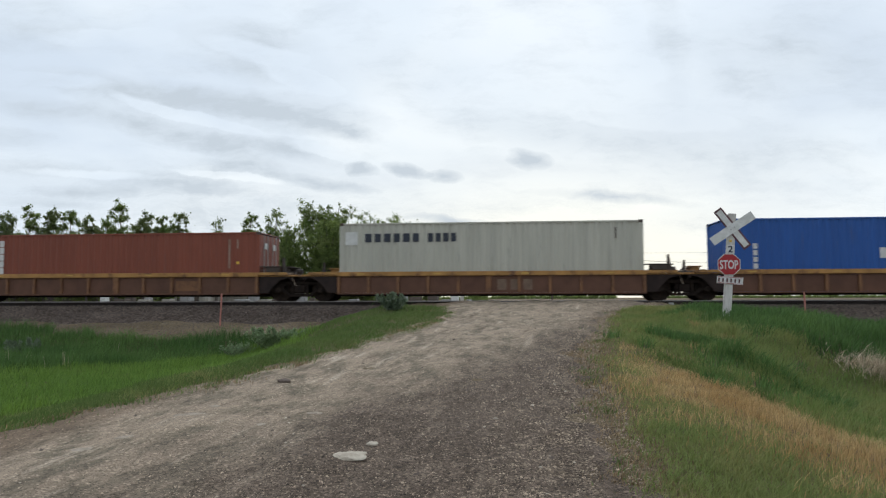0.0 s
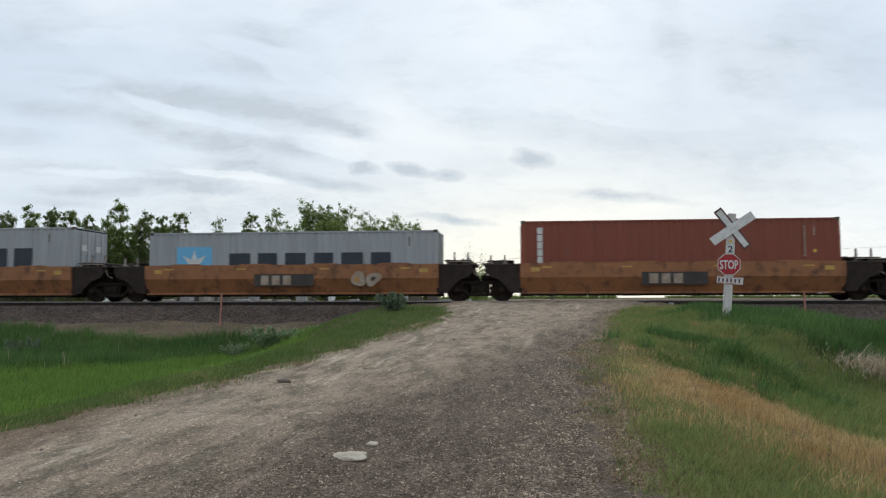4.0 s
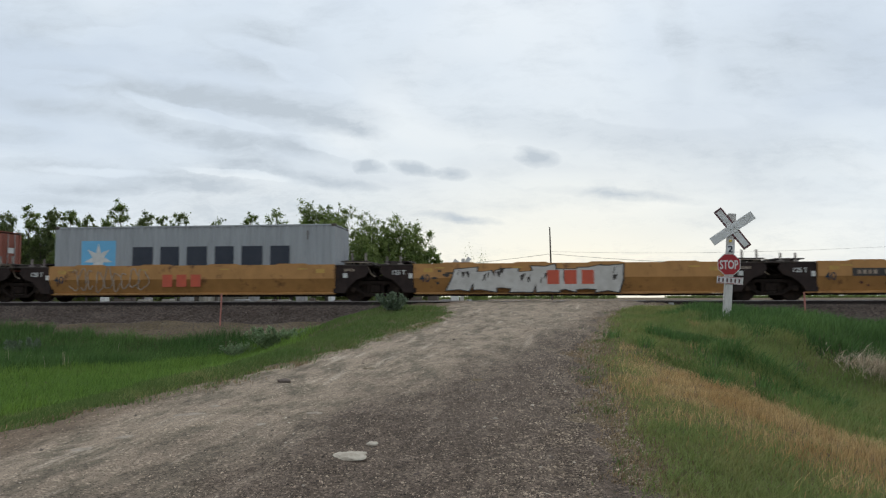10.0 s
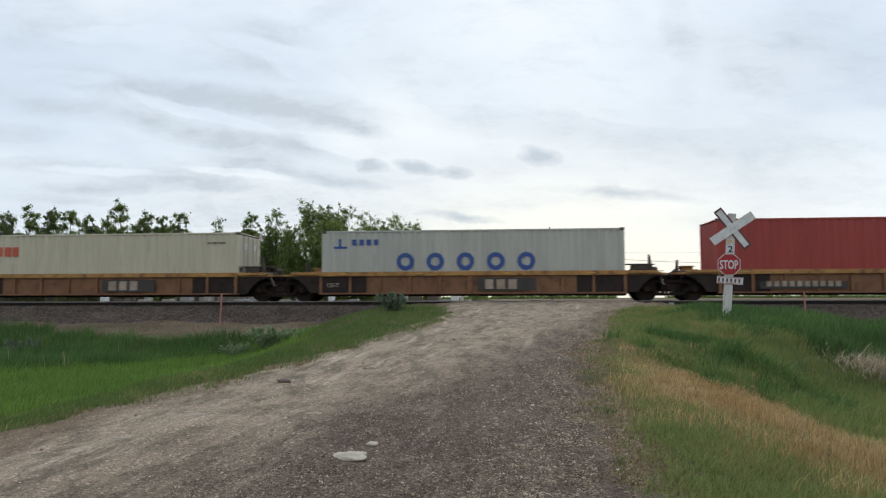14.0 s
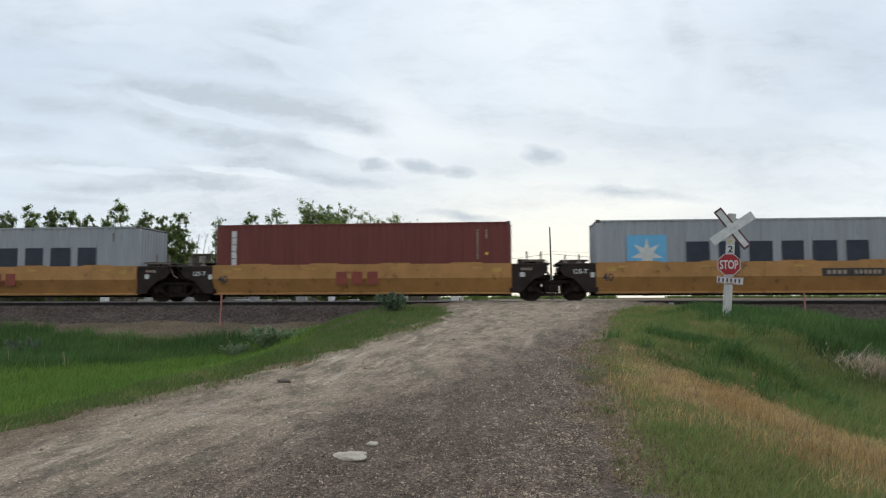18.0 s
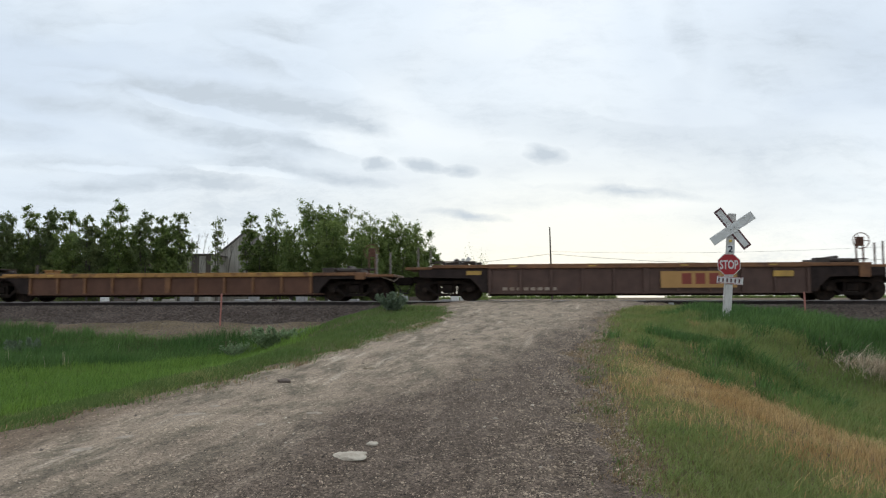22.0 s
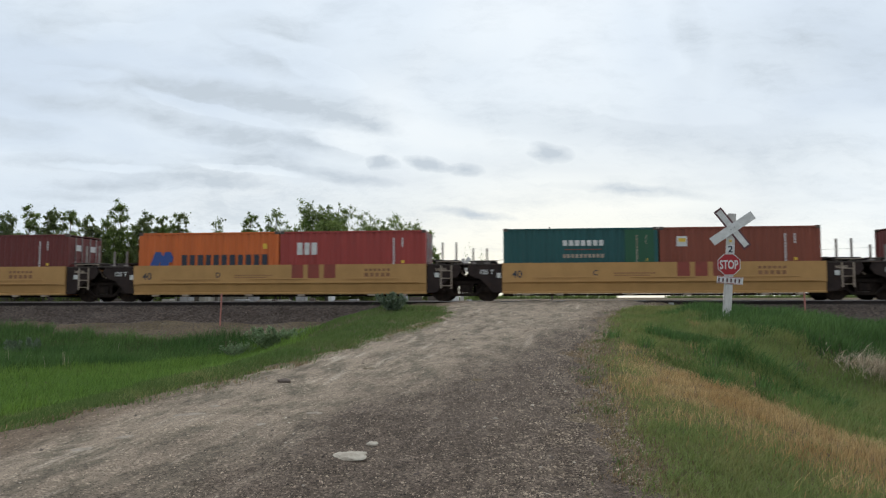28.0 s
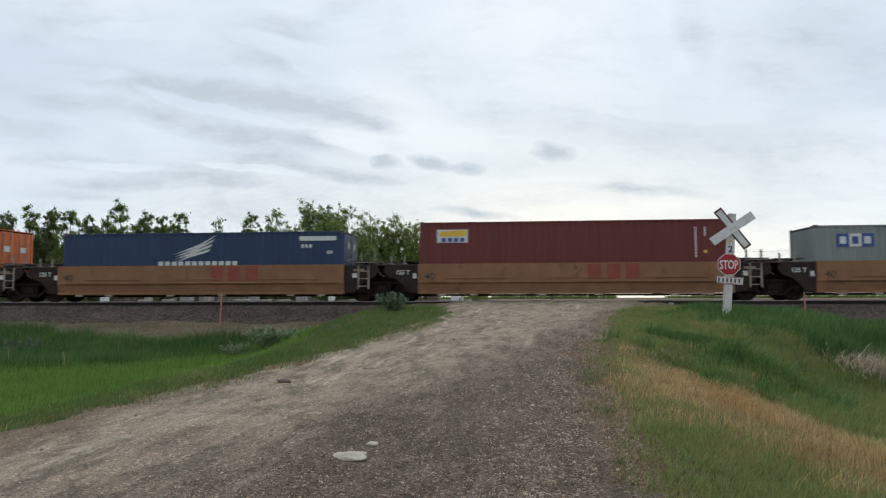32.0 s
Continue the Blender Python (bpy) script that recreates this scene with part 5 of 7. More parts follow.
# car 3: five orange wells
car3 = car_of(-56.35, 15.54, 5, "smooth", M_ORANGE, "weathered orange smooth-sided well car with worn stencils")
for (u, s), (colour, kind, h, d) in zip(car3, (("pale_grey", "five_blue", TALL, 1), ("brown_red", "column", TALL, 1), ("grey", "star", LOW, 1), ("grey", "star", TALL, 1), ("green", "two_words", LOW, 1))):
    load(s, colour, kind, h, d)
spray(car3[0][0], M_MINT, -5.6, 0.38, 4.8, 0.95, 6, 5)
spray(car3[0][0], M_PLATE, -5.2, 0.42, 4.2, 0.72, 5, 8, -1.51)
number_plate_bar(car3[0][0], 2.1, 0.92)
for i in (1, 2, 3):
    decal("mark_panel", M_PLATE, car3[i][0], -1.503, -1.45 + 0.4 * (i == 3), 1.05 + 0.4 * (i == 3), 0.62, 1.12)
    stencil_three(car3[i][0], M_FADED, -1.2 + 0.4 * (i == 3), 0.68, 0.38, -1.512)
spray(car3[2][0], M_FADED, 2.6, 0.6, 1.2, 0.6, 2, 9)
number_plate_bar(car3[4][0], -4.6, 0.85)

# cars 4 and 5: single orange wells
(u, s), = car_of(-138.35, 15.5, 1, "low", M_ORANGE, W_ORG)
number_plate_bar(u, -4.4, 0.86)
load(s, "dark_red", "badge", words="dark red container with a small square badge")
(u, s), = car_of(-158.25, 15.5, 1, "low", M_ORANGE, W_ORG)
number_plate_bar(u, -4.4, 0.86)
stencil_three(u, M_FADED, 2.6, 0.9, 0.28)
load(s, "sea_green", "two_words", words="blue-green container with two white words as blocks")

# car 6: five yellow wells, two of them empty
car6 = car_of(-177.9, 15.51, 5, "smooth", M_YELLOW, W_YEL, tag="125 T")
for i, (u, s) in enumerate(car6):
    lettering("stencil", "40", 0.42, M_INK, u, -5.9, -1.504, 0.78)
number_plate_bar(car6[0][0], -4.9, 0.92)
patches(car6[0][0], M_SPOT, -4.6, -0.4, 0.55, 1.0, 34, 4)
patches(car6[0][0], M_SPOT, 0.6, 5.6, 0.55, 1.05, 26, 7)
patches(car6[1][0], M_PLATE, -5.4, -4.2, 0.6, 1.35, 5, 6)
burner(car6[1][0], M_SILVER, -4.6, 0.34, 6.6, 1.1, 8, 11)
stencil_three(car6[1][0], M_ORREDINK, -0.9, 0.66, 0.55, -1.512)
load(car6[2][1], "grey", "star", doors=-1)
outline_spray(car6[2][0], M_FADED, -5.2, 0.42, 3.4, 0.95, 9, 12)
stencil_three(car6[2][0], M_ORREDINK, -1.2, 0.62, 0.5)
load(car6[3][1], "brown_red", "column")
outline_spray(car6[3][0], M_FADED, -5.0, 0.42, 3.9, 0.98, 11, 13)
stencil_three(car6[3][0], M_ORREDINK, -0.9, 0.72, 0.5)
burner(car6[3][0], M_SILVER, 1.3, 0.42, 3.0, 0.85, 5, 14)
load(car6[4][1], "dark_red", "short_column", LOW)
number_plate_bar(car6[4][0], -5.1, 0.85)
burner(car6[4][0], M_SILVER, -2.9, 0.78, 4.4, 0.62, 6, 15, rim=False)
burner(car6[4][0], M_FADED, -2.8, 0.32, 4.2, 0.44, 5, 16, rim=False)

# car 7: five ribbed wells
car7 = car_of(-259.6, 15.7, 5, "rib", M_OCHRE, "ochre-brown ribbed well car with dark ends", dark_ends=True)
for (u, s), (colour, kind, h) in zip(car7, (("brick_red", "emblem_white", TALL), ("pale_grey", "five_blue", LOW), ("cream", "small_red", LOW), ("bright_red", "south", TALL), ("grey", "star", TALL))):
    load(s, colour, kind, h)
for i in (1, 2, 3):
    u = car7[i][0]
    decal("mark_panel", M_PLATE, u, -1.512, 0.3, 2.6, 0.42, 0.92)
    stencil_three(u, M_FADED, 0.55, 0.48, 0.38, -1.52)
    lettering("stencil", "125-T", 0.22, M_FADED, u, -5.85, -1.436, 0.58)
for i in (0, 4):
    decal("number_plate", M_PLATE, car7[i][0], -1.512, -4.6, -1.4, 0.45, 0.72)
    marks("number_marks", M_FADED, car7[i][0], -1.52, -4.4, -1.6, 0.53, 0.74, 10)

# car 8: five yellow wells, all loaded
car8 = car_of(-342.1, 15.575, 5, "smooth", M_YELLOW, W_YEL, tag="125-T")
for (u, s), (colour, kind, d) in zip(car8, (("grey", "star", 1), ("maroon", "column", 1), ("grey", "star", -1), ("bright_red", "south", 1), ("dark_red", "flag", 1))):
    load(s, colour, kind, TALL, d)
    lettering("stencil", "40", 0.42, M_INK, u, -5.9, -1.504, 0.78)
for i in (1, 2, 3):
    stencil_three(car8[i][0], M_REDINK, -1.0, 0.68, 0.52)
number_plate_bar(car8[0][0], 2.3, 0.92)
number_plate_bar(car8[4][0], -3.9, 0.92)

# car 9: a single dark empty well
(u, s), = car_of(-424.1, 15.5, 1, "rib", M_DARKRIB, "empty dark brown ribbed well car", chord=M_RIBPOST, rise=0.27)
decal("mark_panel", M_NEWYEL, u, -1.512, 0.55, 3.4, 0.5, 1.14)
stencil_three(u, M_REDINK, 1.3, 0.64, 0.42, -1.52)
decal("notice", M_GLINT, u, -1.436, -7.0, -6.4, 1.04, 1.2)
decal("notice", M_GLINT, u, -1.512, 4.75, 5.5, 0.92, 1.14)
marks("number_marks", M_FADED, u, -1.43, -5.6, -3.4, 0.42, 0.54, 8)

# car 10: five ribbed wells, three empty
car10 = car_of(-443.5, 15.39, 5, "rib", M_RIB, W_RIB)
load(car10[3][1], "orange", "orange40", doors=-1, words="orange container with a blue emblem and dark name blocks")
load20(car10[4][1], -1, "blue", "blue20", "short blue container with white code marks")
load20(car10[4][1], 1, "orange", "orange20", "short orange container with a blue emblem")
for i in (1, 2, 3):
    stencil_three(car10[i][0], M_GHOST, 0.3, 0.45, 0.42, -1.43)

# car 11: five clean yellow wells
car11 = car_of(-524.62, 15.31, 5, "new", M_NEWYEL, W_NEW, tag="125 T", posts=0.9)
load20(car11[0][1], -1, "dark_red", "short_column"), load20(car11[0][1], 1, "orange", "orange20")
load20(car11[1][1], -1, "bottle_green", "green20", "short bottle-green container with white name blocks"), load20(car11[1][1], 1, "brown_red", "badge")
load20(car11[2][1], -1, "orange", "orange20"), load20(car11[2][1], 1, "brick_red", "white_word20")
load20(car11[3][1], -1, "dark_green", "green_word20"), load20(car11[3][1], 1, "dark_red", "badge")
load(car11[4][1], "dark_green", "four_white", words="dark green container with four wide-set white blocks")
for (u, s), letter in zip(car11, "BCDEA"):
    lettering("stencil", "40", 0.40, M_INK, u, -5.75, -1.504, 0.92)
    lettering("stencil", letter, 0.28, M_INK, u, -2.6, -1.504, 1.0)
    marks("data_marks", M_DULL, u, -1.504, -1.8, -0.2, 1.05, 1.10, 14)
    marks("data_marks", M_DULL, u, -1.504, -1.8, -0.4, 0.97, 1.01, 12)
    marks("data_marks", M_DULL, u, -1.504, 3.6, 4.7, 1.22, 1.32, 6)
    marks("data_marks", M_DULL, u, -1.504, 3.6, 4.7, 1.0, 1.15, 5)
    if letter in "CDE":
        stencil_three(u, M_REDINK, 0.55, 0.95, 0.55)
    else:
        number_plate_bar(u, 0.2 if letter == "B" else -3.3, 0.98, w=2.9, mat=M_WHITE)

# car 12: dull ochre wells
car12 = car_of(-605.44, 15.3, 4, "new", M_DULL, W_OCH, tag="125 T", posts=0.5)
for (u, s), (colour, kind, h) in zip(car12, (("grey_green", "three_panels", LOW), ("dark_red", "flag", TALL), ("navy", "wing", LOW), ("orange", "orange40", TALL))):
    load(s, colour, kind, h)
    lettering("stencil", "40", 0.40, M_GEAR, u, -5.85, -1.504, 0.86)
number_plate_bar(car12[0][0], -0.1, 0.95, w=3.1)
for i in (1, 2, 3):
    stencil_three(car12[i][0], M_REDINK, 0.5, 0.85, 0.6)

# ---- scenery ----
M_LEAF = material("poplar_leaves", (0.125, 0.176, 0.060), (0.205, 0.250, 0.094), rough=0.6, scale=0.9, fine=8, bump=0, island=0.45, world_space=True, spec=0.25, through_light=0.55)
M_LEAF2 = material("pale_poplar_leaves", (0.130, 0.172, 0.076), (0.195, 0.226, 0.106), rough=0.6, scale=0.9, fine=8, bump=0, island=0.4, world_space=True, spec=0.25, through_light=0.55)
M_BARK = material("grey_bark", (0.13, 0.115, 0.10), (0.08, 0.07, 0.06), rough=0.9, scale=4, stretch=(3, 3, 0.5))
M_BARN = material("weathered_grey_boards", (0.38, 0.355, 0.31), (0.27, 0.25, 0.215), rough=0.9, scale=1.2, stretch=(4, 4, 0.25), stain=(0.14, 0.12, 0.1), amount=0.42, stain_scale=1.5)
M_SHED = material("dark_weathered_boards", (0.13, 0.105, 0.085), (0.085, 0.07, 0.06), rough=0.9, scale=0.8, stretch=(3, 3, 0.3))
M_ROOF = material("dull_metal_roof", (0.21, 0.20, 0.19), (0.15, 0.14, 0.13), rough=0.6, scale=1.5)
M_SIGNWHITE = material("chalky_white_paint", (0.66, 0.66, 0.65), (0.52, 0.52, 0.5), rough=0.6, scale=7, stain=(0.33, 0.31, 0.29), amount=0.36, stain_scale=5)
M_POSTWHITE = material("peeling_white_timber", (0.60, 0.58, 0.55), (0.42, 0.40, 0.37), rough=0.8, scale=4, stretch=(5, 5, 0.6), stain=(0.2, 0.17, 0.14), amount=0.40, stain_scale=4)
M_SIGNRED = material("sign_red", (0.36, 0.016, 0.022), (0.31, 0.015, 0.02), rough=0.45, scale=6, grain=0.08)
M_SIGNEDGE = material("dark_maroon_border", (0.12, 0.045, 0.05), (0.09, 0.04, 0.045), rough=0.6)
M_STAKE = material("pink_painted_stake", (0.42, 0.17, 0.14), (0.32, 0.14, 0.11), rough=0.8, scale=8)
M_STEELGREY = material("grey_galvanised_steel", (0.33, 0.33, 0.33), (0.25, 0.24, 0.23), rough=0.5, metal=0.3)
M_POLE = material("weathered_pole_timber", (0.14, 0.115, 0.095), (0.09, 0.075, 0.06), rough=0.9, scale=3, stretch=(4, 4, 0.3))
M_WIRE = material("dull_wire", (0.12, 0.12, 0.12), (0.09, 0.09, 0.09), rough=0.6)
M_SAGE = material("grey_green_sage_leaves", (0.16, 0.205, 0.145), (0.12, 0.155, 0.11), rough=0.8, scale=3, bump=0, island=0.35, world_space=True, spec=0.15, through_light=0.35)
M_WEED = material("dull_green_weed_leaves", (0.225, 0.30, 0.18), (0.17, 0.235, 0.125), rough=0.8, scale=3, bump=0, island=0.35, world_space=True, spec=0.15, through_light=0.35)
M_GRASS = material("tall_green_grass", (0.062, 0.124, 0.040), (0.108, 0.186, 0.060), rough=0.6, scale=0.5, fine=5, bump=0, island=0.45, world_space=True, spec=0.2, through_light=0.35)
M_LAWN = material("short_yellow_green_grass", (0.170, 0.235, 0.079), (0.268, 0.262, 0.115), rough=0.7, scale=0.7, fine=5, bump=0, island=0.28, world_space=True, spec=0.15, through_light=0.35)
M_LIME = material("bright_lime_grass", (0.172, 0.275, 0.060), (0.125, 0.215, 0.050), rough=0.6, scale=0.5, fine=5, bump=0, island=0.4, world_space=True, spec=0.2, through_light=0.35)
M_VERGE = material("dark_green_verge_grass", (0.098, 0.158, 0.050), (0.135, 0.178, 0.064), rough=0.7, scale=0.7, fine=5, bump=0, island=0.3, world_space=True, spec=0.15, through_light=0.35)
M_LITTER = material("trodden_dead_grass", (0.33, 0.235, 0.135), (0.22, 0.155, 0.09), rough=0.85, scale=2, fine=5, bump=0, island=0.4, world_space=True, spec=0.1)
M_STRAW = material("bleached_straw", (0.58, 0.48, 0.35), (0.46, 0.37, 0.26), rough=0.8, scale=2, fine=5, bump=0, island=0.4, world_space=True, spec=0.15)
M_MID = material("rough_bank_grass", (0.142, 0.213, 0.068), (0.246, 0.248, 0.103), rough=0.65, scale=0.6, fine=5, bump=0, island=0.28, world_space=True, spec=0.15, through_light=0.35)
M_DRY = material("dry_straw_grass", (0.54, 0.405, 0.23), (0.39, 0.245, 0.12), rough=0.8, scale=1.2, fine=5, bump=0, island=0.4, world_space=True, spec=0.15, through_light=0.35)
M_STONE = material("pale_limestone", (0.47, 0.42, 0.34), (0.34, 0.29, 0.23), rough=0.9, scale=9, fine=60, bump=0.3, island=0.45, world_space=True)
M_SLAB = material("dust_covered_stone", (0.40, 0.345, 0.28), (0.27, 0.225, 0.18), rough=0.95, scale=14, fine=60, bump=0.5, world_space=True, spec=0.1)
M_PEBBLE = material("mixed_gravel_stones", (0.38, 0.30, 0.22), (0.15, 0.113, 0.083), rough=0.9, scale=6, fine=60, bump=0.2, island=0.6, world_space=True, spec=0.2)
M_BSTONE = material("ballast_stones", (0.165, 0.132, 0.112), (0.085, 0.067, 0.057), rough=0.9, scale=1.5, fine=40, bump=0.2, island=0.42, world_space=True, spec=0.2)


def px(x):
    return (x - 784) / 1268.0


def lift_of(y):
    return (527.6 - y) / 1268.0


def mesh_thing(name, maker, mat, at=None, bevel=0.0, parent=None, label=""):
    return piece(name, (name, len(MESHES)), maker, mat, parent, at, label, bevel)


# crossing sign: leaning white post, crossbuck, stop sign, tracks plate
base = place(px(1283), 0, 18.8)
sign = new("crossing_sign")
sign.matrix_basis = pose(base.x, base.y, -0.60, 0, 4.2, -8)
tagged(sign, "leaning white timber post with crossbuck and red stop sign", "railway sign")


def post_shape(bm):
    box(bm, -0.10, 0.10, -0.08, 0.08, -0.3, 2.93)


mesh_thing("post", post_shape, M_POSTWHITE, None, 0.015, sign, "peeling white timber post")


def blade(name, a, y, border):
    f = pose(0.02, y, 2.53, 0, a, 0)
    b = mesh_thing(name, boxes((-0.62, 0.62, -0.008, 0.008, -0.115, 0.115)), M_SIGNEDGE if border else M_SIGNWHITE, f, 0.004, sign, "white crossbuck blade" + (" with dark border" if border else ""))
    if border:
        mesh_thing("blade_face", boxes((-0.57, 0.57, -0.014, -0.0085, -0.072, 0.072)), M_SIGNWHITE, None, 0.0, b)
    return b


blade("blade", 50, -0.095, True)
bl = blade("blade", -38, -0.118, False)
for k in (-0.05, 0.06):
    mesh_thing("bolt", lambda bm: tube(bm, (k, -0.008, 0), (k, -0.022, 0), 0.015), M_STEELGREY, None, 0, bl)


def octagon(bm, r, y0, y1):
    prism(bm, [(r * math.cos(math.pi / 8 + i * math.pi / 4), r * math.sin(math.pi / 8 + i * math.pi / 4)) for i in range(8)], y0, y1)


stop = mesh_thing("stop_plate", lambda bm: octagon(bm, 0.302, -0.004, 0.004), M_SIGNWHITE, pose(-0.02, -0.10, 1.585, 0, -4), 0, sign, "red octagonal stop sign with white letters")
mesh_thing("red_face", lambda bm: octagon(bm, 0.284, -0.009, -0.0045), M_SIGNRED, None, 0, stop)
lettering("letters", "STOP", 0.315, M_SIGNWHITE, stop, -0.232, -0.013, -0.111, 0.60)
plate = mesh_thing("tracks_plate", boxes((-0.10, 0.10, -0.006, 0.006, -0.11, 0.11)), M_SIGNWHITE, pose(0.0, -0.095, 1.99), 0, sign)
lettering("numeral", "2", 0.24, M_INK, plate, -0.065, -0.010, -0.085)
bar = mesh_thing("name_plate", boxes((-0.32, 0.32, -0.006, 0.006, -0.095, 0.095)), M_SIGNWHITE, pose(0.02, -0.10, 1.17, 0, 1), 0, sign, "white plate with plain dark bars")
for i in range(6):
    mesh_thing("plate_mark", boxes((-0.29 + i * 0.10, -0.25 + i * 0.10, -0.011, -0.0065, -0.05, 0.05)), M_SIGNEDGE, None, 0, bar)
for z in (0.075, -0.085):
    mesh_thing("plate_line", boxes((-0.30, 0.30, -0.011, -0.0065, z, z + 0.012)), M_SIGNRED, None, 0, bar)
mesh_thing("reflector", boxes((-0.028, 0.028, -0.006, 0.006, -0.028, 0.028)), M_YELINK, pose(-0.01, -0.095, 2.2), 0, sign)

# the same sign seen from behind beyond the line
b2 = place(px(816), 0, 39.5)
back = new("crossing_sign")
back.matrix_basis = pose(b2.x, b2.y, -1.0, 0, 2, 0)
tagged(back, "grey back of a crossbuck sign beyond the rails", "railway sign")
mesh_thing("post", lambda bm: box(bm, -0.09, 0.09, -0.07, 0.07, -0.6, 3.30), M_POSTWHITE, None, 0.015, back)
for a, y in ((32, 0.10), (-55, 0.08)):
    mesh_thing("blade", boxes((-0.62, 0.62, -0.01, 0.01, -0.115, 0.115)), M_SIGNWHITE, pose(0, y, 2.85, 0, a), 0.004, back)

# marker stakes, short post, sage bush
for x, ytop, d, lean in ((391, 517, 27.0, 2), (1423, 510, 26.6, -1)):
    p = place(px(x), 0, d)
    st = mesh_thing("marker_stake", lambda bm: prism(bm, [(-0.03, -0.3), (0.03, -0.3), (0.034, 0.86), (0.0, 0.93), (-0.03, 0.88)], -0.012, 0.012), M_STAKE, pose(p.x, p.y, -0.60, 0, lean, 0), 0.003)
    tagged(st, "faded pink wooden survey stake in the ballast", "stake", "survey stakes")
p = place(px(1187), 0, 27.4)
st = mesh_thing("marker_post", boxes((-0.09, 0.09, -0.07, 0.07, -0.6, 0.33)), M_STEELGREY, pose(p.x, p.y, -0.40), 0.02)
tagged(st, "short grey marker post beside the rails", "post")


def leaf_cloud(rng, centres, radii, count, size, weight=None):
    """count small leaf quads scattered in ellipsoid clumps; returns vertices and faces."""
    if weight is None:
        pick = rng.randint(0, len(centres), count)
    else:
        share = np.asarray(weight, float)
        pick = rng.choice(len(centres), count, p=share / share.sum())
    d = rng.normal(size=(count, 3))
    d /= np.linalg.norm(d, axis=1)[:, None]
    r = np.minimum(np.abs(rng.normal(0.0, 0.62, count)) + 0.08, 1.3)
    pos = centres[pick] + d * (radii[pick] * r[:, None])
    a = rng.normal(size=(count, 3))
    a /= np.linalg.norm(a, axis=1)[:, None]
    b = np.cross(a, rng.normal(size=(count, 3)))
    b /= np.linalg.norm(b, axis=1)[:, None]
    s = size * rng.uniform(0.6, 1.35, count)[:, None]
    tri = np.stack([pos - a * s - b * s * 0.45, pos + a * s * 0.2 + b * s * 0.8, pos + a * s], 1)
    faces = np.arange(count * 3).reshape(count, 3)
    return tri.reshape(-1, 3), faces


def mesh_from(name, verts, faces, mat):
    me = bpy.data.meshes.new(name)
    n, k = len(faces), faces.shape[1]
    me.vertices.add(len(verts))
    me.vertices.foreach_set("co", np.asarray(verts, np.float32).ravel())
    me.loops.add(n * k)
    me.loops.foreach_set("vertex_index", faces.astype(np.int32).ravel())
    me.polygons.add(n)
    me.polygons.foreach_set("loop_start", np.arange(0, n * k, k, dtype=np.int32))
    me.update(calc_edges=True)
    me.materials.append(mat)
    return me


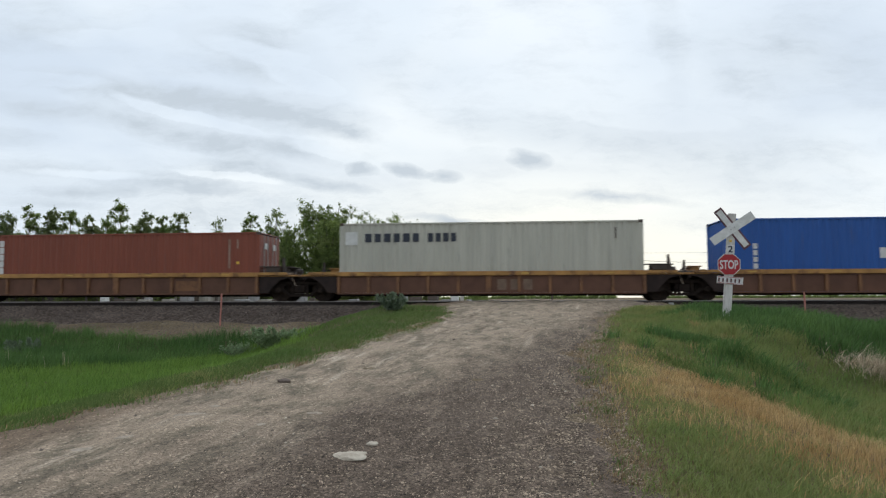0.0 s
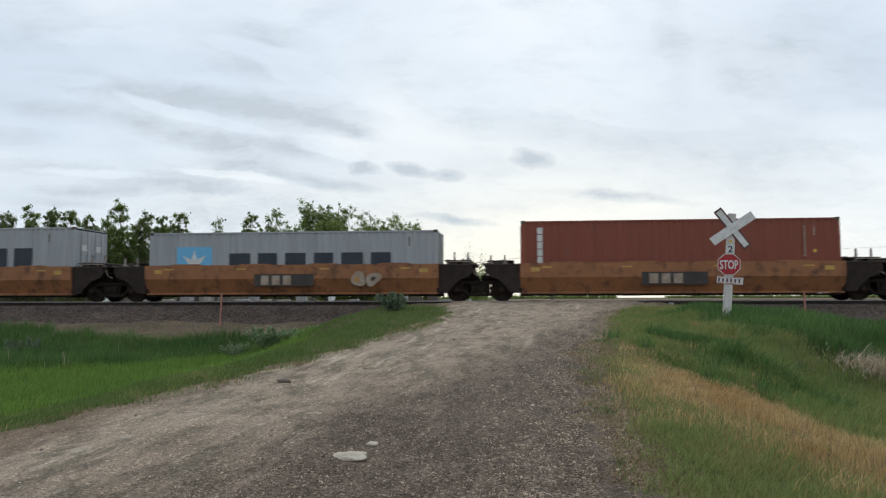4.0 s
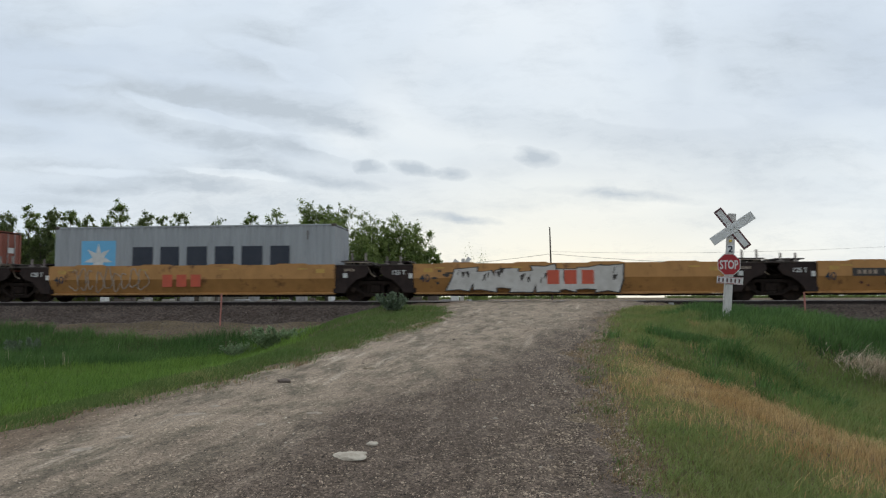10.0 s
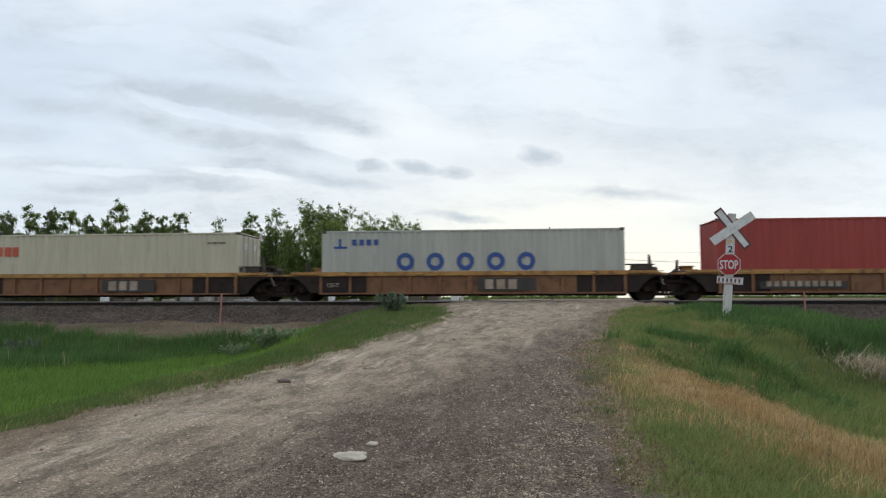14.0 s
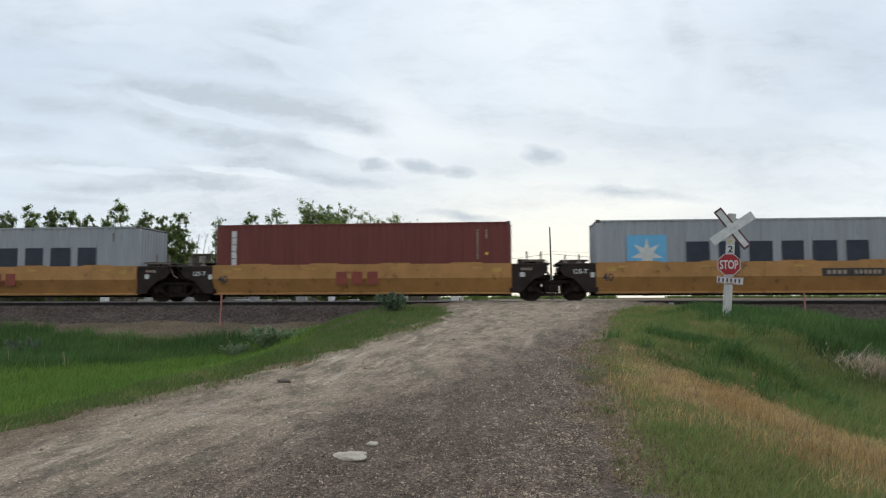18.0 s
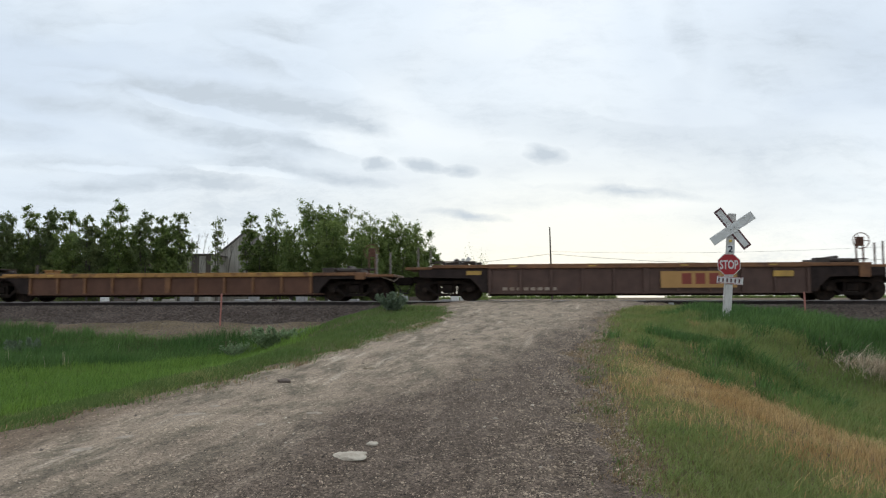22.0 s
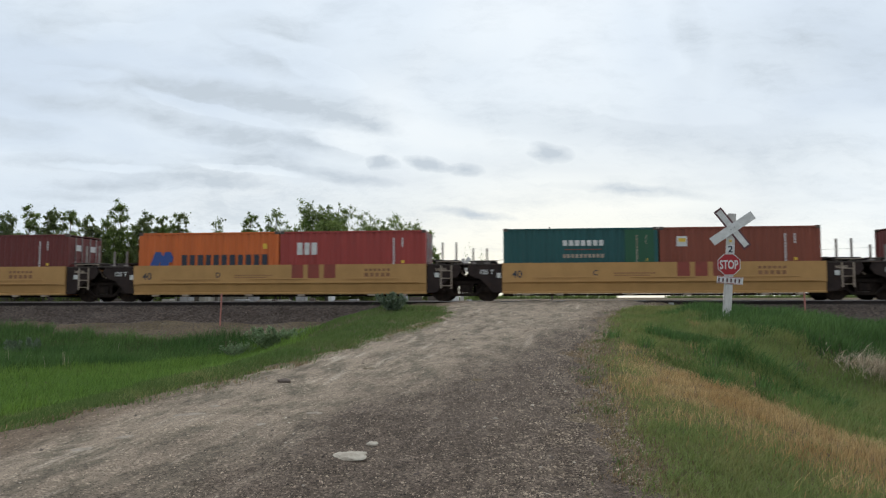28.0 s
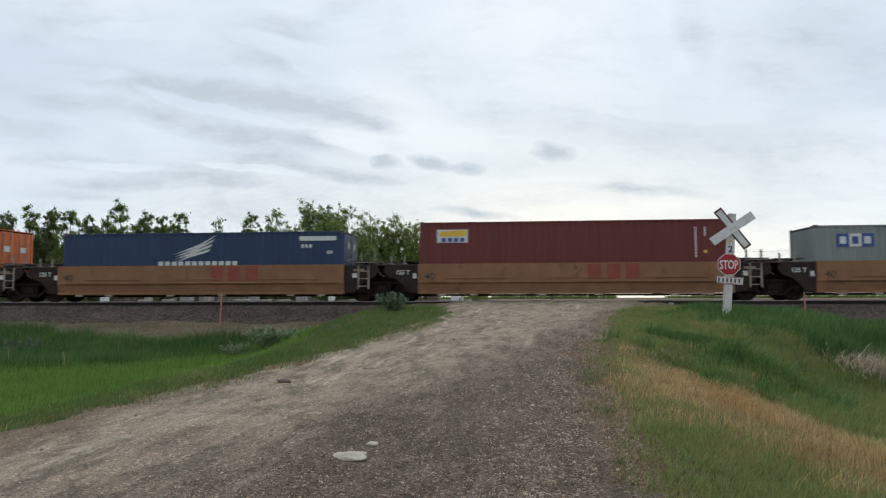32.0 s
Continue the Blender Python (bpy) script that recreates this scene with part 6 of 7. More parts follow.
def make_tree(seed, height, spread, leaves=6000, size=0.10, leaf_mat=None, low=0.2):
    """A poplar: one or more leaders, boughs that carry rounded clumps of leaves, ragged top, gaps between the boughs."""
    rng = np.random.RandomState(seed)
    r = random.Random(seed)
    tree = new("tree")
    bm = bmesh.new()
    centres, radii, weight = [], [], []

    def limb(p, q, r0, r1, n=4, wob=0.02):
        prev, pr = Vector(p), r0
        for i in range(1, n + 1):
            t = i / n
            c = Vector(p).lerp(Vector(q), t) + Vector((r.uniform(-1, 1), r.uniform(-1, 1), 0)) * wob * height * (t < 1)
            tube(bm, prev, c, pr, r0 + (r1 - r0) * t, sides=5, caps=False)
            prev, pr = c, r0 + (r1 - r0) * t
        return prev

    narrow = spread < 1.2
    stems = [(0.0, 0.0, 1.0)]
    for k in range(1 if narrow else r.randint(2, 4)):
        a = r.uniform(0, 2 * math.pi)
        o = spread * r.uniform(0.40, 0.62)
        stems.append((o * math.cos(a), o * math.sin(a), r.uniform(0.74, 0.94)))
    for ox, oy, part_h in stems:
        top = height * part_h
        limb((ox * 0.15, oy * 0.15, -0.5), (ox, oy, top * 0.95), height * 0.011, height * 0.002, 6, 0.010)
        wide = spread * (0.80 if part_h == 1.0 else 0.62)
        boughs = 17 if narrow else 22
        for i in range(boughs):
            t = low + (0.95 - low) * ((i + r.uniform(0, 0.9)) / boughs) ** 0.9
            a = i * 2.4 + r.uniform(-0.5, 0.5)
            # round-shouldered outline, widest below the middle
            full = math.sqrt(max(0.03, 1.0 - abs((t - 0.52) / 0.52) ** 2.4))
            w = wide * full * r.uniform(0.30, 1.08)
            p = (ox * (0.15 + 0.85 * t), oy * (0.15 + 0.85 * t), top * t * 0.86)
            q = (p[0] + w * math.cos(a), p[1] + w * math.sin(a), top * t + 0.02 * top)
            e = limb(p, q, height * 0.0035 * (1.15 - t), height * 0.001, 2, 0.006)
            g0 = min(wide, 2.0) * ((0.40 if narrow else 0.23) + 0.15 * full) * r.uniform(0.7, 1.25)
            for k in range(7):
                v = Vector((r.gauss(0, 1), r.gauss(0, 1), r.gauss(0, 0.8))) * g0 * 0.62
                g = g0 * r.uniform(0.42, 0.85)
                centres.append(e + v)
                radii.append((g, g, g * r.uniform(0.75, 1.25)))
                weight.append(g ** 1.8)
        # loose sprigs at the very top
        for k in range(3):
            centres.append(Vector((ox + r.gauss(0, 0.16), oy + r.gauss(0, 0.16), top * (0.93 + 0.03 * k))))
            g = 0.26 - 0.05 * k
            radii.append((g, g, 0.26))
            weight.append(g * 0.3)
    me = bpy.data.meshes.new("trunk")
    finish(bm).to_mesh(me)
    bm.free()
    me.materials.append(M_BARK)
    tr = new("trunk", me)
    tr.parent = tree
    v, f = leaf_cloud(rng, np.array([tuple(c) for c in centres]), np.array(radii), leaves, size, weight)
    cr = new("crown", mesh_from("crown", v, f, leaf_mat or M_LEAF))
    cr.parent = tree
    return tagged(tree, "leafy green poplar in a row beyond the railway", "tree", "poplars beyond the tracks")


def tree_at(x, ytop, d, seed, spread=2.6, **opts):
    g = place(px(x), 0, d)
    z0 = -1.5
    top = EYE.z + lift_of(ytop) * d
    t = make_tree(seed, top - z0, spread, **opts)
    t.matrix_basis = pose(g.x, g.y, z0, 0, 0, seed * 40 % 360)
    return t


# the big clump
for x, yt, d, s, sp in ((442, 374, 78, 1, 1.25), (466, 400, 79, 12, 1.5), (488, 366, 80, 2, 2.0), (552, 353, 82, 3, 3.1), (598, 358, 84, 4, 2.7), (655, 378, 80, 5, 2.6), (700, 381, 82, 6, 2.6), (738, 396, 85, 7, 2.3), (577, 392, 76, 8, 2.3), (520, 398, 77, 9, 1.8), (640, 420, 76, 10, 2.2), (764, 436, 86, 11, 1.3)):
    tree_at(x, yt, d, s, sp, leaves=33000 if sp > 2 else 7000 if sp < 1.2 else 18000, low=0.16, size=0.09)
# the row over the shed
for x, yt, s, sp in ((8, 370, 21, 1.1), (48, 366, 22, 1.19), (90, 364, 23, 1.15), (122, 370, 24, 1.0), (152, 378, 25, 1.0), (208, 357, 26, 1.19), (184, 380, 28, 0.9), (256, 374, 27, 1.19), (284, 381, 38, 1.1), (318, 379, 29, 1.15), (-40, 370, 30, 2.2), (170, 402, 31, 1.6), (296, 402, 32, 1.6), (70, 400, 33, 2.0), (232, 398, 34, 1.8), (384, 383, 35, 0.7), (120, 410, 36, 2.0), (20, 408, 37, 2.0)):
    tree_at(x, yt, 74 + s % 5, s, sp, leaves=19000 if sp > 1.2 else 13000 if sp > 0.8 else 2600, leaf_mat=M_LEAF2 if s % 2 else M_LEAF)


def bare_tree(x, ytop, d, seed):
    r = random.Random(seed)
    g = place(px(x), 0, d)
    h = EYE.z + lift_of(ytop) * d + 1.5

    def make(bm):
        def grow(p, v, ln, rad, depth):
            q = p + v * ln
            tube(bm, p, q, rad, rad * 0.6, sides=5, caps=False)
            if depth:
                for k in range(3):
                    w = (v + Vector((r.uniform(-0.22, 0.22), r.uniform(-0.22, 0.22), r.uniform(0, 0.25)))).normalized()
                    grow(q, w, ln * r.uniform(0.42, 0.62), rad * 0.55, depth - 1)
        grow(Vector((0, 0, -0.5)), Vector((0, 0, 1)), h * 0.40, 0.05, 4)
    t = new("bare_tree")
    t.matrix_basis = pose(g.x, g.y, -1.5)
    mesh_thing("bare_crown", make, M_BARK, None, 0, t)
    tagged(t, "thin leafless tree among the poplars", "tree", "bare trees")


for x, yt, s in ((342, 378, 1), (352, 384, 2), (402, 380, 3), (336, 390, 4)):
    bare_tree(x, yt, 80, s)


# barn with a gable towards the line, and a long low shed
def boarded(wall, mat, x0, x1, y, z0, top, step=0.3):
    x = x0
    r = random.Random(int(x0 * 7))
    while x < x1 - 1e-3:
        e = min(x + step, x1)
        o = r.uniform(0, 0.03)
        mesh_thing("board", lambda bm: prism(bm, [(x + 0.008, z0), (e - 0.008, z0), (e - 0.008, top(e)), (x + 0.008, top(x))], y - o - 0.04, y), mat, None, 0, wall)
        x = e


DB = 96.0
g = place(px(436), 0, DB)
barn = new("barn")
barn.matrix_basis = pose(g.x, g.y, -1.5, 0, 0, 5)
tagged(barn, "weathered grey board barn with a steep gable", "barn")
ridge = 1.63 + lift_of(408) * DB
eave = 1.63 + lift_of(462) * DB
bw = 5.0
gable = mesh_thing("gable_wall", lambda bm: prism(bm, [(-bw, 0), (bw, 0), (bw, eave - 0.02), (0, ridge - 0.02), (-bw, eave - 0.02)], 0.005, 0.1), M_SHED, None, 0, barn)
boarded(gable, M_BARN, -bw, bw, 0, 0, lambda x: ridge - (ridge - eave) * abs(x) / bw, 0.4)
for sx in (-1, 1):
    mesh_thing("roof", lambda bm: prism(bm, [(0, ridge + 0.05), (sx * (bw + 0.35), eave - 0.25), (sx * (bw + 0.35), eave - 0.1), (0, ridge + 0.22)], -0.3, 14), M_ROOF, None, 0, barn)
    a, b = sorted((sx * bw, sx * (bw - 0.15)))
    mesh_thing("side_wall", boxes((a, b, 0.02, 14, 0, eave - 0.1)), M_BARN, None, 0, barn)
mesh_thing("window", boxes((-0.9, 0.1, -0.09, -0.045, 2.3, 3.3)), M_SHED, None, 0.01, barn)

shed = new("shed")
DS = 90.0
g0, g1 = place(px(-420), 0, DS), place(px(372), 0, DS)
sl = (g1 - g0).length
shed.matrix_basis = pose(g0.x, g0.y, -1.5, 0, 0, math.degrees(math.atan2(g1.y - g0.y, g1.x - g0.x)))
tagged(shed, "long low dark board shed behind the trees", "shed")
sh = 1.63 + lift_of(450) * DS
front = mesh_thing("front_wall", boxes((0, sl, 0.005, 0.1, 0, sh - 0.02)), M_SHED, None, 0, shed)
boarded(front, M_SHED, 0, sl, 0, 0, lambda x: sh, 1.0)
mesh_thing("roof", lambda bm: box(bm, -0.3, sl + 0.3, -0.3, 8, sh + 0.004, sh + 0.12), M_SHED, None, 0.02, shed)
mesh_thing("end_wall", boxes((sl - 0.12, sl, 0.02, 8, 0, sh)), M_BARN, None, 0, shed)
for i in range(3):
    mesh_thing("pale_panel", boxes((sl - 4.9 + i * 1.75, sl - 4.1 + i * 1.75, -0.14, -0.085, 0.2, sh - 0.15)), M_BARN, None, 0.01, shed)

# pale concrete blocks and dark pallets in the yard beyond the line
for i in range(34):
    r = random.Random(i + 50)
    g = place(px(170 + i * 20 + r.uniform(-8, 8)), 0, 58 + r.uniform(-2, 5))
    w, h = r.uniform(0.18, 0.62), r.uniform(1.25, 1.9)
    bl_ = mesh_thing("concrete_block", boxes((-w, w, -0.5, 0.5, 0, h * 0.55), (-w * 0.8, w * 0.85, -0.45, 0.45, h * 0.55 + 0.004, h)), (M_STEELGREY, M_SIGNWHITE, M_SHED, M_BARN)[r.randint(0, 3)], pose(g.x, g.y, -1.5, 0, 0, r.uniform(-12, 12)), 0.03)
    tagged(bl_, "stacked block in the yard behind the rails", "concrete block", "blocks in the yard")

# power line
def power_pole(x, ytop, d, lean):
    g = place(px(x), 0, d)
    top = EYE.z + lift_of(ytop) * d
    p = new("power_pole")
    p.matrix_basis = pose(g.x, g.y, -1.5, 0, lean, 0)
    mesh_thing("shaft", lambda bm: tube(bm, (0, 0, -0.5), (0, 0, top + 1.5), 0.14, 0.075, 10), M_POLE, None, 0, p)
    mesh_thing("insulator", lambda bm: (tube(bm, (0, -0.2, top + 1.2), (0, -0.2, top + 1.5), 0.07), box(bm, -0.05, 0.05, -0.25, 0, top + 0.9, top + 1.0)), M_CAST, None, 0, p)
    tagged(p, "lone weathered timber power pole in the field", "power pole")


power_pole(977, 403, 85, -1.2)


def wire(points, r=0.012):
    tagged(mesh_thing("overhead_wire", lambda bm: polytube(bm, points, r, 5), M_WIRE), "thin sagging overhead wire", "wire", "overhead wires")


def sag(a, b, drop, n=14):
    a, b = Vector(a), Vector(b)
    return [a.lerp(b, i / n) - Vector((0, 0, drop * 4 * (i / n) * (1 - i / n))) for i in range(n + 1)]


pt = place(px(976), lift_of(450), 85)
wire(sag(place(px(560), lift_of(478), 110), pt, 0.6), 0.022)
wire(sag(pt, place(px(1640), lift_of(456), 85), 1.0), 0.022)
wire(sag(place(px(976), lift_of(446), 85), place(px(1700), lift_of(432), 70), 0.5), 0.011)

# far windbreaks and horizon woods
def woods(name, x0, x1, d, yt, seed, words, thick=160, size=0.0016):
    rng = np.random.RandomState(seed)
    n = int((x1 - x0) / 3)
    cs, rs = [], []
    for i in range(n):
        p = place(px(x0 + (x1 - x0) * (i + rng.uniform(0, 1)) / n), 0, d * rng.uniform(0.97, 1.03))
        h = (lift_of(yt) * d + 1.6) * rng.uniform(0.55, 1.1)
        cs.append((p.x, p.y, -1.5 + h * 0.5))
        rs.append((max(d * 0.004, 0.9), max(d * 0.004, 0.9), h * 0.52))
    v, f = leaf_cloud(rng, np.array(cs), np.array(rs), n * (60 if d > 200 else thick), d * size)
    tagged(new(name, mesh_from(name, v, f, M_LEAF)), words, "far trees", kind="stuff")


woods("far_woods", 870, 1090, 900, 522.5, 1, "dark green windbreak on the far horizon")
woods("far_woods", 1180, 1800, 1300, 524, 2, "thin dark woods along the horizon")
woods("far_woods", -300, 860, 700, 525, 3, "distant hedgerow behind the farm")
woods("hedge_undergrowth", -80, 335, 81, 412, 5, "dense green undergrowth along the shed")
woods("hedge_undergrowth", 452, 760, 88, 428, 6, "dense green undergrowth among the poplars")
woods("near_shrubs", 828, 862, 110, 454, 4, "small shrubs behind the crossbuck", 1500, 0.0008)


# sage bush at the road's edge
def bush(x, d, w, h, n, seed, mat, words):
    rng = np.random.RandomState(seed)
    p = place(px(x), 0, d)
    z0 = float(ground_z(p.x, p.y))
    k = 26
    a = rng.uniform(0, 2 * math.pi, k)
    r = rng.uniform(0, 1, k) ** 0.6 * w * 0.5
    stems = np.stack([r * np.cos(a), r * np.sin(a), np.zeros(k)], 1)
    cs, rs = [], []
    b = new("bush")
    b.matrix_basis = pose(p.x, p.y, z0)

    def make(bm):
        for i in range(k):
            hh = h * rng.uniform(0.6, 1.0)
            q = stems[i] * 1.3 + np.array([0, 0, hh])
            tube(bm, tuple(stems[i] * 0.3), tuple(q), 0.012, 0.005, 5, False)
            for t in np.linspace(0.25, 1, 6):
                cs.append(stems[i] * (0.3 + t) + np.array([0, 0, hh * t]))
                rs.append((0.06, 0.06, 0.08))
    mesh_thing("woody_base", make, M_BARK, None, 0, b)
    v, f = leaf_cloud(rng, np.array(cs), np.array(rs), n, 0.035)
    lv = new("foliage", mesh_from("foliage", v, f, mat))
    lv.parent = b
    tagged(b, words, "bush")


bush(697, 23.6, 0.95, 0.58, 6500, 5, M_SAGE, "grey-green sage bush at the edge of the road")
bush(484, 21.8, 1.25, 0.66, 5200, 6, M_WEED, "low grey-green weed in the ditch grass")
bush(425, 22.6, 0.9, 0.42, 1800, 8, M_WEED, "wispy pale weed in the ditch grass")
bush(522, 21.4, 0.8, 0.36, 1500, 9, M_WEED, "low grey-green weed in the ditch grass")
bush(45, 23.2, 1.0, 0.62, 3500, 7, M_SAGE, "low grey-green weed in the ditch grass")


# grass and stones
def blades(name, pts, h, width, mat, words, seed, bend=0.5):
    """Grass blades standing at pts (n x 3): two quads and a tip each, bent to one side."""
    rng = np.random.RandomState(seed)
    n = len(pts)
    hh = h * rng.uniform(0.55, 1.25, n)
    a = rng.uniform(0, 2 * math.pi, n)
    side = np.stack([np.cos(a), np.sin(a), np.zeros(n)], 1)
    b = rng.uniform(0, 2 * math.pi, n)
    lean = np.stack([np.cos(b) + 0.35, np.sin(b), np.zeros(n)], 1) * (bend * hh * rng.uniform(0.1, 1.0, n))[:, None]
    w = (width * rng.uniform(0.7, 1.3, n))[:, None]
    up = np.stack([np.zeros(n), np.zeros(n), hh], 1)
    p0, p1 = pts - side * w, pts + side * w
    m = pts + up * 0.55 + lean * 0.35
    q0, q1 = m - side * w * 0.75, m + side * w * 0.75
    tip = pts + up * 0.98 + lean
    v = np.stack([p0, p1, q1, q0, tip], 1).reshape(-1, 3)
    k = np.arange(n) * 5
    quad = np.stack([k, k + 1, k + 2, k + 3], 1)
    tri = np.stack([k + 3, k + 2, k + 4], 1)
    me = bpy.data.meshes.new(name)
    me.vertices.add(len(v))
    me.vertices.foreach_set("co", v.astype(np.float32).ravel())
    loops = np.concatenate([quad.ravel(), tri.ravel()]).astype(np.int32)
    me.loops.add(len(loops))
    me.loops.foreach_set("vertex_index", loops)
    starts = np.concatenate([np.arange(n) * 4, n * 4 + np.arange(n) * 3]).astype(np.int32)
    me.polygons.add(2 * n)
    me.polygons.foreach_set("loop_start", starts)
    me.update(calc_edges=True)
    me.materials.append(mat)
    return tagged(new(name, me), words, "grass", kind="stuff")


def spread_points(seed, n, x0, x1, y0, y1):
    rng = np.random.RandomState(seed)
    y = y0 + (y1 - y0) * rng.uniform(0, 1, n) ** 1.25
    x = rng.uniform(x0, x1, n)
    return x, y


def clumpy(x, y, f=1.0):
    return np.sin(1.7 * f * x + 2 * np.sin(0.9 * f * y)) * np.cos(1.3 * f * y + 1.5 * np.sin(0.8 * f * x))


def edge_u(x, y):
    return x - road_mid(y)


def on_ground(x, y):
    return np.stack([x, y, ground_z(x, y) - 0.01], 1)


def in_view(x, y):
    c, s = math.cos(radians(PSI)), math.sin(radians(PSI))
    d, r = -s * x + c * y, c * x + s * y
    return (d > 2.5) & (np.abs(r) < d * 0.68 + 2.0)


def inside(u, y, outline):
    """Which points (u across the road, y along it) lie within the outline."""
    hit = np.zeros(len(u), bool)
    for (u0, y0), (u1, y1) in zip(outline, outline[1:] + outline[:1]):
        cut = (y0 > y) != (y1 > y)
        hit ^= cut & (u < (u1 - u0) * (y - y0) / (y1 - y0 + 1e-9) + u0)
    return hit


DRY_BANK = [(2.3, 12.3), (3.1, 12.9), (3.9, 12.9), (4.9, 13.1), (5.3, 11.5), (5.7, 10.2), (6.2, 8.9), (6.7, 7.0), (6.8, 4.5), (5.6, 4.5), (5.05, 6.6), (4.6, 7.5), (3.85, 8.2), (3.2, 8.5), (2.8, 8.9), (2.5, 9.6)]
RIDGE = [(3.7, 13.6), (4.3, 13.3), (4.75, 12.2), (5.15, 10.9), (5.05, 10.6), (4.6, 11.4), (4.25, 12.4), (3.6, 13.1)]
DARK_DITCH = [(4.7, 20.6), (5.4, 18.0), (6.3, 16.0), (7.4, 15.2), (9.0, 14.9), (24, 14.6), (24, 24.6), (6.6, 24.4), (5.2, 23.0)]
# clumps of the dark grass that paint shaded pockets into the bank: u, y, radius
SHADE_TUFTS = ((4.9, 13.6, 0.42), (5.45, 12.2, 0.36), (4.45, 11.4, 0.26), (2.9, 15.6, 0.16), (4.6, 20.2, 0.4), (6.4, 14.4, 0.25), (3.5, 14.0, 0.15), (5.9, 16.0, 0.3))


def zones(x, y):
    """Which grass grows where: dark ditch grass and shade clumps, lime grass, dry bank, middling grass, short verge."""
    u = edge_u(x, y)
    rag = 0.35 * clumpy(x, y, 1.6) + 0.15 * clumpy(x, y, 4.0)
    rng_ = np.random.RandomState(len(x))
    soft, soft2 = rng_.normal(0, 0.22, len(x)), rng_.normal(0, 0.3, len(x))
    ju, jy = u + 0.5 * rag + 0.8 * soft, y + 0.9 * rag + 0.8 * soft2
    rim = np.where(u < 0, left_edge(y), right_edge(y) + 0.28)
    verge = np.abs(u) > rim + 0.45 * rag + 1.3 * np.abs(soft)
    left_tall = (u < 0) & (y < 23.9 + 0.5 * clumpy(x * 0.7, y) + 1.6 * smooth(-14, -18, x))
    dark_l = left_tall & (y + 2.5 * soft > np.interp(-u, [5, 8, 9.5, 11, 12, 20], [25.5, 23.6, 22.2, 19.6, 16.8, 15.2]) + 1.6 * rag)
    lime = left_tall & ~dark_l & (-u > np.interp(y, [7, 11, 13, 16, 19, 22, 24], [6.6, 6.1, 5.8, 5.4, 5.6, 6.4, 7.2]) + 0.6 * rag + soft)
    dry = inside(ju + 0.9 * soft, jy + 1.4 * soft2, DRY_BANK) & (rng_.uniform(0, 1, len(x)) < smooth(2.65, 3.6, u + 0.5 * rag))
    dark_r = inside(ju, jy, DARK_DITCH)
    for cu, cy, cr in SHADE_TUFTS:
        dark_r |= ((u - cu) / cr) ** 2 + ((y - cy) / (1.6 * cr)) ** 2 < (1 + rag + 1.5 * soft) ** 2
    # a browner, taller ridge, its dark tone partly shade, runs through the dry bank, and beyond it the green is shot
    # with straw
    dry &= ~dark_r & ~(inside(u + 0.3 * rag, y, RIDGE) & (soft2 > -0.15))
    worn = (u > 3.0) & (u < 5.6) & (y > 12.5) & (y < 18.5) & (clumpy(x * 1.1, y * 0.55, 1.9) + 0.5 * clumpy(y * 0.6, x * 1.3, 3.1) + 1.2 * soft > 0.62)
    dry |= worn & ~dark_r & (rng_.uniform(0, 1, len(x)) < 0.75)
    mixed = (u > 5.4) & (u < 8.5) & (y < 13.6) & (rng_.uniform(0, 1, len(x)) < 0.55 * smooth(13.8, 11.5, y + rag))
    dry |= mixed & ~dark_r
    mid = (u > 0) & ~dark_r & ~dry & (y < 24.6) & verge & ((jy > 12.0) & (ju > 3.3) | (ju > 5.5))
    short = verge & (y < 25.0) & (np.abs(u) < 7.5) & ~dark_l & ~lime & ~dark_r & ~mid & ~dry
    return dark_l | dark_r, lime, dry, mid, short


def grown(x, y, f=0.9):
    """Height of the growth against the usual: tufts and thin places."""
    return 1.0 + 0.32 * clumpy(x, y, f) + 0.2 * clumpy(y, x, 2.6 * f)


x, y = spread_points(1, 560000, -24, 22, 4.5, 26.2)
dark, lime, dry, mid, short = zones(x, y)
vis = in_view(x, y)
k = dark & vis
blades("tall_grass", on_ground(x[k], y[k]), np.where(x[k] < 0, 0.38, np.where(inside(edge_u(x[k], y[k]), y[k], DARK_DITCH), np.interp(y[k], [15, 19, 24], [0.36, 0.30, 0.15]), 0.20)) * grown(x[k], y[k]), 0.0080, M_GRASS, "tall rank green ditch grass with dark clumps standing for shade", 2, 0.75)
k = lime & vis
blades("bright_grass", on_ground(x[k], y[k]), 0.23 * grown(x[k], y[k]), 0.0075, M_LIME, "lush bright green grass in the ditch", 7, 0.8)
x3, y3 = spread_points(41, 120000, 0.5, 10, 6.0, 24.0)
more = zones(x3, y3)[3] & in_view(x3, y3)
blades("bank_grass", on_ground(x3[more], y3[more]), (0.12 + 0.08 * smooth(3.6, 5.6, edge_u(x3[more], y3[more]))) * grown(x3[more], y3[more]), 0.0070, M_MID, "rough green grass on the bank", 42, 0.95)
k = mid & vis
blades("bank_grass", on_ground(x[k], y[k]), (0.10 + 0.11 * smooth(3.6, 5.6, edge_u(x[k], y[k])) * smooth(24, 19, y[k])) * grown(x[k], y[k]), 0.0070, M_MID, "rough green grass on the bank", 11, 0.95)
x, y = spread_points(3, 640000, -13, 13, 4.0, 25.4)
dark, lime, dry, mid, short = zones(x, y)
vis = in_view(x, y)
rng = np.random.RandomState(8)
u = edge_u(x, y)
thin = rng.uniform(0, 1, len(x)) < np.where(u < 0, 0.94, 0.55 + 0.45 * smooth(2.7, 3.4, u)) + 0.3 * clumpy(x, y, 0.8)
k = short & vis & thin
west = k & (u < 0)
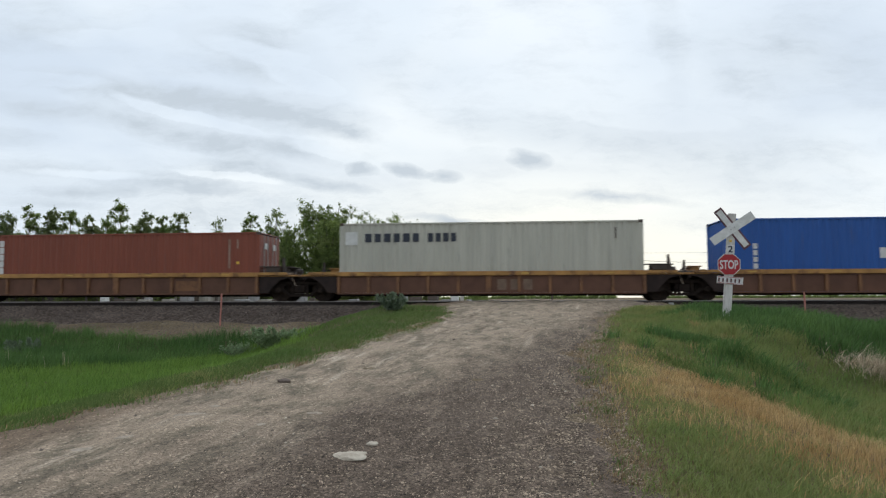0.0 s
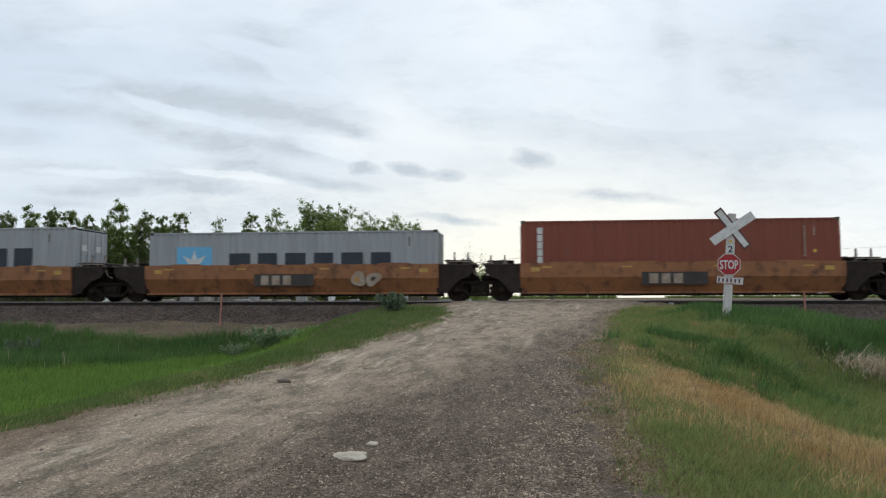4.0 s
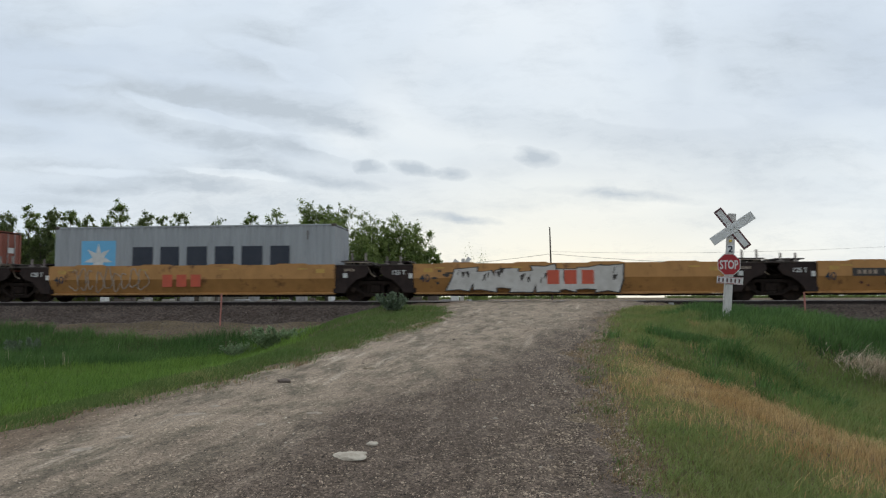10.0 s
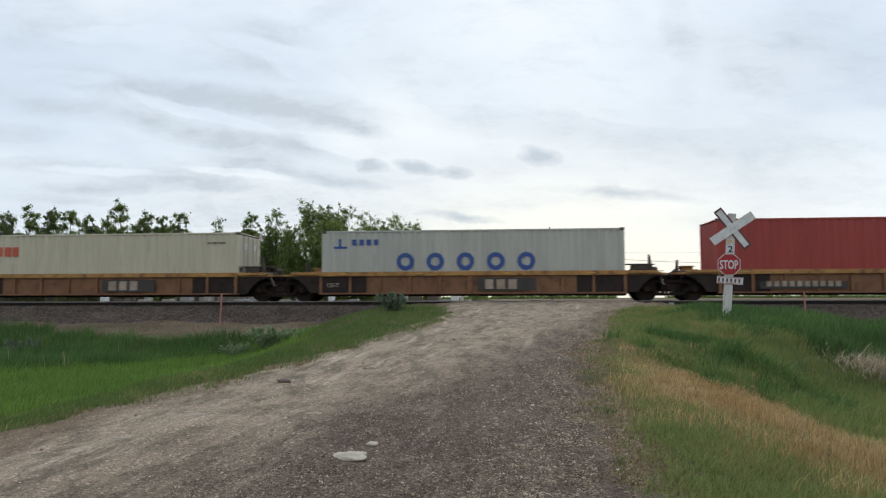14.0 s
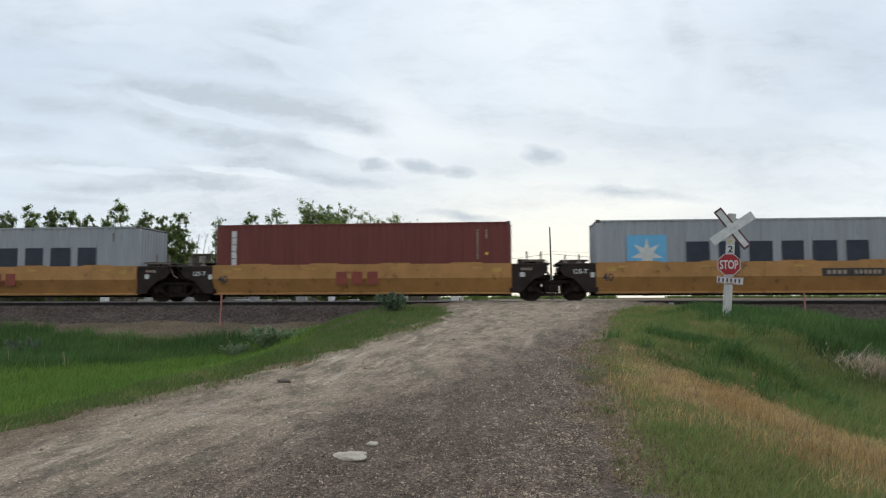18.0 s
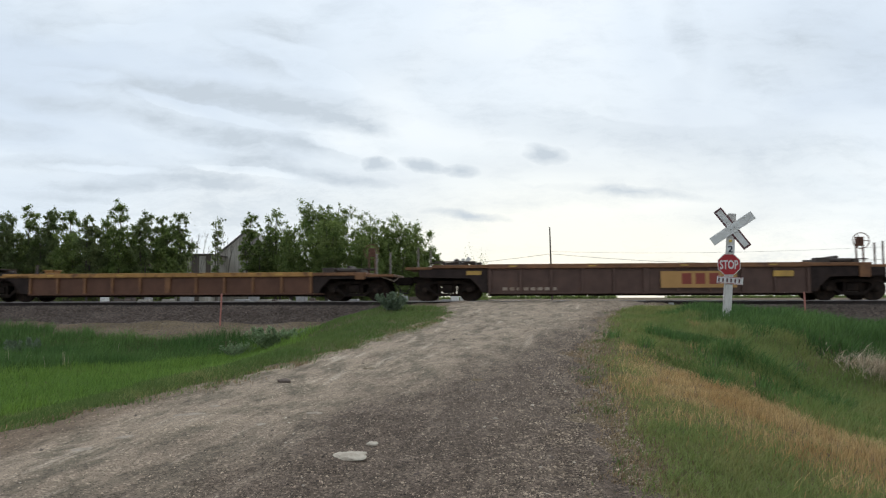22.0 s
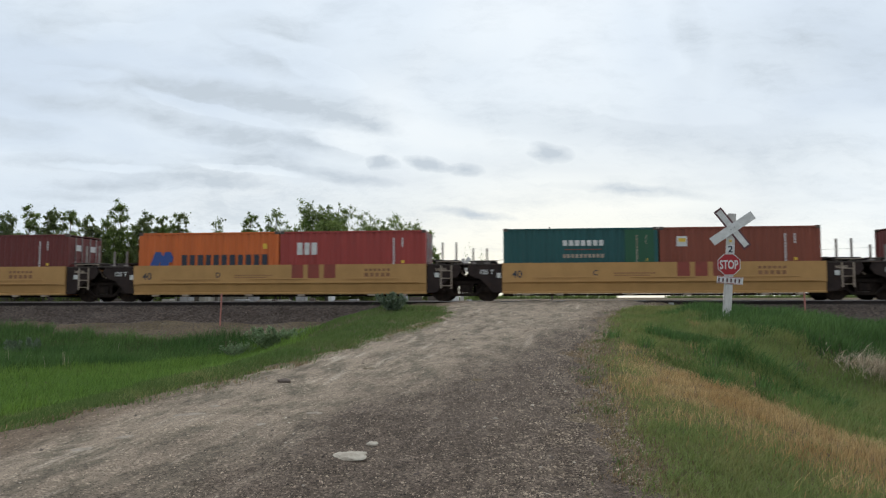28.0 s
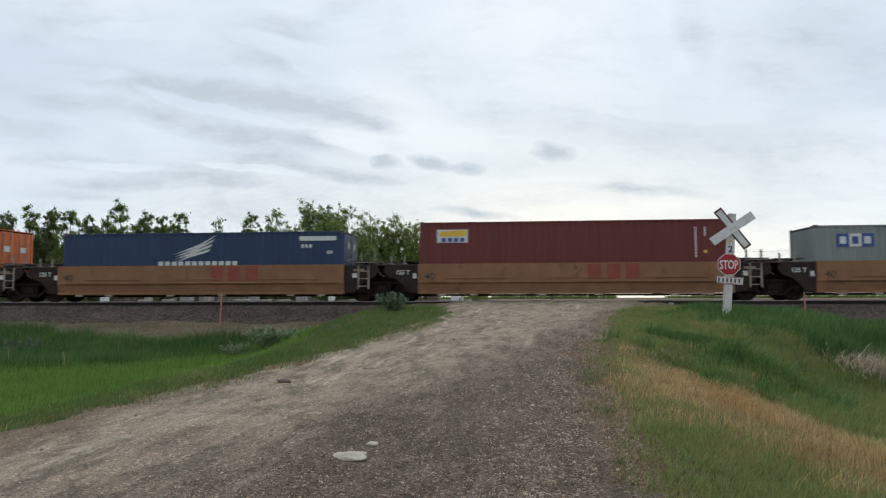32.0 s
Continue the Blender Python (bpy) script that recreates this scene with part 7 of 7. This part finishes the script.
blades("verge_grass", on_ground(x[west], y[west]), 0.10 * grown(x[west], y[west], 1.5), 0.0050, M_VERGE, "short dark green verge grass", 4, 1.0)
k &= u > 0
blades("short_grass", on_ground(x[k], y[k]), 0.075 * grown(x[k], y[k], 1.5), 0.0048, M_LAWN, "short green verge grass", 4, 1.0)
x2, y2 = spread_points(21, 230000, -7, 5.5, 4.4, 12.0)
u2 = edge_u(x2, y2)
near = zones(x2, y2)[4] & in_view(x2, y2) & (np.random.RandomState(22).uniform(0, 1, len(x2)) < np.where(u2 < 0, 0.35, smooth(2.7, 3.5, u2 + 0.35 * clumpy(x2, y2, 1.3))))
blades("short_grass", on_ground(x2[near], y2[near]), 0.085 * grown(x2[near], y2[near], 1.7), 0.0045, M_LAWN, "thick green grass beside the bend", 23, 0.9)
k = dry & vis
blades("dry_grass", on_ground(x[k], y[k]), 0.110 * grown(x[k], y[k], 1.3), 0.0037, M_DRY, "dry straw-coloured grass on the bank", 5, 0.85)
k = short & vis & ~thin & (rng.uniform(0, 1, len(x)) < 0.28)
margin = np.abs(u) - np.where(u < 0, left_edge(y), right_edge(y))
k |= vis & (y < 23) & (margin > -0.12 + 0.3 * clumpy(x, y, 2.0)) & (margin < 0.7) & (rng.uniform(0, 1, len(x)) < np.where(u < 0, 0.10, 0.55 * smooth(17, 13, y) + 0.12))
k |= vis & short & (u > 2.6) & (rng.uniform(0, 1, len(x)) < 0.16)
k |= vis & mid & (rng.uniform(0, 1, len(x)) < 0.06 + 0.25 * smooth(6.5, 5.2, u) * (y < 13))
blades("sparse_dry_grass", on_ground(x[k], y[k]), 0.055, 0.0042, M_LITTER, "thin dead grass among the green verge", 10, 1.9)
# taller dark blades paint the eroded edge's shadow above the dry bank, and the browner, partly shaded ridge in it
EDGE_SHADE = [(3.5, 15.9), (4.3, 14.9), (5.0, 13.9), (5.7, 12.6), (6.3, 11.6), (6.5, 11.9), (6.0, 13.1), (5.4, 14.4), (4.6, 15.5), (3.7, 16.3)]
x, y = spread_points(71, 60000, 1.5, 8, 10.0, 17.0)
u, rag = edge_u(x, y), 0.4 * clumpy(x, y, 1.7)
for outline, high, mat, words in ((EDGE_SHADE, 0.27, M_GRASS, "tall dark grass standing in for shade along the dry bank"), (RIDGE, 0.15, M_VERGE, "brown-green ridge of grass in the dry bank, its dark tone partly shade")):
    k = inside(u + 0.25 * rag, y + 0.5 * rag, outline)
    blades("ridge_grass", on_ground(x[k], y[k]), high * grown(x[k], y[k]), 0.0075, mat, words, 72, 0.9)
rng = np.random.RandomState(51)
sx_, sy_ = np.concatenate([rng.normal(-13.2, 0.35, 10), rng.normal(-11.9, 0.15, 4), rng.uniform(-15, -7, 8)]), np.concatenate([rng.normal(18.6, 0.4, 10), rng.normal(18.2, 0.2, 4), rng.uniform(17, 23, 8)])
blades("straw_stalks", on_ground(sx_, sy_), 0.55, 0.0055, M_STRAW, "a few tall dead stalks in the ditch grass", 52, 0.25)
# ragged tufts creeping over both rims of the gravel
rng = np.random.RandomState(31)
for mat, share, high, words in ((M_VERGE, 0.6, 0.07, "small green tufts creeping over the gravel"), (M_LITTER, 0.4, 0.05, "small dead tufts on the rim of the gravel")):
    tx, ty = [], []
    for i in range(int(300 * share)):
        cy = 5.0 + 17 * rng.uniform() ** 1.3
        side = -1 if rng.uniform() < 0.85 else 1
        cu = side * (float(left_edge(cy) if side < 0 else right_edge(cy)) - (0.3 if side < 0 else -0.15) + abs(rng.normal(0, 0.3)))
        n_ = rng.randint(12, 60)
        r_ = rng.uniform(0.04, 0.16)
        ty.append(cy + rng.normal(0, r_ * 1.8, n_))
        tx.append(road_mid(cy) + cu + rng.normal(0, r_, n_))
    tx, ty = np.concatenate(tx), np.concatenate(ty)
    zt = np.where(np.abs(edge_u(tx, ty)) < np.where(edge_u(tx, ty) < 0, left_edge(ty), right_edge(ty)), road_z(ty), ground_z(tx, ty))
    blades("rim_tufts", np.stack([tx, ty, zt - 0.005], 1), high, 0.0045, mat, words, 32, 1.1)
p = place(px(1548), 0, 14.25)
rng = np.random.RandomState(9)
xx, yy = p.x + rng.normal(0.15, 0.34, 2200), p.y + rng.normal(0, 0.18, 2200)
straw_at = on_ground(xx, yy)
straw_at[:, 2] += 0.20 * rng.uniform(0, 1, len(xx))
blades("straw_tuft", straw_at, 0.20, 0.006, M_STRAW, "bleached tuft of old reeds in the ditch", 6, 2.2)


# thinner meadow all round, wherever no thick grass stands
rng = np.random.RandomState(61)
x, y = rng.uniform(-50, 40, 40000), rng.uniform(-20, 80, 40000)
k = ~in_view(x, y) & (np.abs(edge_u(x, y)) > 4.2) & ((y < 24.5) | (y > 40.5))
k |= in_view(x, y) & (y > 41.5) & (np.abs(edge_u(x, y)) > 4.2)
blades("meadow_grass", on_ground(x[k], y[k]), 0.30 * grown(x[k], y[k]), 0.022, M_MID, "rough meadow grass on the farmland", 62, 0.8)


STONE_V = np.array([(0.45, 0.1, 0.75), (-0.1, 0.5, 0.7), (-0.5, -0.1, 0.8), (0.05, -0.5, 0.65), (1.0, 0.15, -0.1), (0.15, 0.95, -0.1), (-0.95, 0.25, -0.1), (-0.35, -0.9, -0.1), (0.7, -0.75, -0.1)], float)
STONE_F = np.array([(0, 1, 2), (0, 2, 3), (4, 5, 0), (5, 1, 0), (5, 6, 1), (6, 2, 1), (6, 7, 2), (7, 3, 2), (7, 8, 3), (8, 0, 3), (8, 4, 0)])
CHIP_V = np.array([(1.0, 0.1, -0.1), (0.1, 0.9, -0.1), (-1.0, -0.05, -0.1), (-0.1, -0.95, -0.1), (0.42, 0.08, 0.8), (-0.4, -0.06, 0.72)], float)
CHIP_F = np.array([(0, 1, 4), (1, 5, 4), (1, 2, 5), (2, 3, 5), (3, 4, 5), (3, 0, 4)])


def stones(name, pos, size, mat, words, seed, chip=False):
    """Small faceted stones, one joined mesh; chip: the plainer shape of fine gravel."""
    rng = np.random.RandomState(seed)
    base_v, tri = (CHIP_V, CHIP_F) if chip else (STONE_V, STONE_F)
    n, q = len(pos), len(base_v)
    v = base_v[None] * rng.uniform(0.7, 1.25, (n, q, 1))
    a = rng.uniform(0, 2 * math.pi, n)
    c, s = np.cos(a)[:, None], np.sin(a)[:, None]
    v = np.stack([v[..., 0] * c - v[..., 1] * s, v[..., 0] * s + v[..., 1] * c, v[..., 2] * rng.uniform(0.3, 0.75, (n, 1))], -1)
    v = v * np.asarray(size)[:, None, None] + pos[:, None, :]
    f = (tri[None] + (np.arange(n) * q)[:, None, None]).reshape(-1, 3)
    return tagged(new(name, mesh_from(name, v.reshape(-1, 3), f, mat)), words, "gravel", kind="stuff")


def on_road(x, y):
    """Height of the road's surface, or of the land beside it."""
    u = x - road_mid(y)
    z = np.array([float(road_z(np.array(b))) + 0.012 + road_relief(a, b) for a, b in zip(u, y)])
    return np.where((u > -left_edge(y)) & (u < right_edge(y)), z, ground_z(x, y) + 0.012)


rng = np.random.RandomState(12)
n = 175000
y = 4.3 + 22 * rng.uniform(0, 1, n) ** 2.1
uu = rng.uniform(-3.6, 3.3, n)
# thick where the gravel lies loose and along the eastern rim, thin on the packed dust
loose = smooth(-0.9, 0.9, uu - (-1.7 + 0.2 * (y - 5)) + 0.8 * clumpy(uu * 1.2, y * 0.35))
rim = smooth(1.3, 2.2, uu)
keep = (uu > -left_edge(y) - 0.2) & (uu < right_edge(y) + 0.5) & (rng.uniform(0, 1, n) < 0.10 + 0.57 * loose + 0.33 * rim)
y, uu = y[keep], uu[keep]
x = road_mid(y) + uu
sz = np.exp(rng.normal(np.log(0.0060), 0.36, len(y))) * (1 + 0.25 * smooth(1.3, 2.2, uu)) * np.interp(y, [5, 14, 26], [1.0, 1.3, 1.7])
stones("road_gravel", np.stack([x, y, on_road(x, y) - 0.001], 1), sz, M_PEBBLE, "loose gravel scattered over the road", 13, True)
n = 260
y = 5 + 21 * rng.uniform(0, 1, n) ** 1.5
uu = rng.uniform(-1, 1, n)
uu = np.where(uu < 0, uu * left_edge(y), uu * right_edge(y))
x = road_mid(y) + uu
stones("pale_road_stones", np.stack([x, y, on_road(x, y) - 0.004], 1), np.exp(rng.normal(np.log(0.012), 0.42, n)), M_STONE, "larger pale stones on the road", 14)
n = 260
y = 5 + 21 * rng.uniform(0, 1, n) ** 1.3
uu = rng.uniform(-1, 0.9, n)
uu = np.where(uu < 0, uu * left_edge(y), uu * right_edge(y))
x = road_mid(y) + uu
stones("dark_road_stones", np.stack([x, y, on_road(x, y) - 0.004], 1), np.exp(rng.normal(np.log(0.020), 0.4, n)), M_BSTONE, "dark clods and stones on the road", 18)
n = 1100
y = rng.uniform(22.5, 27.6, n)
uu = rng.uniform(2.3, 4.6, n)
x = road_mid(y) + uu
stones("apron_stones", np.stack([x, y, np.maximum(ground_z(x, y), road_z(y) - 0.1 * (uu > 3.2)) + 0.006], 1), rng.uniform(0.012, 0.038, n), M_PEBBLE, "pale stones spilt beside the crossing", 17)
n = 22000
xs_ = rng.uniform(-26, 19, n)
dy = rng.uniform(-3.6, -1.3, n)
zz = np.interp(dy, [-3.9, -3.3, -2.6, -1.75, -1.3], [-1.25, -1.03, -0.66, -0.24, -0.17])
stones("ballast_stones", np.stack([xs_, TRACK_Y + dy, zz + 0.015], 1), rng.uniform(0.02, 0.055, n), M_BSTONE, "crushed ballast stones on the bank", 15, True)

n = 11000
xs_ = rng.uniform(-26, 17, n)
yy = TRACK_Y + rng.uniform(-5.6, -3.3, n)
k = np.abs(edge_u(xs_, yy)) > 4.6
stones("bench_stones", np.stack([xs_[k], yy[k], ground_z(xs_[k], yy[k])], 1), rng.uniform(0.012, 0.04, n)[k], M_BSTONE, "scattered stones on the dirt bench below the ballast", 16, True)

# single stones that stand out on the road
for x, d, sx, sy, sz_, turn in ((622, 6.3, 0.15, 0.11, 0.030, 5), (660, 6.8, 0.055, 0.05, 0.026, 0), (505, 9.98, 0.09, 0.06, 0.035, 0), (340, 7.92, 0.17, 0.05, 0.010, 35), (235, 7.12, 0.13, 0.06, 0.010, 30), (150, 6.64, 0.16, 0.06, 0.010, 30), (555, 8.02, 0.10, 0.07, 0.012, 20), (466, 7.66, 0.06, 0.045, 0.012, 0), (382, 8.4, 0.07, 0.04, 0.012, 10)):
    p = place(px(x), 0, d)
    z = float(on_road(np.array([p.x]), np.array([p.y]))[0]) - 0.012

    def rock(bm):
        bmesh.ops.create_icosphere(bm, subdivisions=3, radius=1)
        for v in bm.verts:
            v.co = Vector((v.co.x * sx, v.co.y * sy, v.co.z * sz_)) * (1.0 + 0.34 * noise.noise((v.co.x * 1.9 + x, v.co.y * 1.9, v.co.z)) + 0.10 * noise.noise((v.co.x * 6 + x, v.co.y * 6, v.co.z)))
    tagged(mesh_thing("rock", rock, M_BSTONE if x == 505 else M_STONE if x > 600 else M_SLAB, pose(p.x, p.y, z + (sz_ * 0.45 + 0.012 if x > 600 or x == 505 else sz_ * 0.2 + 0.005), 3.4, 0, turn)), "dark stone lying on the gravel road" if x == 505 else "pale flat stone bedded in the gravel road", "rock", "stones on the road")


# ---- drifting clouds ----
SKY_D = 3000.0
clouds_m = bpy.data.materials.new("thin_grey_cloud")
clouds_m.use_nodes = True
cn, cl = clouds_m.node_tree.nodes, clouds_m.node_tree.links
cn.clear()
c_co = cn.new("ShaderNodeTexCoord")


def cnode(kind, src=None, slot=0, **values):
    n = cn.new(kind)
    for k, v in values.items():
        n.inputs[k].default_value = v
    if src is not None:
        cl.new(src, n.inputs[slot])
    return n


def cmath(op, a, b=None, clamp=False):
    n = cn.new("ShaderNodeMath")
    n.operation, n.use_clamp = op, clamp
    for i, v in enumerate((a, b)):
        if isinstance(v, (int, float)):
            n.inputs[i].default_value = v
        elif v is not None:
            cl.new(v, n.inputs[i])
    return n.outputs[0]


unit = cnode("ShaderNodeVectorMath", c_co.outputs["Object"])
unit.operation = "SCALE"
unit.inputs["Scale"].default_value = 1.0 / SKY_D
warp = cnode("ShaderNodeTexNoise", unit.outputs[0], 0, Scale=9.0, Detail=5.0, Roughness=0.6)
centred = cnode("ShaderNodeVectorMath", warp.outputs["Color"])
centred.operation = "SUBTRACT"
centred.inputs[1].default_value = (0.5, 0.5, 0.5)
bent = cn.new("ShaderNodeVectorMath")
bent.operation = "MULTIPLY_ADD"
bent.inputs[1].default_value = (0.07, 0.0, 0.028)
cl.new(centred.outputs[0], bent.inputs[0])
cl.new(unit.outputs[0], bent.inputs[2])
fibre_map = cnode("ShaderNodeMapping", bent.outputs[0])
fibre_map.inputs["Rotation"].default_value = (0, radians(10), 0)
fibre_map.inputs["Scale"].default_value = (7.0, 1.0, 21.0)
fibre = cnode("ShaderNodeTexNoise", fibre_map.outputs[0], 0, Scale=1.0, Detail=8.0, Roughness=0.68)
total = None


def streak(x, y, w, h, turn, weight):
    """One soft darker cloud in the sheet."""
    global total
    a, b = (x - 784) / 1268.0, (441 - y) / 1268.0
    st, ct = math.sin(radians(TILT)), math.cos(radians(TILT))
    mp = cnode("ShaderNodeMapping", bent.outputs[0])
    mp.vector_type = "TEXTURE"
    mp.inputs["Location"].default_value = (a / (ct - b * st), 0, (st + b * ct) / (ct - b * st))
    mp.inputs["Rotation"].default_value = (0, radians(turn), 0)
    mp.inputs["Scale"].default_value = (w / 1268.0, 10.0, h / 1268.0)
    g = cn.new("ShaderNodeTexGradient")
    g.gradient_type = "SPHERICAL"
    cl.new(mp.outputs[0], g.inputs[0])
    part_ = cmath("MULTIPLY", cmath("POWER", g.outputs["Fac"], 0.8), weight)
    total = part_ if total is None else cmath("ADD", total, part_)


streak(112, 40, 190, 50, 0, 0.4), streak(460, 62, 150, 40, 4, 0.7), streak(470, 115, 100, 30, 8, 0.7)
streak(215, 150, 180, 30, 12, 0.7), streak(370, 165, 190, 28, 10, 0.7), streak(510, 190, 230, 44, 8, 1.0)
streak(630, 226, 90, 18, 12, 0.9), streak(66, 175, 130, 24, 8, 0.6), streak(190, 197, 170, 28, 6, 0.8)
streak(335, 226, 130, 32, 10, 0.95), streak(410, 250, 120, 22, 10, 0.8), streak(525, 258, 120, 20, 14, 1.0)
streak(20, 232, 110, 22, 4, 0.7), streak(90, 290, 150, 16, 2, 0.6), streak(310, 318, 150, 22, 4, 0.7)
streak(460, 286, 150, 24, 6, 0.6), streak(575, 313, 130, 15, 8, 0.8), streak(165, 333, 110, 15, 2, 0.6), streak(105, 352, 110, 11, 2, 0.6)
streak(663, 290, 38, 16, 4, 1.7), streak(742, 291, 42, 14, 12, 1.7), streak(803, 304, 38, 15, 6, 1.7), streak(952, 276, 44, 22, 8, 1.7)
streak(980, 224, 260, 40, 4, 0.45), streak(1205, 70, 40, 130, -8, 0.4), streak(1410, 85, 230, 90, -6, 0.5)
streak(1310, 263, 280, 70, 4, 0.5), streak(1110, 346, 180, 12, 4, 0.6), streak(820, 384, 90, 10, 6, 0.9), streak(700, 120, 200, 70, 0, 0.3)
streak(280, 150, 560, 190, 8, 0.05), streak(330, 335, 480, 70, 2, 0.5), streak(450, 385, 380, 45, 0, 0.45), streak(1450, 110, 300, 150, -6, 0.15)
for row in ((215, 58, 130, 22, 2), (470, 84, 110, 22, 10), (548, 128, 90, 20, 20), (385, 204, 140, 13, 17), (300, 178, 90, 12, 14), (90, 130, 150, 14, 6), (600, 262, 90, 10, 10), (180, 300, 120, 9, 4), (1060, 130, 170, 40, -6), (1180, 205, 160, 26, 4), (860, 262, 80, 14, 6), (430, 305, 120, 8, 6)):
    streak(*row, -1.1)
total = cmath("MAXIMUM", total, 0.0)
haze_ = cmath("MULTIPLY", cmath("MAXIMUM", cmath("SUBTRACT", fibre.outputs[0], 0.48), 0.0), 1.3)
total = cmath("ADD", total, haze_)
grainy = cmath("MAXIMUM", cmath("ADD", -0.55, cmath("MULTIPLY", fibre.outputs[0], 3.1)), 0.1)
cover = cmath("MULTIPLY", cmath("MULTIPLY", total, grainy), 0.72, True)
veil_glow = cnode("ShaderNodeEmission", None, 0, Color=(0.53, 0.60, 0.67, 1), Strength=1.0)
clear_air = cn.new("ShaderNodeBsdfTransparent")
blend = cn.new("ShaderNodeMixShader")
cl.new(cmath("MINIMUM", cover, 0.86), blend.inputs[0])
cl.new(clear_air.outputs[0], blend.inputs[1])
cl.new(veil_glow.outputs[0], blend.inputs[2])
c_out = cn.new("ShaderNodeOutputMaterial")
cl.new(blend.outputs[0], c_out.inputs[0])
cloud_me = bpy.data.meshes.new("backdrop")
cloud_me.from_pydata([(-2700, 0, 60), (2700, 0, 60), (2700, 0, 1750), (-2700, 0, 1750)], [], [(0, 1, 2, 3)])
cloud_me.materials.append(clouds_m)
clouds = tagged(new("backdrop", cloud_me), "thin grey streaks of high cloud drifting slowly", "clouds", kind="structure")


def cloud_pose(t):
    g = place(0, 0, SKY_D) - Vector((0, 0, EYE.z))
    c, s = math.cos(radians(PSI)), math.sin(radians(PSI))
    k = 102.0 * (t - 16) / 32
    return pose(g.x + k * c, g.y + k * s, 32.0 * (t - 16) / 32, 0, 0, PSI)


clouds.matrix_basis = cloud_pose(0)

# ---- what moves ----
def motions():
    rows = [4.0 * i for i in range(9)]
    for ob, s, z in MOVING:
        walk(ob, [(t, pose(s + travelled(t), TRACK_Y, z)) for t in rows])
    walk(clouds, [(t, cloud_pose(t)) for t in (0, 16, 32)])
    step = 1.0 / FPS
    for ob, m, s in WHEELS:
        # the wheels turn from when they come into view until they have left it
        seen = [i * step for i in range(32 * FPS + 1) if -24.5 < s + travelled(i * step) < 17.5]
        if not seen:
            walk(ob, [(0, m), (32, m)])
            continue
        start = travelled(seen[0])
        keys = [(t, m @ pose(0, 0, 0, 0, math.degrees((travelled(t) - start) / 0.457), 0)) for t in seen]
        if keys[0][0] > 0:
            keys = [(0, keys[0][1])] + keys
        if keys[-1][0] < 31.99:
            keys.append((32, keys[-1][1]))
        walk(ob, keys)


motions()
